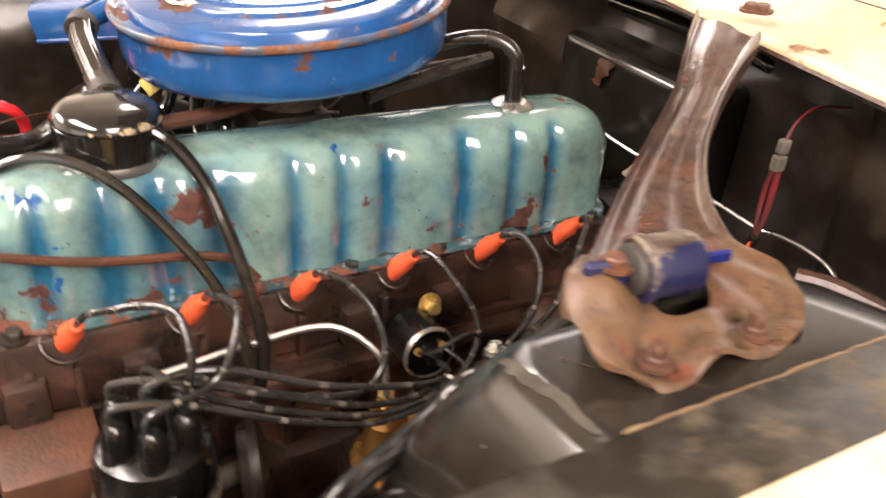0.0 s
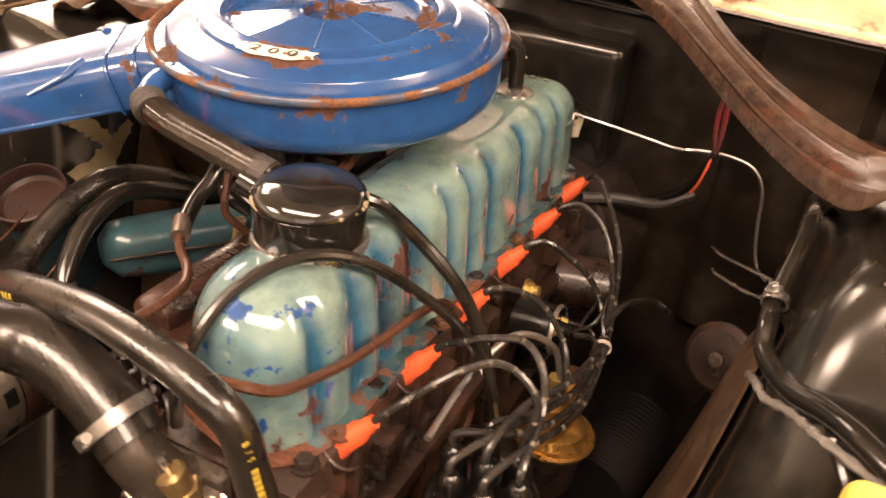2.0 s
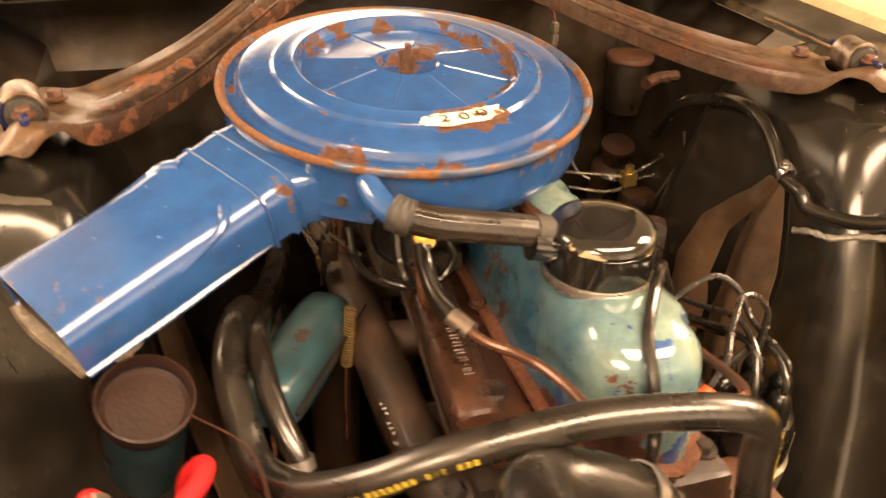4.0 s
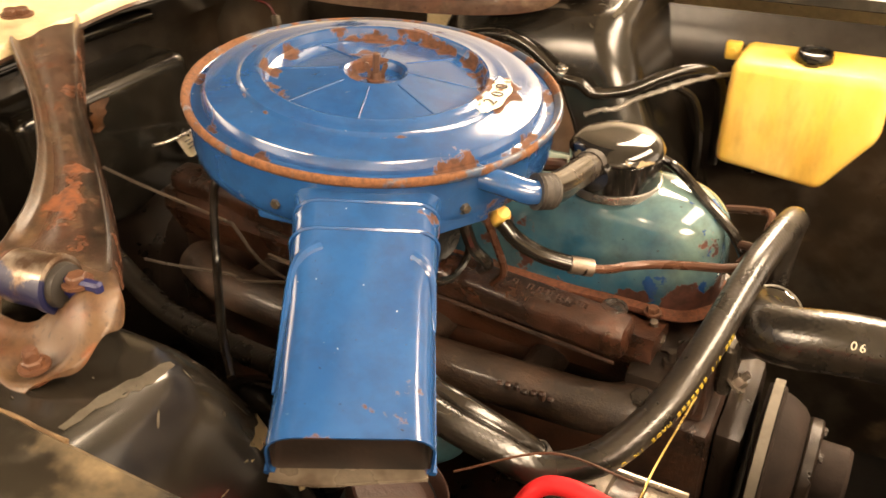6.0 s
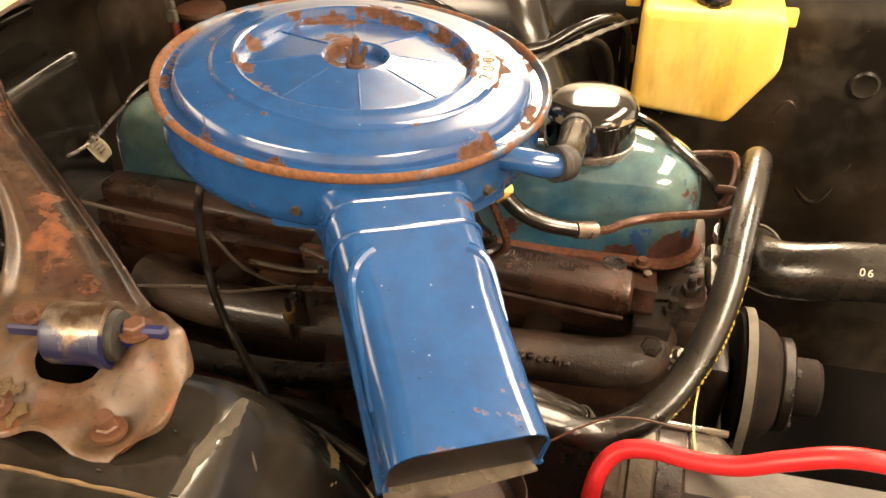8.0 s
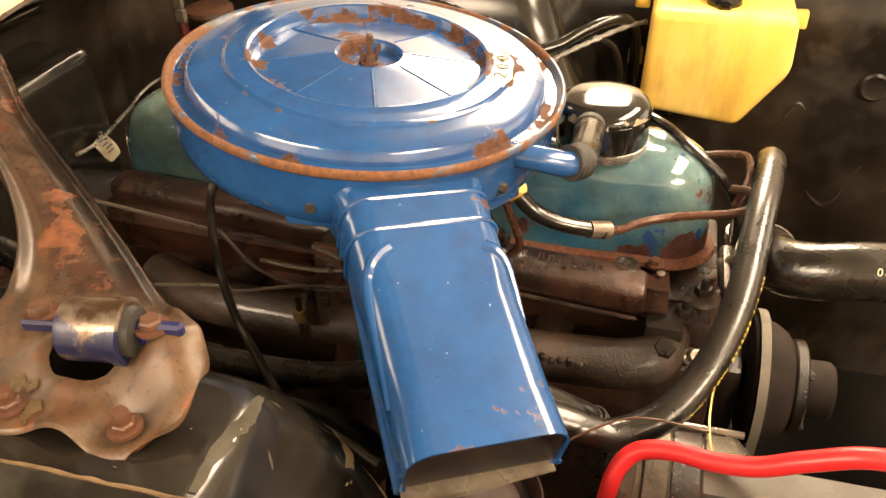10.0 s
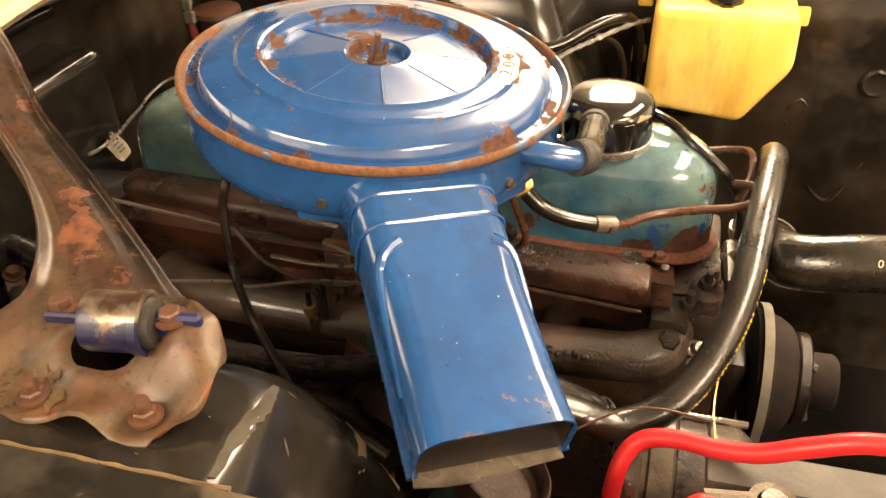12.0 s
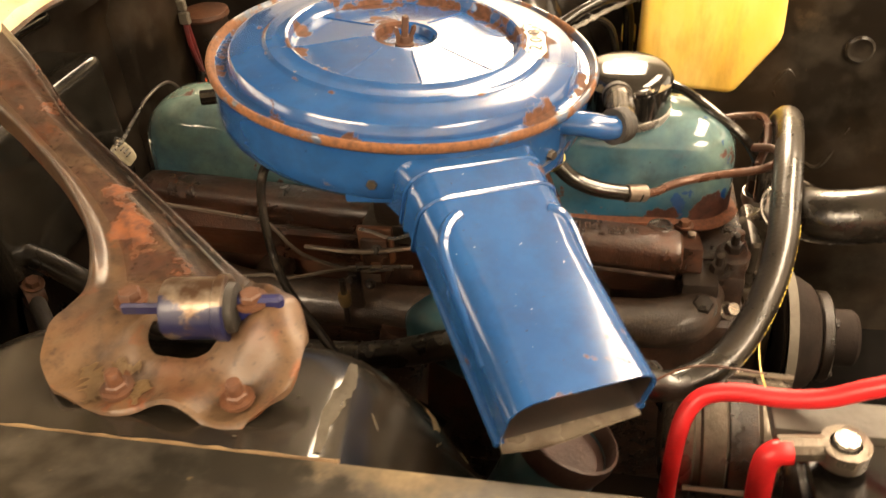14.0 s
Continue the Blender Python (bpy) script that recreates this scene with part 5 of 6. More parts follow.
# hoses and pipes round the cover
HEAT = [(-0.362, -0.112, -0.055), (-0.361, -0.106, -0.015), (-0.363, -0.098, 0.022), (-0.366, -0.092, 0.056), (-0.369, -0.074, 0.078), (-0.365, -0.034, 0.089), (-0.355, 0.030, 0.090), (-0.347, 0.082, 0.081), (-0.338, 0.138, 0.066), (-0.322, 0.185, 0.040), (-0.292, 0.228, 0.012), (-0.250, 0.254, 0.002), (-0.215, 0.262, 0.016), (-0.170, 0.266, 0.032), (-0.125, 0.258, 0.040), (-0.07, 0.245, 0.02), (0.0, 0.225, -0.02), (0.10, 0.20, -0.05), (0.25, 0.17, -0.06), (0.40, 0.13, -0.02), (0.51, 0.11, 0.0)]
hose = single("heater_hose", tube(HEAT, 0.0132, 16, 8), "hose", "long black heater hose looped across the engine's front", "hose")
line = spline(HEAT, 12)


def stencil(start, count, towards, words):
    """Yellow print on the heater hose: words where they can be read, else bars."""
    run = 0.0
    k = start
    for word in words:
        for ch in word + " ":
            p, d = line[k].lerp(line[k + 1], run), (line[k + 1] - line[k]).normalized()
            out = (Vector(towards) - d * Vector(towards).dot(d)).normalized()
            m = Matrix((d, out.cross(d), out)).transposed().to_4x4()
            m.translation = p + out * 0.0130
            if word.strip("|") and ch != " ":
                cu = bpy.data.curves.new("print", "FONT")
                cu.body, cu.size, cu.align_x, cu.align_y, cu.extrude = ch, 0.0068, "CENTER", "CENTER", 0.0004
                tmp = bpy.data.objects.new("tmp", cu)
                me = bpy.data.meshes.new_from_object(tmp)
                bpy.data.objects.remove(tmp)
                me.transform(m)
                me.materials.append(M["yellow_ink"])
                new("printed_letter", me).parent = hose
            elif ch != " ":
                part("printed_bar", box((-0.0017, -0.0024, -0.0005), (0.0017, 0.0024, 0.0005), 0, 1, m), "yellow_ink", hose)
            run += 0.0053 / (line[k + 1] - line[k]).length
            while run >= 1:
                run, k = (run - 1) * (line[k + 1] - line[k]).length / (line[k + 2] - line[k + 1]).length, k + 1


stencil(92, 0, (-1.0, 0.45, -0.05), ("|||", "5/8", "|||||||", "MADE", "IN", "U"))
stencil(19, 0, (-0.6, -1.0, 0.1), ("||||||", "5/8"))
for k in (3,):
    clamp(line[k], line[k + 1] - line[k], 0.0134, hose)
bypass = single("bypass_hose", tube([(-0.255, 0.215, -0.06), (-0.235, 0.222, -0.02), (-0.20, 0.235, 0.01), (-0.16, 0.240, 0.028), (-0.12, 0.238, 0.030), (-0.05, 0.225, 0.0), (0.05, 0.21, -0.05)], 0.0105, 12), "rubber", "second black hose beside the heater hose", "hose")
clamp((-0.235, 0.222, -0.020), (0.3, 0.1, 0.6), 0.0107, bypass)
single("vacuum_hose", tube([(-0.176, -0.058, 0.135), (-0.160, -0.073, 0.124), (-0.146, -0.085, 0.106), (-0.137, -0.100, 0.088), (-0.132, -0.120, 0.068), (-0.126, -0.138, 0.043), (-0.120, -0.152, 0.012), (-0.115, -0.168, -0.04), (-0.13, -0.19, -0.09)], 0.0062, 10), "rubber", "black hose from the oil cap down past the plugs", "hose")
single("vacuum_hose", tube([(-0.345, -0.018, 0.01), (-0.342, -0.020, 0.045), (-0.323, -0.024, 0.078), (-0.293, -0.032, 0.101), (-0.262, -0.052, 0.116), (-0.232, -0.076, 0.115), (-0.203, -0.097, 0.096), (-0.178, -0.120, 0.068), (-0.154, -0.145, 0.034), (-0.135, -0.168, -0.012), (-0.13, -0.18, -0.05)], 0.0050, 10), "rubber", "thin black hose arched over the front of the valve cover", "hose")
single("copper_pipe", tube([(-0.335, 0.0, 0.062), (-0.348, -0.040, 0.070), (-0.348, -0.078, 0.075), (-0.331, -0.097, 0.067), (-0.295, -0.104, 0.057), (-0.252, -0.107, 0.046), (-0.208, -0.109, 0.039), (-0.161, -0.114, 0.036), (-0.125, -0.119, 0.028), (-0.105, -0.128, 0.008)], 0.0042, 8), "copper", "brown copper pipe round the front of the valve cover", "pipe")
single("copper_pipe", tube([(-0.160, -0.015, 0.118), (-0.08, 0.005, 0.118), (0.0, 0.03, 0.122), (0.08, 0.045, 0.125), (0.13, 0.05, 0.125)], 0.007, 10), "copper", "brown pipe under the air cleaner", "pipe")
CHOKE = thing("choke_pipe", (-0.20, 0.09, 0.07), "brown choke pipe with a black hose joint", "pipe")
part("pipe", tube([(-0.215, 0.089, 0.078), (-0.234, 0.072, 0.071), (-0.247, 0.054, 0.067), (-0.266, 0.040, 0.066), (-0.296, 0.032, 0.069), (-0.332, 0.028, 0.074), (-0.350, 0.016, 0.078), (-0.348, -0.006, 0.078), (-0.330, -0.022, 0.070)], 0.0042, 10), "copper", CHOKE)
part("sleeve", tube([(-0.145, 0.100, 0.112), (-0.160, 0.100, 0.098), (-0.185, 0.098, 0.087), (-0.220, 0.085, 0.076)], 0.0075, 12), "rubber", CHOKE, "black rubber joint")
part("ferrule", tube([(-0.207, 0.092, 0.0805), (-0.224, 0.081, 0.075)], 0.0082, 12, 1), "zinc", CHOKE)
single("yellow_cap", lathe([(0, -0.008), (0.008, -0.008), (0.0085, 0.006), (0.006, 0.010), (0, 0.010)], 12, frame_to((-0.141, 0.096, 0.115), (-0.4, 0.3, 0.6))), "yellow", "small yellow plastic cap by the carburettor", "cap")
PCV = thing("breather_valve", (0.213, -0.038, 0.106), "black breather valve in the rear of the valve cover", "valve")
part("grommet", lathe([(0.022, -0.003), (0.023, 0.003), (0.016, 0.007), (0.010, 0.007)], 28, Matrix.Translation((0.213, -0.038, 0.106))), "steel", PCV)
part("stem", tube([(0.213, -0.038, 0.108), (0.212, -0.038, 0.150)], 0.0095, 12, 1), "rubber", PCV)
part("hose", tube([(0.212, -0.038, 0.145), (0.208, -0.034, 0.165), (0.19, -0.02, 0.176), (0.165, 0.0, 0.172), (0.12, 0.03, 0.15), (0.05, 0.05, 0.13)], 0.0085, 12), "rubber", PCV)
single("vacuum_hose", tube([(0.05, -0.01, 0.122), (0.12, 0.005, 0.13), (0.18, 0.02, 0.135), (0.225, 0.035, 0.136)], 0.008, 10), "rubber", "black hose over the rear of the valve cover", "hose")

single("vacuum_pipe", tube([(-0.100, 0.090, 0.140), (-0.126, 0.100, 0.118), (-0.140, 0.100, 0.085), (-0.146, 0.098, 0.058), (-0.130, 0.088, 0.034)], 0.0038, 8), "copper", "thin brown pipe down from the air cleaner", "pipe")
single("vacuum_hose", tube([(-0.095, 0.105, 0.145), (-0.112, 0.112, 0.112), (-0.122, 0.112, 0.086), (-0.134, 0.108, 0.070), (-0.120, 0.092, 0.050)], 0.0060, 10), "rubber", "short black hose below the breather elbow", "hose")

# carburettor below the air cleaner
CARB = thing("carburettor", (-0.0065, 0.072, 0.025), "dirty alloy carburettor under the air cleaner", "carburettor")
part("base", box((-0.06, 0.03, 0.022), (0.045, 0.115, 0.045), 0.006), "alloy_dark", CARB)
part("bowl", box((-0.055, 0.025, 0.045), (0.03, 0.12, 0.095), 0.012), "iron_dark", CARB)
part("horn", tube([(-0.0065, 0.074, 0.09), (-0.0065, 0.0755, 0.162)], 0.04, 24, 1), "alloy", CARB)
part("choke_housing", lathe([(0, 0), (0.030, 0), (0.032, 0.006), (0.031, 0.014), (0.026, 0.020), (0.020, 0.018), (0, 0.018)], 32, frame_to((-0.062, 0.092, 0.078), (-1, 0.25, 0.25))), "plastic", CARB)
part("link", tube([(-0.02, 0.125, 0.03), (0.031, 0.155, 0.042), (0.09, 0.15, 0.04)], 0.0025, 6, 3), "zinc", CARB)
part("lever", box((0.005, 0.135, 0.02), (0.04, 0.142, 0.06), 0.003), "rust", CARB)
for pts, r, mt in (([(0.30, 0.155, 0.096), (0.242, 0.16, 0.091), (0.128, 0.165, 0.080), (0.114, 0.165, 0.075), (0.088, 0.166, 0.044), (0.040, 0.168, 0.030), (0.0, 0.165, 0.032)], 0.0019, "zinc"), ([(0.26, 0.165, -0.004), (0.205, 0.175, 0.010), (0.122, 0.175, 0.023), (0.107, 0.175, 0.019), (0.037, 0.175, 0.038), (-0.02, 0.17, 0.04)], 0.0017, "zinc"), ([(0.03, 0.16, 0.072), (0.018, 0.162, 0.071), (-0.002, 0.164, 0.066), (-0.02, 0.16, 0.07)], 0.0018, "steel")):
    single("throttle_rod", tube(pts, r, 6, 3), mt, "thin dirty steel rod beside the carburettor", "rod")
single("vacuum_hose", tube([(0.09, 0.16, 0.16), (0.096, 0.19, 0.146), (0.099, 0.20, 0.118), (0.088, 0.22, 0.074), (0.062, 0.25, 0.058), (0.033, 0.28, 0.056), (0.0, 0.31, 0.04)], 0.0040, 10), "rubber", "thin black hose hanging down from the air cleaner", "hose")

single("choke_hose", tube([(-0.080, 0.150, 0.100), (-0.088, 0.146, 0.074), (-0.090, 0.132, 0.052), (-0.092, 0.100, 0.036), (-0.090, 0.066, 0.036), (-0.086, 0.050, 0.056), (-0.078, 0.058, 0.078)], 0.0042, 10), "rubber", "thin black hose curled round the choke", "hose")
LINK = thing("throttle_linkage", (0.030, 0.150, 0.0), "greasy brown throttle linkage beside the carburettor", "linkage")
part("bracket", join(box((0.010, 0.142, 0.008), (0.036, 0.146, 0.050), 0.003), box((0.010, 0.142, 0.008), (0.016, 0.160, 0.030), 0.003)), "iron", LINK)
part("lever", box((0.038, 0.150, -0.030), (0.050, 0.154, 0.022), 0.003), "iron_dark", LINK)
part("collar", lathe([(0, -0.007), (0.006, -0.007), (0.0068, 0.0), (0.006, 0.007), (0, 0.007)], 14, frame_to((0.058, 0.152, -0.020), (0, 0.1, 1))), "sender", LINK, "dull brass collar")
part("post", tube([(0.058, 0.152, -0.050), (0.058, 0.152, 0.004)], 0.0032, 8, 1), "iron_dark", LINK)
part("clip", box((0.014, 0.150, 0.018), (0.026, 0.156, 0.028), 0.002), "rust", LINK)
for at3 in ((0.020, 0.148, 0.040), (0.046, 0.156, 0.010), (0.030, 0.150, 0.000)):
    part("nut", bolt(at3, (0, 1, 0.4), 0.0038, 0.005), "iron_dark", LINK)
single("heat_tube", tube([(0.150, 0.185, -0.150), (0.080, 0.205, -0.108), (0.010, 0.225, -0.098), (-0.050, 0.245, -0.110)], 0.026, 20), "plenum", "glossy black tube below the snorkel", "pipe")
CLIP = thing("pipe_clip", (0.42, 0.148, -0.05), "rusty bent clip with a bolt low beside the firewall", "clip")
part("band", lathe([(0.011, -0.010), (0.014, -0.010), (0.014, 0.010), (0.011, 0.010), (0.011, -0.010)], 20, frame_to((0.42, 0.148, -0.05), (0.6, 0.8, 0.1))), "rust", CLIP)
part("bolt", bolt((0.412, 0.150, -0.034), (-0.3, 0.2, 1), 0.008, 0.008), "rust", CLIP)
part("pipe", tube([(0.505, 0.06, -0.03), (0.46, 0.105, -0.045), (0.42, 0.148, -0.05), (0.38, 0.19, -0.09), (0.36, 0.22, -0.16)], 0.0095, 12), "rubber_dull", CLIP)

# front of the engine
THERMO = thing("thermostat_housing", (-0.36, -0.02, -0.06), "dirty cast-alloy thermostat housing on the head", "thermostat housing")
part("neck", join(tube([(-0.338, -0.03, -0.045), (-0.362, -0.024, -0.028), (-0.374, -0.010, -0.002), (-0.373, 0.006, 0.016)], 0.0215, 18), box((-0.352, -0.060, -0.080), (-0.335, 0.022, -0.018), 0.010, 3)), "alloy_dark", THERMO)
part("flange", box((-0.374, -0.058, -0.052), (-0.338, -0.020, -0.028), 0.007, 3), "alloy", THERMO)
sf = frame_to((-0.366, -0.042, -0.030), (-0.25, 0.25, 1))
sender = part("sender", join(lathe([(0, 0), (0.014, 0), (0.014, 0.010), (0.010, 0.012), (0, 0.012)], 6, sf), lathe([(0, 0.010), (0.0105, 0.010), (0.0115, 0.020), (0.0115, 0.028), (0.009, 0.031), (0, 0.031)], 20, sf)), "sender", THERMO, "dull brass temperature sender")
part("terminal", lathe([(0, 0.030), (0.003, 0.030), (0.003, 0.042), (0, 0.043)], 10, sf), "steel", sender)
for at in ((-0.356, -0.056, -0.040), (-0.355, 0.016, -0.06), (-0.372, -0.046, -0.048)):
    part("bolt", join(bolt(at, (-0.6, -0.2, 0.8), 0.008, 0.009), lathe([(0, 0), (0.004, 0), (0.004, 0.016), (0, 0.017)], 10, frame_to(at, (-0.6, -0.2, 0.8)))), "zinc", THERMO)
part("elbow", tube([(-0.352, -0.070, -0.075), (-0.362, -0.090, -0.068), (-0.362, -0.108, -0.055)], 0.0135, 14), "alloy", THERMO)
RAD = thing("radiator_hose", (-0.38, 0.02, 0.0), "thick black upper radiator hose", "hose")
part("hose", tube([(-0.374, -0.006, 0.010), (-0.370, 0.020, 0.030), (-0.369, 0.055, 0.049), (-0.376, 0.085, 0.062), (-0.398, 0.100, 0.072), (-0.44, 0.102, 0.080), (-0.52, 0.10, 0.082), (-0.62, 0.095, 0.07), (-0.76, 0.09, 0.02)], 0.0245, 20, 8), "hose", RAD)
for k, ch in enumerate("06"):
    cu = bpy.data.curves.new("print", "FONT")
    cu.body, cu.size, cu.align_x, cu.align_y, cu.extrude = ch, 0.009, "CENTER", "CENTER", 0.0003
    tmp = bpy.data.objects.new("tmp", cu)
    me = bpy.data.meshes.new_from_object(tmp)
    bpy.data.objects.remove(tmp)
    me.transform(Matrix.Translation((-0.437 - 0.006 * k, 0.1222, 0.0940)) @ Matrix(((-1, 0, 0, 0), (0, -0.53, 0.85, 0), (0, 0.85, 0.53, 0), (0, 0, 0, 1))))
    me.materials.append(M["white"])
    ob = new("printed_numeral", me)
    ob.parent, ob.matrix_parent_inverse = RAD, RAD.matrix_basis.inverted()
clamp((-0.371, 0.008, 0.022), (0.1, 0.8, 0.6), 0.0265, RAD)
clamp((-0.362, -0.110, -0.04), (0, 0.1, 1), 0.0155, RAD)
PW = thing("water_pump", (-0.40, -0.03, -0.20), "brown rusty water pump pulley with a grey belt", "pump")
pf = frame_to((-0.392, -0.005, -0.158), (-1, 0, 0))
part("pulley", lathe([(0.02, -0.010), (0.072, -0.009), (0.0735, -0.006), (0.068, 0.0), (0.0735, 0.006), (0.072, 0.008), (0.068, 0.009), (0.065, 0.018), (0.058, 0.029), (0.050, 0.035), (0.012, 0.037)], 56, pf), "pulley", PW)
part("hub_ring", lathe([(0.03, 0.036), (0.050, 0.036), (0.0515, 0.038), (0.0515, 0.047), (0.049, 0.049), (0.030, 0.049)], 40, pf), "iron_dark", PW, "dull brown ring")
part("hub", lathe([(0, 0.048), (0.031, 0.048), (0.032, 0.052), (0.032, 0.076), (0.029, 0.080), (0, 0.080)], 28, pf), "pulley", PW)
for k in range(4):
    a = math.pi / 2 * k + 0.5
    part("bolt", bolt(pf @ V(0.042 * math.cos(a), 0.042 * math.sin(a), 0.049), (-1, 0, 0), 0.005, 0.005), "iron_dark", PW)
loop = []
for k in range(17):
    a = radians(-8 + 196 * k / 16)
    loop.append(V(-0.392, -0.005 + 0.0745 * math.cos(a), -0.158 + 0.0745 * math.sin(a)))
for k in range(13):
    a = radians(188 + 164 * k / 12)
    loop.append(V(-0.392, 0.02 + 0.060 * math.cos(a), -0.41 + 0.060 * math.sin(a)))
secs = []
for k, p in enumerate(loop):
    d = (loop[(k + 1) % len(loop)] - loop[k - 1]).normalized()
    o = d.cross(V(1, 0, 0))
    secs.append([p + o * q + V(w, 0, 0) for q, w in ((0.0045, -0.0048), (0.0045, 0.0048), (-0.004, 0.0036), (-0.004, -0.0036))])
part("belt", rings(secs, closed=True), "belt", PW, "grey worn fan belt")
ALT = thing("alternator", (-0.31, 0.27, -0.15), "dirty cast-alloy alternator under a red cable", "alternator")
am = frame_to((-0.31, 0.235, -0.075), (-1, 0, 0))
part("case", lathe([(0, -0.062), (0.036, -0.062), (0.050, -0.054), (0.055, -0.048), (0.056, -0.040), (0.0535, -0.038), (0.0535, -0.034), (0.056, -0.032), (0.056, -0.014), (0.053, -0.012), (0.053, 0.012), (0.056, 0.014), (0.056, 0.034), (0.053, 0.040), (0.044, 0.050), (0.020, 0.056), (0, 0.056)], 48, am), "alloy", ALT)
part("stator_band", lathe([(0.053, -0.0115), (0.0550, -0.0105), (0.0550, 0.0105), (0.053, 0.0115)], 48, am), "iron", ALT)
for k in range(8):
    a = radians(45 * k + 10)
    part("vent", box((0.0525, -0.008, 0.018), (0.0566, 0.008, 0.030), 0.001, 1, am @ Matrix.Rotation(a, 4, "Z")), "matt", ALT, "dark vent slot")
for k in range(3):
    a = radians(120 * k + 60)
    part("through_bolt", tube([am @ V(0.058 * math.cos(a), 0.058 * math.sin(a), -0.046), am @ V(0.058 * math.cos(a), 0.058 * math.sin(a), 0.044)], 0.0032, 8, 1), "zinc", ALT)
part("pulley", lathe([(0.01, 0.058), (0.034, 0.058), (0.030, 0.066), (0.034, 0.074), (0.034, 0.078), (0.012, 0.080), (0, 0.080)], 28, am), "zinc", ALT)

# battery with its red lead
BAT = thing("battery", (-0.40, 0.42, -0.12), "grey battery with a red cable clamped on its post", "battery")
part("case", box((-0.52, 0.315, -0.16), (-0.325, 0.47, 0.030), 0.006), "plastic", BAT)
part("hold_down", box((-0.525, 0.296, 0.030), (-0.312, 0.328, 0.044), 0.003), "grey", BAT, "grey hold-down bar")
part("lid", box((-0.515, 0.332, 0.028), (-0.330, 0.468, 0.042), 0.005), "plastic", BAT)
part("post", lathe([(0.010, 0), (0.008, 0.022), (0, 0.022)], 18, Matrix.Translation((-0.350, 0.352, 0.044))), "steel", BAT)
part("post", lathe([(0.010, 0), (0.008, 0.022), (0, 0.022)], 18, Matrix.Translation((-0.48, 0.352, 0.044))), "steel", BAT)
part("terminal", join(lathe([(0.010, 0.004), (0.016, 0.004), (0.016, 0.018), (0.010, 0.018)], 20, Matrix.Translation((-0.350, 0.352, 0.044))), tube([(-0.338, 0.352, 0.055), (-0.308, 0.356, 0.055)], 0.009, 10, 1)), "alloy", BAT)
single("battery_cable", tube([(-0.250, 0.315, -0.12), (-0.250, 0.311, -0.05), (-0.252, 0.307, 0.0), (-0.258, 0.297, 0.020), (-0.270, 0.291, 0.032), (-0.292, 0.294, 0.041), (-0.319, 0.305, 0.050), (-0.345, 0.313, 0.062), (-0.372, 0.317, 0.080), (-0.41, 0.320, 0.096), (-0.48, 0.32, 0.09)], 0.0069, 14), "red", "thick red battery cable arched over the alternator", "cable")
single("battery_cable", tube([(-0.316, 0.358, 0.055), (-0.306, 0.36, 0.054), (-0.301, 0.362, 0.042), (-0.302, 0.366, 0.0), (-0.306, 0.372, -0.06)], 0.0086, 14), "red", "short red battery cable with a metal lug", "cable")
for pts, mt in (([(-0.335, 0.12, 0.0), (-0.325, 0.2, -0.01), (-0.325, 0.26, 0.0), (-0.322, 0.30, 0.02), (-0.322, 0.33, 0.0)], "brass"), ([(-0.20, 0.30, 0.02), (-0.26, 0.26, 0.03), (-0.32, 0.25, 0.02)], "copper"), ([(-0.21, 0.24, 0.0), (-0.25, 0.24, -0.02), (-0.29, 0.24, -0.01)], "copper")):
    single("loose_wire", tube(pts, 0.0010, 6), mt, "thin loose wire near the alternator", "wire")

# blue canister with a rusty cap, and the aqua shroud beside the manifold
CAN = thing("canister", (-0.155, 0.335, -0.15), "blue canister with a rusty round cap", "canister")
cf = frame_to((-0.172, 0.332, 0.018), (-0.45, -0.15, 1))
part("body", lathe([(0, -0.15), (0.033, -0.15), (0.035, -0.02), (0.034, -0.008)], 32, cf), "teal", CAN)
part("cap", lathe([(0.036, -0.016), (0.039, -0.004), (0.0385, 0.004), (0.0365, 0.005), (0.0350, 0.002), (0.0345, -0.010), (0.030, -0.014), (0, -0.015)], 40, cf), "cup", CAN, "rusty brown open cup on the canister")
SHR = thing("heat_shroud", (-0.08, 0.20, -0.06), "smooth aqua painted shroud beside the exhaust manifold", "shroud")
secs = []
for k in range(15):
    u = k / 14
    at = V(-0.168, 0.243, -0.022).lerp(V(-0.012, 0.154, -0.034), u)
    g = math.sqrt(max(0.25, 1 - (2 * u - 1) ** 14)) * (1 + 0.12 * math.sin(math.pi * u))
    secs.append([at + g * (p * V(0.49, 0.87, 0) + q * V(0, 0, 1)) for p, q in rounded(0.052, 0.056, 0.020)])
part("body", rings(secs), "teal", SHR, sharp=60)
part("seam", tube([V(-0.183, 0.216, -0.016), V(-0.085, 0.158, -0.024), V(-0.022, 0.122, -0.029)], 0.002, 6), "iron_dark", SHR)
coil = []
for k in range(140):
    a, u = k * 2 * math.pi / 7, k / 139
    coil.append(V(-0.068, 0.146, 0.002).lerp(V(-0.077, 0.153, -0.058), u) + V(0.0058 * math.cos(a), 0.0058 * math.sin(a), 0))
single("return_spring", tube(coil, 0.0011, 5, 1), "sender", "small coiled throttle return spring", "spring")
single("spring_link", tube([(-0.077, 0.153, -0.058), (-0.08, 0.155, -0.09), (-0.082, 0.156, -0.15)], 0.002, 6), "copper", "thin rod below the throttle spring", "rod")

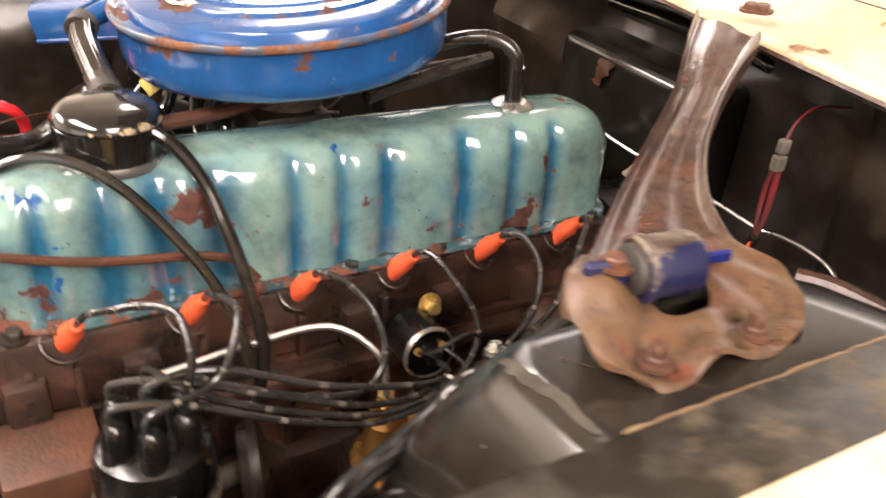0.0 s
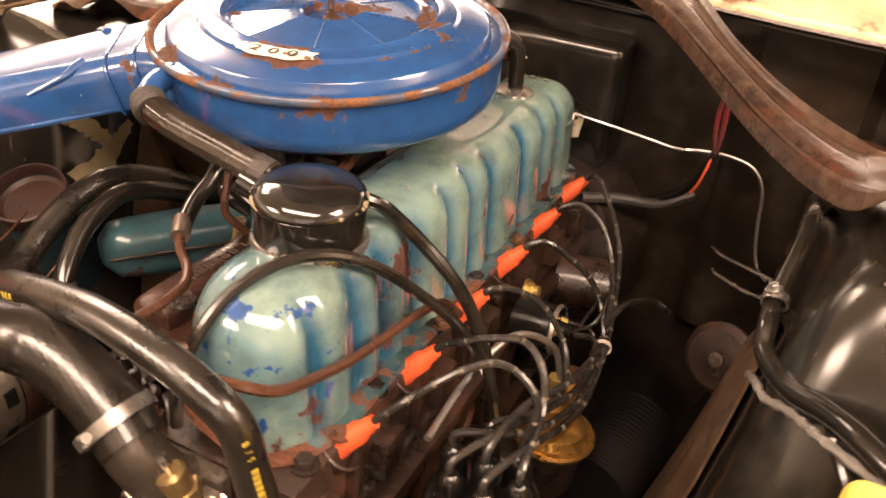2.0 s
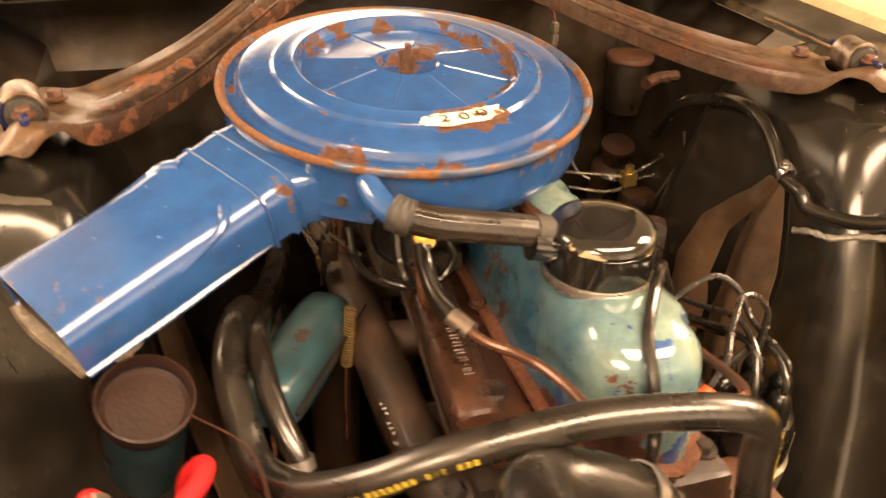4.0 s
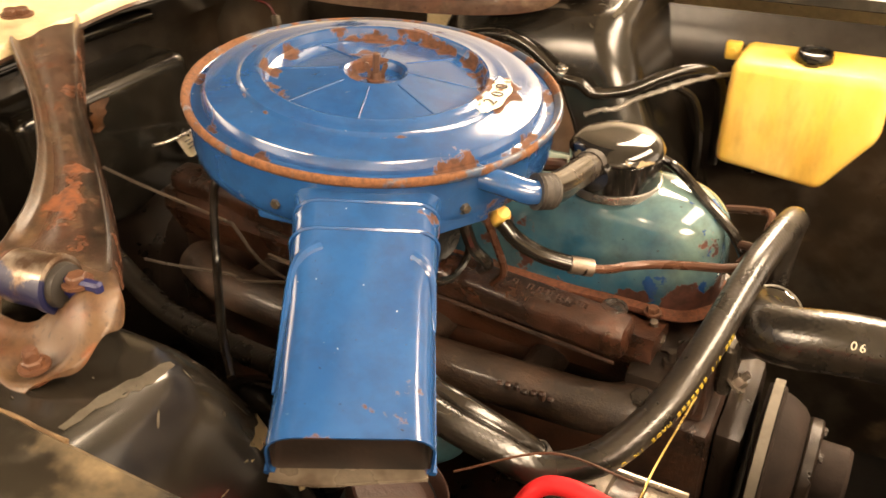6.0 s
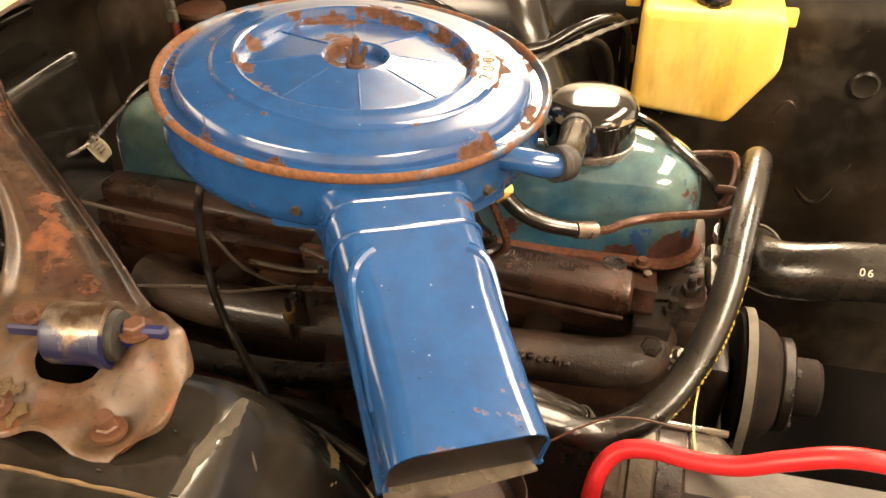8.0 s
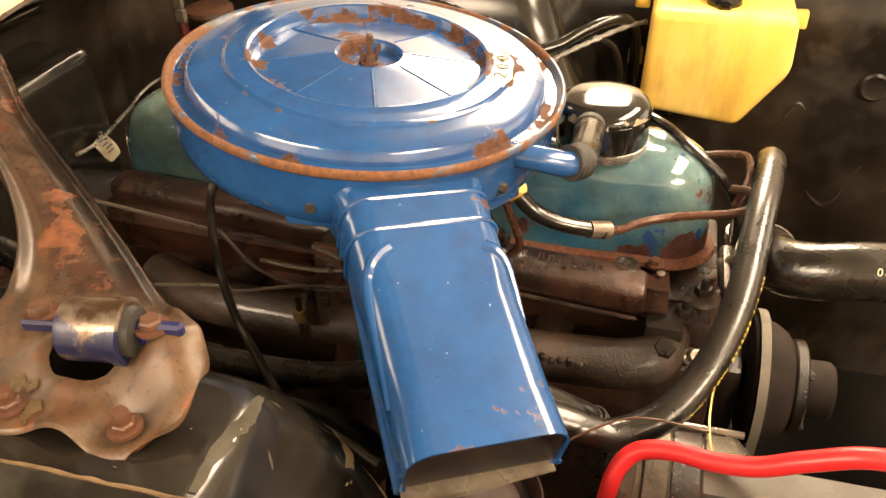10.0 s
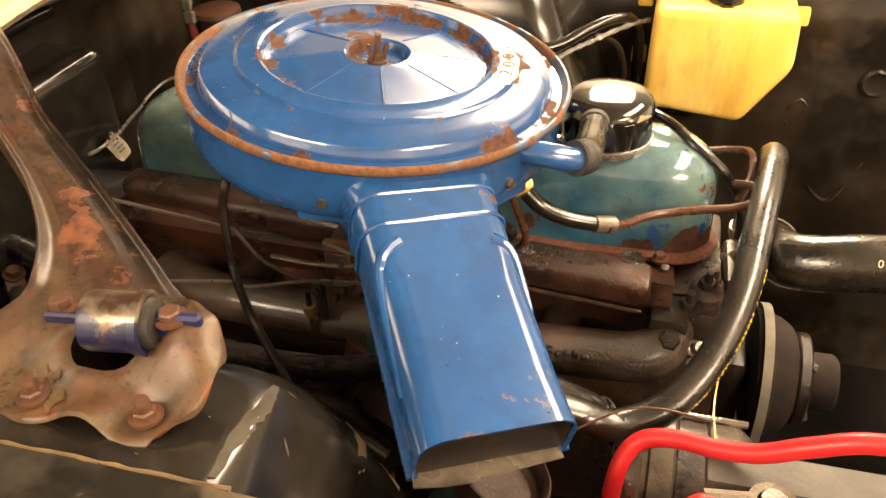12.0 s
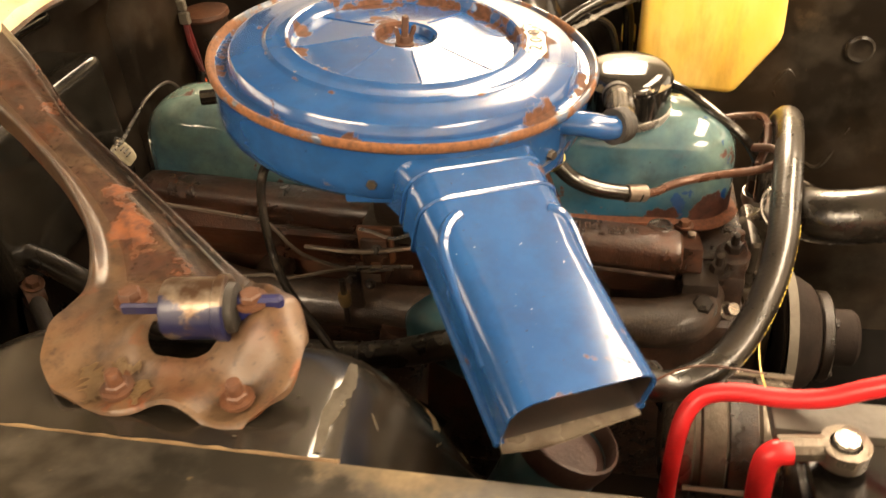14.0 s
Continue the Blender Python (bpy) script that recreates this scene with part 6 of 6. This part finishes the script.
# washer bottle on the left inner fender
BOT = thing("washer_bottle", (-0.32, -0.49, -0.07), "aged yellow plastic washer bottle with a black cap", "washer bottle")
face = [(-0.230, 0.092), (-0.226, -0.056), (-0.368, -0.073), (-0.427, 0.014), (-0.424, 0.092)]
bm = plate(face, 0.108)
bmesh.ops.bevel(bm, geom=bm.edges[:], offset=0.013, segments=4, profile=0.5, affect="EDGES")
bmesh.ops.transform(bm, matrix=Matrix(((1, 0, 0, 0), (0, 0, 1, -0.545), (0, 1, 0, 0), (0, 0, 0, 1))), verts=bm.verts)
part("tank", bm, "yellow", BOT, sharp=80)
bc = Matrix.Translation((-0.326, -0.487, 0.089))
part("cap", lathe([(0.024, 0), (0.024, 0.010), (0.022, 0.016), (0.018, 0.017), (0.017, 0.013), (0.010, 0.013), (0.009, 0.016), (0, 0.016)], 28, bc), "plastic", BOT)
part("cap_tab", box((-0.009, 0.021, -0.004), (0.009, 0.030, 0.012), 0.003, 1, bc), "plastic", BOT)
for x, z in ((-0.214, 0.075), (-0.212, -0.015), (-0.436, 0.058)):
    part("lug", join(box((x - 0.011, -0.546, z - 0.013), (x + 0.011, -0.530, z + 0.013), 0.004), lathe([(0, 0), (0.006, 0), (0.006, 0.004), (0, 0.004)], 10, frame_to((x, -0.530, z), (0, 1, 0)))), "yellow", BOT)
part("pump_stub", tube([(-0.27, -0.50, -0.06), (-0.27, -0.50, -0.09)], 0.008, 10, 1), "plastic", BOT)
single("washer_hose", tube([(0.0, -0.385, 0.05), (-0.085, -0.43, 0.035), (-0.122, -0.436, 0.041), (-0.156, -0.440, 0.046), (-0.185, -0.46, 0.02), (-0.195, -0.48, -0.05), (-0.19, -0.50, -0.14)], 0.006, 10), "rubber", "black hose along the shock tower to the washer bottle", "hose")
single("apron_hose", tube([(0.30, -0.40, -0.02), (0.24, -0.392, 0.05), (0.16, -0.388, 0.09), (0.09, -0.386, 0.106), (0.040, -0.384, 0.094), (-0.010, -0.376, 0.062), (-0.042, -0.376, 0.055), (-0.062, -0.380, 0.042), (-0.104, -0.402, 0.045), (-0.140, -0.428, 0.060), (-0.172, -0.452, 0.068), (-0.196, -0.480, 0.060), (-0.210, -0.510, 0.02), (-0.212, -0.525, -0.10)], 0.0085, 12), "rubber", "black hose clipped along the shock tower edge", "hose")
strip = random.Random(3)
single("sealant_strip", tube([(x, y + strip.uniform(-0.002, 0.002), z + strip.uniform(-0.002, 0.002)) for x, y, z in ((-0.052, -0.374, 0.010), (-0.072, -0.380, 0.018), (-0.092, -0.390, 0.022), (-0.112, -0.402, 0.030), (-0.132, -0.416, 0.040), (-0.152, -0.430, 0.046), (-0.175, -0.450, 0.052), (-0.20, -0.475, 0.056), (-0.222, -0.505, 0.05))], 0.0045, 7, 3, 0.0016), "silver", "lumpy silver sealant along the shock tower seam", "sealant")
single("hose_clip", join(lathe([(0.0095, -0.004), (0.0115, -0.004), (0.0115, 0.004), (0.0095, 0.004)], 14, frame_to((-0.015, -0.376, 0.065), (1, 0, 0.4))), bolt((-0.015, -0.372, 0.075), (0, 0.3, 1), 0.005, 0.006)), "steel", "steel hose clip on the shock tower", "clip")
SOL = thing("horn", (0.21, -0.36, -0.20), "grey round horn on the apron", "horn")
part("shell", lathe([(0, -0.03), (0.025, -0.03), (0.042, -0.01), (0.044, 0.0), (0.036, 0.008), (0.012, 0.010), (0, 0.010)], 28, frame_to((0.181, -0.346, -0.139), (-1, 0.4, 0.3))), "iron", SOL)
part("nut", bolt(V(0.181, -0.346, -0.139) + V(-1, 0.4, 0.3).normalized() * 0.010, (-1, 0.4, 0.3), 0.006, 0.006), "zinc", SOL)


# strut braces from the shock towers to the cowl, with their rubber-bushed brackets
def brace(s, dx):
    def at(x, y, z):
        return V(x + dx, y if s > 0 else 2 * MID - y, z)

    ob = thing("strut_brace", at(0.05, 0.44, 0.15), "worn brown strut brace with rusty bracket and blue bush", "brace", "strut braces to the cowl")
    front = spline([at(0.402, 0.058, 0.221), at(0.345, 0.108, 0.215), at(0.300, 0.150, 0.203), at(0.26, 0.186, 0.190), at(0.16, 0.258, 0.170), at(0.09, 0.312, 0.162), at(0.045, 0.350, 0.164), at(0.010, 0.378, 0.172), at(-0.012, 0.394, 0.168), at(-0.021, 0.416, 0.158), at(-0.018, 0.444, 0.151), at(0.002, 0.466, 0.149)], 8)
    rear = spline([at(0.402, 0.150, 0.221), at(0.372, 0.168, 0.215), at(0.330, 0.193, 0.205), at(0.286, 0.222, 0.196), at(0.224, 0.270, 0.184), at(0.178, 0.318, 0.174), at(0.154, 0.360, 0.166), at(0.148, 0.390, 0.160), at(0.151, 0.414, 0.155), at(0.143, 0.438, 0.151), at(0.124, 0.458, 0.149), at(0.100, 0.466, 0.148)], 8)
    bm = bmesh.new()
    tone = bm.verts.layers.float.new("flute")
    wear = bm.verts.layers.float.new("wear")
    black = bm.verts.layers.float.new("black")
    cols = [0.0, 0.0, 0.012, 0.03, 0.05, 0.07, 0.10, 0.13, 0.16] + [0.19 + 0.62 * k / 21 for k in range(22)] + [0.84, 0.87, 0.90, 0.93, 0.95, 0.97, 0.988, 1.0, 1.0]
    last = len(front) - 1
    hx, hy, ha, hb = 0.0575, 0.413, 0.0225, 0.0185
    grid = []
    for i, (p, q) in enumerate(zip(front, rear)):
        row = []
        for c, f in enumerate(cols):
            o = p.lerp(q, f)
            x, y = o.x - dx, (o.y if s > 0 else 2 * MID - o.y)
            edge = max(0.0, (i / last - 0.80) / 0.20)
            y += edge * (0.007 * math.exp(-((x - 0.014) / 0.020) ** 2) + 0.006 * math.exp(-((x - 0.084) / 0.018) ** 2) - 0.004)
            lip = -0.0045 + 0.008 * (math.exp(-((f - 0.035) / 0.032) ** 2) + math.exp(-((f - 0.955) / 0.045) ** 2)) + 0.0035 * math.exp(-((f - 0.45) / 0.20) ** 4)
            foot = max(0.0, min(1, (y - 0.345) / 0.055))
            foot = foot * foot * (3 - 2 * foot)
            up = max(0.0, min(1, (0.450 - y) / 0.046))
            up = up * up * (3 - 2 * up)
            pads = math.exp(-(((x - 0.010) / 0.020) ** 4 + ((y - 0.452) / 0.018) ** 4)) + math.exp(-(((x - 0.084) / 0.020) ** 4 + ((y - 0.453) / 0.018) ** 4))
            form = 0.1548 + up * (0.012 + 0.019 * math.exp(-((x - 0.006) / 0.024) ** 2)) * (1 - 0.5 * min(1, pads))
            form += 0.0055 * (1 - min(1, pads)) * math.exp(-((x - 0.050) / 0.022) ** 2) * (1 - up) + 0.0022 * math.sin(70 * x + 50 * y) + 0.0014 * math.sin(160 * x - 120 * y) + 0.004 * math.exp(-((x + 0.012) / 0.010) ** 2) + 0.003 * math.exp(-((((x - hx) / ha) ** 2 + ((y - hy) / hb) ** 2 - 1.6) / 0.8) ** 2)
            z = (o.z + lip) * (1 - foot) + form * foot
            if c in (0, len(cols) - 1):
                z -= 0.018 * (1 - foot) + foot * (1 - edge) * (0.006 + 0.006 * math.sin(130 * y))
            if i == last:
                z -= 0.003
            e = ((x - hx) / ha) ** 2 + ((y - hy) / hb) ** 2
            v = bm.verts.new(at(x, y, z))
            v[tone] = max(min(1.0, foot * 1.1), (0.75 if s > 0 else 0.25) * max(0.0, min(1.0, (f - 0.72) / 0.1)))
            v[black] = (1.0 if s > 0 else 0.3) * max(0.0, min(1.0, (0.40 - f) / 0.14)) * (f > 0.045) * max(0.0, min(1.0, (0.58 - i / last) / 0.08)) * max(0.0, min(1.0, (i / last - 0.20) / 0.10)) + (0.5 if s > 0 else 0.0) * max(0.0, min(1.0, (f - 0.76) / 0.1)) * max(0.0, min(1.0, (0.72 - i / last) / 0.15))
            v[wear] = (0.95 if s > 0 else 0.0) * math.exp(-((i / last - 0.44) / 0.09) ** 4 - ((f - 0.50) / 0.26) ** 2) + 0.75 * min(1, pads) + (0.30 * (f > 0.97 or f < 0.02) if s > 0 else -0.22 * (1 - foot)) + 0.20 * edge * (f < 0.9)
            row.append((v, e))
        grid.append(row)
    for a, b in zip(grid, grid[1:]):
        for k in range(len(cols) - 1):
            four = (a[k], a[k + 1], b[k + 1], b[k])
            if sum(w[1] for w in four) / 4 > 1.0:
                bm.faces.new([w[0] for w in four])
    for e in bm.edges:
        if len(e.link_faces) == 1:
            for v in e.verts:
                x, y = v.co.x - dx - hx, (v.co.y if s > 0 else 2 * MID - v.co.y) - hy
                k = math.hypot(x / ha, y / hb)
                if k < 1.45:
                    w = at(hx + x / k, hy + y / k, v.co.z)
                    v.co = w
    bmesh.ops.delete(bm, geom=[v for v in bm.verts if not v.link_faces], context="VERTS")
    bmesh.ops.recalc_face_normals(bm, faces=bm.faces)
    bmesh.ops.solidify(bm, geom=bm.faces[:], thickness=0.003)
    arm = part("arm", bm, "brace", ob, "stamped brown arm flowing into a tan rusted foot with a hole", 60)
    for x, y, z in ((0.084, 0.452, 0.1590), (0.010, 0.451, 0.1595)):
        part("bolt", join(bolt(at(x, y, z - 0.001), (0, 0, 1), 0.0068, 0.005), lathe([(0, 0), (0.005, 0), (0.0046, 0.002), (0.005, 0.004), (0.0046, 0.006), (0.005, 0.008), (0.0046, 0.010), (0.004, 0.012), (0, 0.012)], 12, Matrix.Translation(at(x, y, z)))), "rust", ob)
    for k, path in enumerate((((0.116, 0.436), (0.106, 0.444), (0.100, 0.452), (0.103, 0.461)), ((0.098, 0.446), (0.094, 0.440), (0.086, 0.436), (0.076, 0.438)), ((0.074, 0.446), (0.068, 0.454), (0.070, 0.462)))):
        line = [(at(x, y, 0).x, at(x, y, 0).y) for x, y in path]
        part("sealer", drape(arm, line, 0.012 if k == 0 else 0.008, 0.0012, 0.9, 30 + k), "sealer", ob, "crumbled tan seam sealer", 70)
    # bush
    a, b = at(0.082, 0.416, 0.188), at(0.009, 0.404, 0.186)
    ax = (b - a).normalized()
    bm = lathe([(0, -0.0185), (0.014, -0.0185), (0.0175, -0.0175), (0.0185, -0.0150), (0.0185, 0.013), (0.0200, 0.014), (0.0200, 0.019), (0.0175, 0.020), (0.014, 0.019), (0, 0.019)], 40, frame_to((a + b) / 2, ax))
    worn = bm.verts.layers.float["wear"]
    for v in bm.verts:
        v[worn] = max(-1.0, min(1.0, (v.co - (a + b) / 2).dot(V(0, 0.85 * s, -0.5)) / 0.007 + (0.1 if s > 0 else 0.9)))
    bush = part("bush_sleeve", bm, "sleeve", ob, "dirty metal bush sleeve splashed with blue paint")
    part("rubber", lathe([(0.006, 0.019), (0.0155, 0.019), (0.0145, 0.024), (0.006, 0.026)], 24, frame_to((a + b) / 2, ax)), "rubber_dull", bush)
    part("bar", box((-0.0085, -0.0036, 0.018), (0.0085, 0.0036, 0.052), 0.002, 1, frame_to((a + b) / 2, ax) @ Matrix.Rotation(radians(90), 4, "Z")), "blue_bush", ob, "blue flat bar through the bush")
    part("pin", box((-0.0040, -0.0020, -0.046), (0.0040, 0.0020, -0.016), 0.0015, 1, frame_to((a + b) / 2, ax) @ Matrix.Rotation(radians(90), 4, "Z")), "blue_bush", ob)
    part("bar_bolt", bolt(b + V(0.004, 0, 0.005), (0, 0, 1), 0.0070, 0.006), "rust", ob)
    part("bar_bolt", bolt(a + V(0.022, -0.026 * s, -0.016), (0, 0, 1), 0.0075, 0.007), "rust", ob)
    for p in (front[1] * 0.35 + rear[1] * 0.65, front[2] * 0.5 + rear[2] * 0.5):
        part("cowl_bolt", bolt(p + V(0.03, 0, 0.016), (-0.1, 0, 1), 0.008, 0.007), "rust", ob)


brace(1, 0.0)
brace(-1, -0.02)

# brake pipe with a paper tag, and the wiring on the firewall
single("brake_pipe", tube([(0.378, 0.02, 0.048), (0.384, -0.005, 0.040), (0.391, -0.035, 0.034), (0.403, -0.071, 0.027), (0.424, -0.115, 0.015), (0.446, -0.160, 0.002), (0.466, -0.203, -0.010), (0.470, -0.235, -0.006), (0.468, -0.275, -0.003), (0.468, -0.31, -0.012), (0.464, -0.330, -0.04), (0.456, -0.338, -0.09), (0.44, -0.35, -0.135), (0.42, -0.37, -0.15)], 0.0023, 8), "steel", "bright steel brake pipe along the firewall", "pipe")
for pts in ([(0.42, -0.29, -0.122), (0.386, -0.311, -0.114), (0.366, -0.37, -0.116), (0.354, -0.398, -0.118)], [(0.38, -0.30, -0.135), (0.355, -0.311, -0.128), (0.342, -0.36, -0.134), (0.345, -0.40, -0.13)], [(0.345, -0.405, -0.108), (0.323, -0.412, -0.086), (0.345, -0.45, -0.084), (0.397, -0.498, -0.096), (0.40, -0.50, -0.13)], [(0.354, -0.410, -0.124), (0.358, -0.45, -0.121), (0.371, -0.492, -0.119), (0.40, -0.50, -0.15)], [(0.30, -0.455, -0.02), (0.298, -0.46, -0.06), (0.312, -0.45, -0.11), (0.325, -0.44, -0.15)]):
    single("brake_pipe", tube(pts, 0.0028, 8), "tube", "bright steel brake pipe on the apron", "pipe", "brake pipes on the apron")
single("brass_union", join(box((0.341, -0.413, -0.130), (0.363, -0.391, -0.108), 0.002), lathe([(0, 0), (0.007, 0), (0.007, 0.012), (0, 0.012)], 6, frame_to((0.352, -0.402, -0.108), (0, 0, 1)))), "brass", "brass brake pipe union on the apron", "union")
single("union_bracket", join(box((0.318, -0.440, -0.165), (0.352, -0.385, -0.135), 0.008), bolt((0.318, -0.41, -0.148), (-1, 0.2, 0.3), 0.007, 0.006)), "iron", "oily brown bracket under the brass union", "bracket")
single("apron_nut", bolt((0.387, -0.478, -0.060), (-0.6, 0.7, 0.3), 0.008, 0.010), "zinc", "pale nut on the apron", "nut")
TAGM = frame_to((0.4035, -0.061, 0.010), (-0.78, -0.05, 0.60))
# creased paper, wrapped over the pipe at its upper edge
bm = bmesh.new()
grid = []
for i in range(9):
    row = []
    for k in range(9):
        u, v = i / 8 * 2 - 1, k / 8 * 2 - 1
        curl = 0.0035 * math.sin(2.6 * u + 1.2 * v) + 0.0016 * abs(math.sin(4.2 * u - 2.0 * v)) - 0.006 * max(0.0, u * 0.7 - v * 0.8 - 0.35)
        row.append(bm.verts.new(TAGM @ V(0.0145 * u * (1 - 0.10 * v) + 0.002 * v, 0.0165 * v * (1 - 0.14 * u * u), curl)))
    grid.append(row)
for a, b in zip(grid, grid[1:]):
    for k in range(8):
        bm.faces.new((a[k], a[k + 1], b[k + 1], b[k]))
bmesh.ops.solidify(bm, geom=bm.faces[:], thickness=0.0007)
TAG = single("paper_tag", bm, "torn_tag", "crumpled dirty cream paper tag on the brake pipe", "tag")
for x, y, w in ((-0.007, -0.006, 0.010), (-0.005, -0.001, 0.012), (-0.006, 0.004, 0.009)):
    part("printed_bar", box((x, y, 0.0022), (x + w, y + 0.0016, 0.0042), 0, 1, TAGM), "ink", TAG)
part("clip", tube([TAGM @ V(-0.004, 0.014, 0.002), TAGM @ V(0.002, 0.020, 0.005), TAGM @ V(0.006, 0.016, 0.004), TAGM @ V(0.004, 0.008, 0.004)], 0.0016, 8), "rubber", TAG, "black wire clip")
# torn brown tape hanging from the edge of the plenum
bm = bmesh.new()
grid = []
for i in range(8):
    w = 0.006 + 0.009 * (1 - i / 7) + 0.003 * math.sin(i * 2.4)
    c = V(0.4205 - 0.004 * math.sin(i * 0.45), 0.050 + 0.0022 * i, 0.112 - 0.0052 * i)
    grid.append([bm.verts.new(c + V(-0.0022 * math.cos(k * 2.0 + i), (k / 3 - 0.5) * 2 * w, 0.0016 * math.sin(k * 3.1 + i * 1.7))) for k in range(4)])
for a, b in zip(grid, grid[1:]):
    for k in range(3):
        bm.faces.new((a[k], a[k + 1], b[k + 1], b[k]))
bmesh.ops.solidify(bm, geom=bm.faces[:], thickness=0.001)
single("torn_tape", bm, "tape", "torn orange-brown tape stuck to the black plenum", "tape")
WIR = thing("wire_connector", (0.388, -0.258, 0.10), "grey connector with red and orange wires by the firewall", "connector")
part("block", join(box((-0.007, -0.005, -0.018), (0.007, 0.005, -0.001), 0.0015, 1, Matrix.Translation((0.388, -0.258, 0.118))), box((-0.006, -0.0045, 0.001), (0.006, 0.0045, 0.016), 0.0015, 1, Matrix.Translation((0.388, -0.258, 0.118)))), "scuff", WIR)
for dy in (-0.005, 0.004):
    part("red_wire", tube([(0.388, -0.258 + dy * 0.6, 0.100), (0.387, -0.258 + dy, 0.075), (0.385, -0.260 + dy * 0.8, 0.050), (0.383, -0.262, 0.030)], 0.0034, 8), "red_dark", WIR)
part("red_wire", tube([(0.389, -0.258, 0.134), (0.400, -0.256, 0.150), (0.438, -0.248, 0.158), (0.50, -0.245, 0.15)], 0.0018, 8), "red_dark", WIR)
part("orange_wire", tube([(0.384, -0.262, 0.030), (0.378, -0.257, 0.005), (0.378, -0.252, -0.016), (0.385, -0.245, -0.035)], 0.0018, 8), "orange", WIR)
part("black_wire", tube([(0.384, -0.263, 0.030), (0.388, -0.252, 0.0), (0.405, -0.230, -0.045), (0.44, -0.18, -0.09)], 0.0055, 8), "rubber", WIR)
RES = thing("brake_reservoir", (0.45, -0.43, -0.02), "brown round brake fluid reservoir by the firewall", "reservoir")
part("body", lathe([(0, -0.06), (0.030, -0.06), (0.034, 0.0), (0.034, 0.03)], 28, Matrix.Translation((0.45, -0.43, 0.02))), "iron_dark", RES)
part("cap", lathe([(0.037, 0.0), (0.039, 0.004), (0.038, 0.010), (0.030, 0.013), (0, 0.014)], 28, Matrix.Translation((0.45, -0.43, 0.046))), "rust", RES)
single("steering_box", join(lathe([(0, -0.08), (0.034, -0.08), (0.036, -0.01), (0.026, 0.0), (0.018, 0.002), (0.018, 0.03), (0.028, 0.034), (0.028, 0.042), (0, 0.044)], 24, frame_to((0.424, -0.414, -0.125), (-0.3, 0.1, 1)))), "iron", "brown oily steering box low by the apron", "steering box")
single("pipe_bracket", tube([(0.30, -0.372, 0.062), (0.315, -0.40, 0.064), (0.33, -0.44, 0.060)], 0.009, 10), "brace", "brown bent bracket on the apron", "bracket")
single("brass_block", box((0.298, -0.515, 0.004), (0.322, -0.49, 0.032), 0.003), "brass", "small brass junction block on the apron", "junction")
for pts in ([(0.33, -0.11, -0.06), (0.38, -0.15, -0.07), (0.42, -0.20, -0.08), (0.46, -0.24, -0.07)],):
    single("harness", tube(pts, 0.008, 10), "rubber_dull", "black wiring harness at the firewall", "cable")
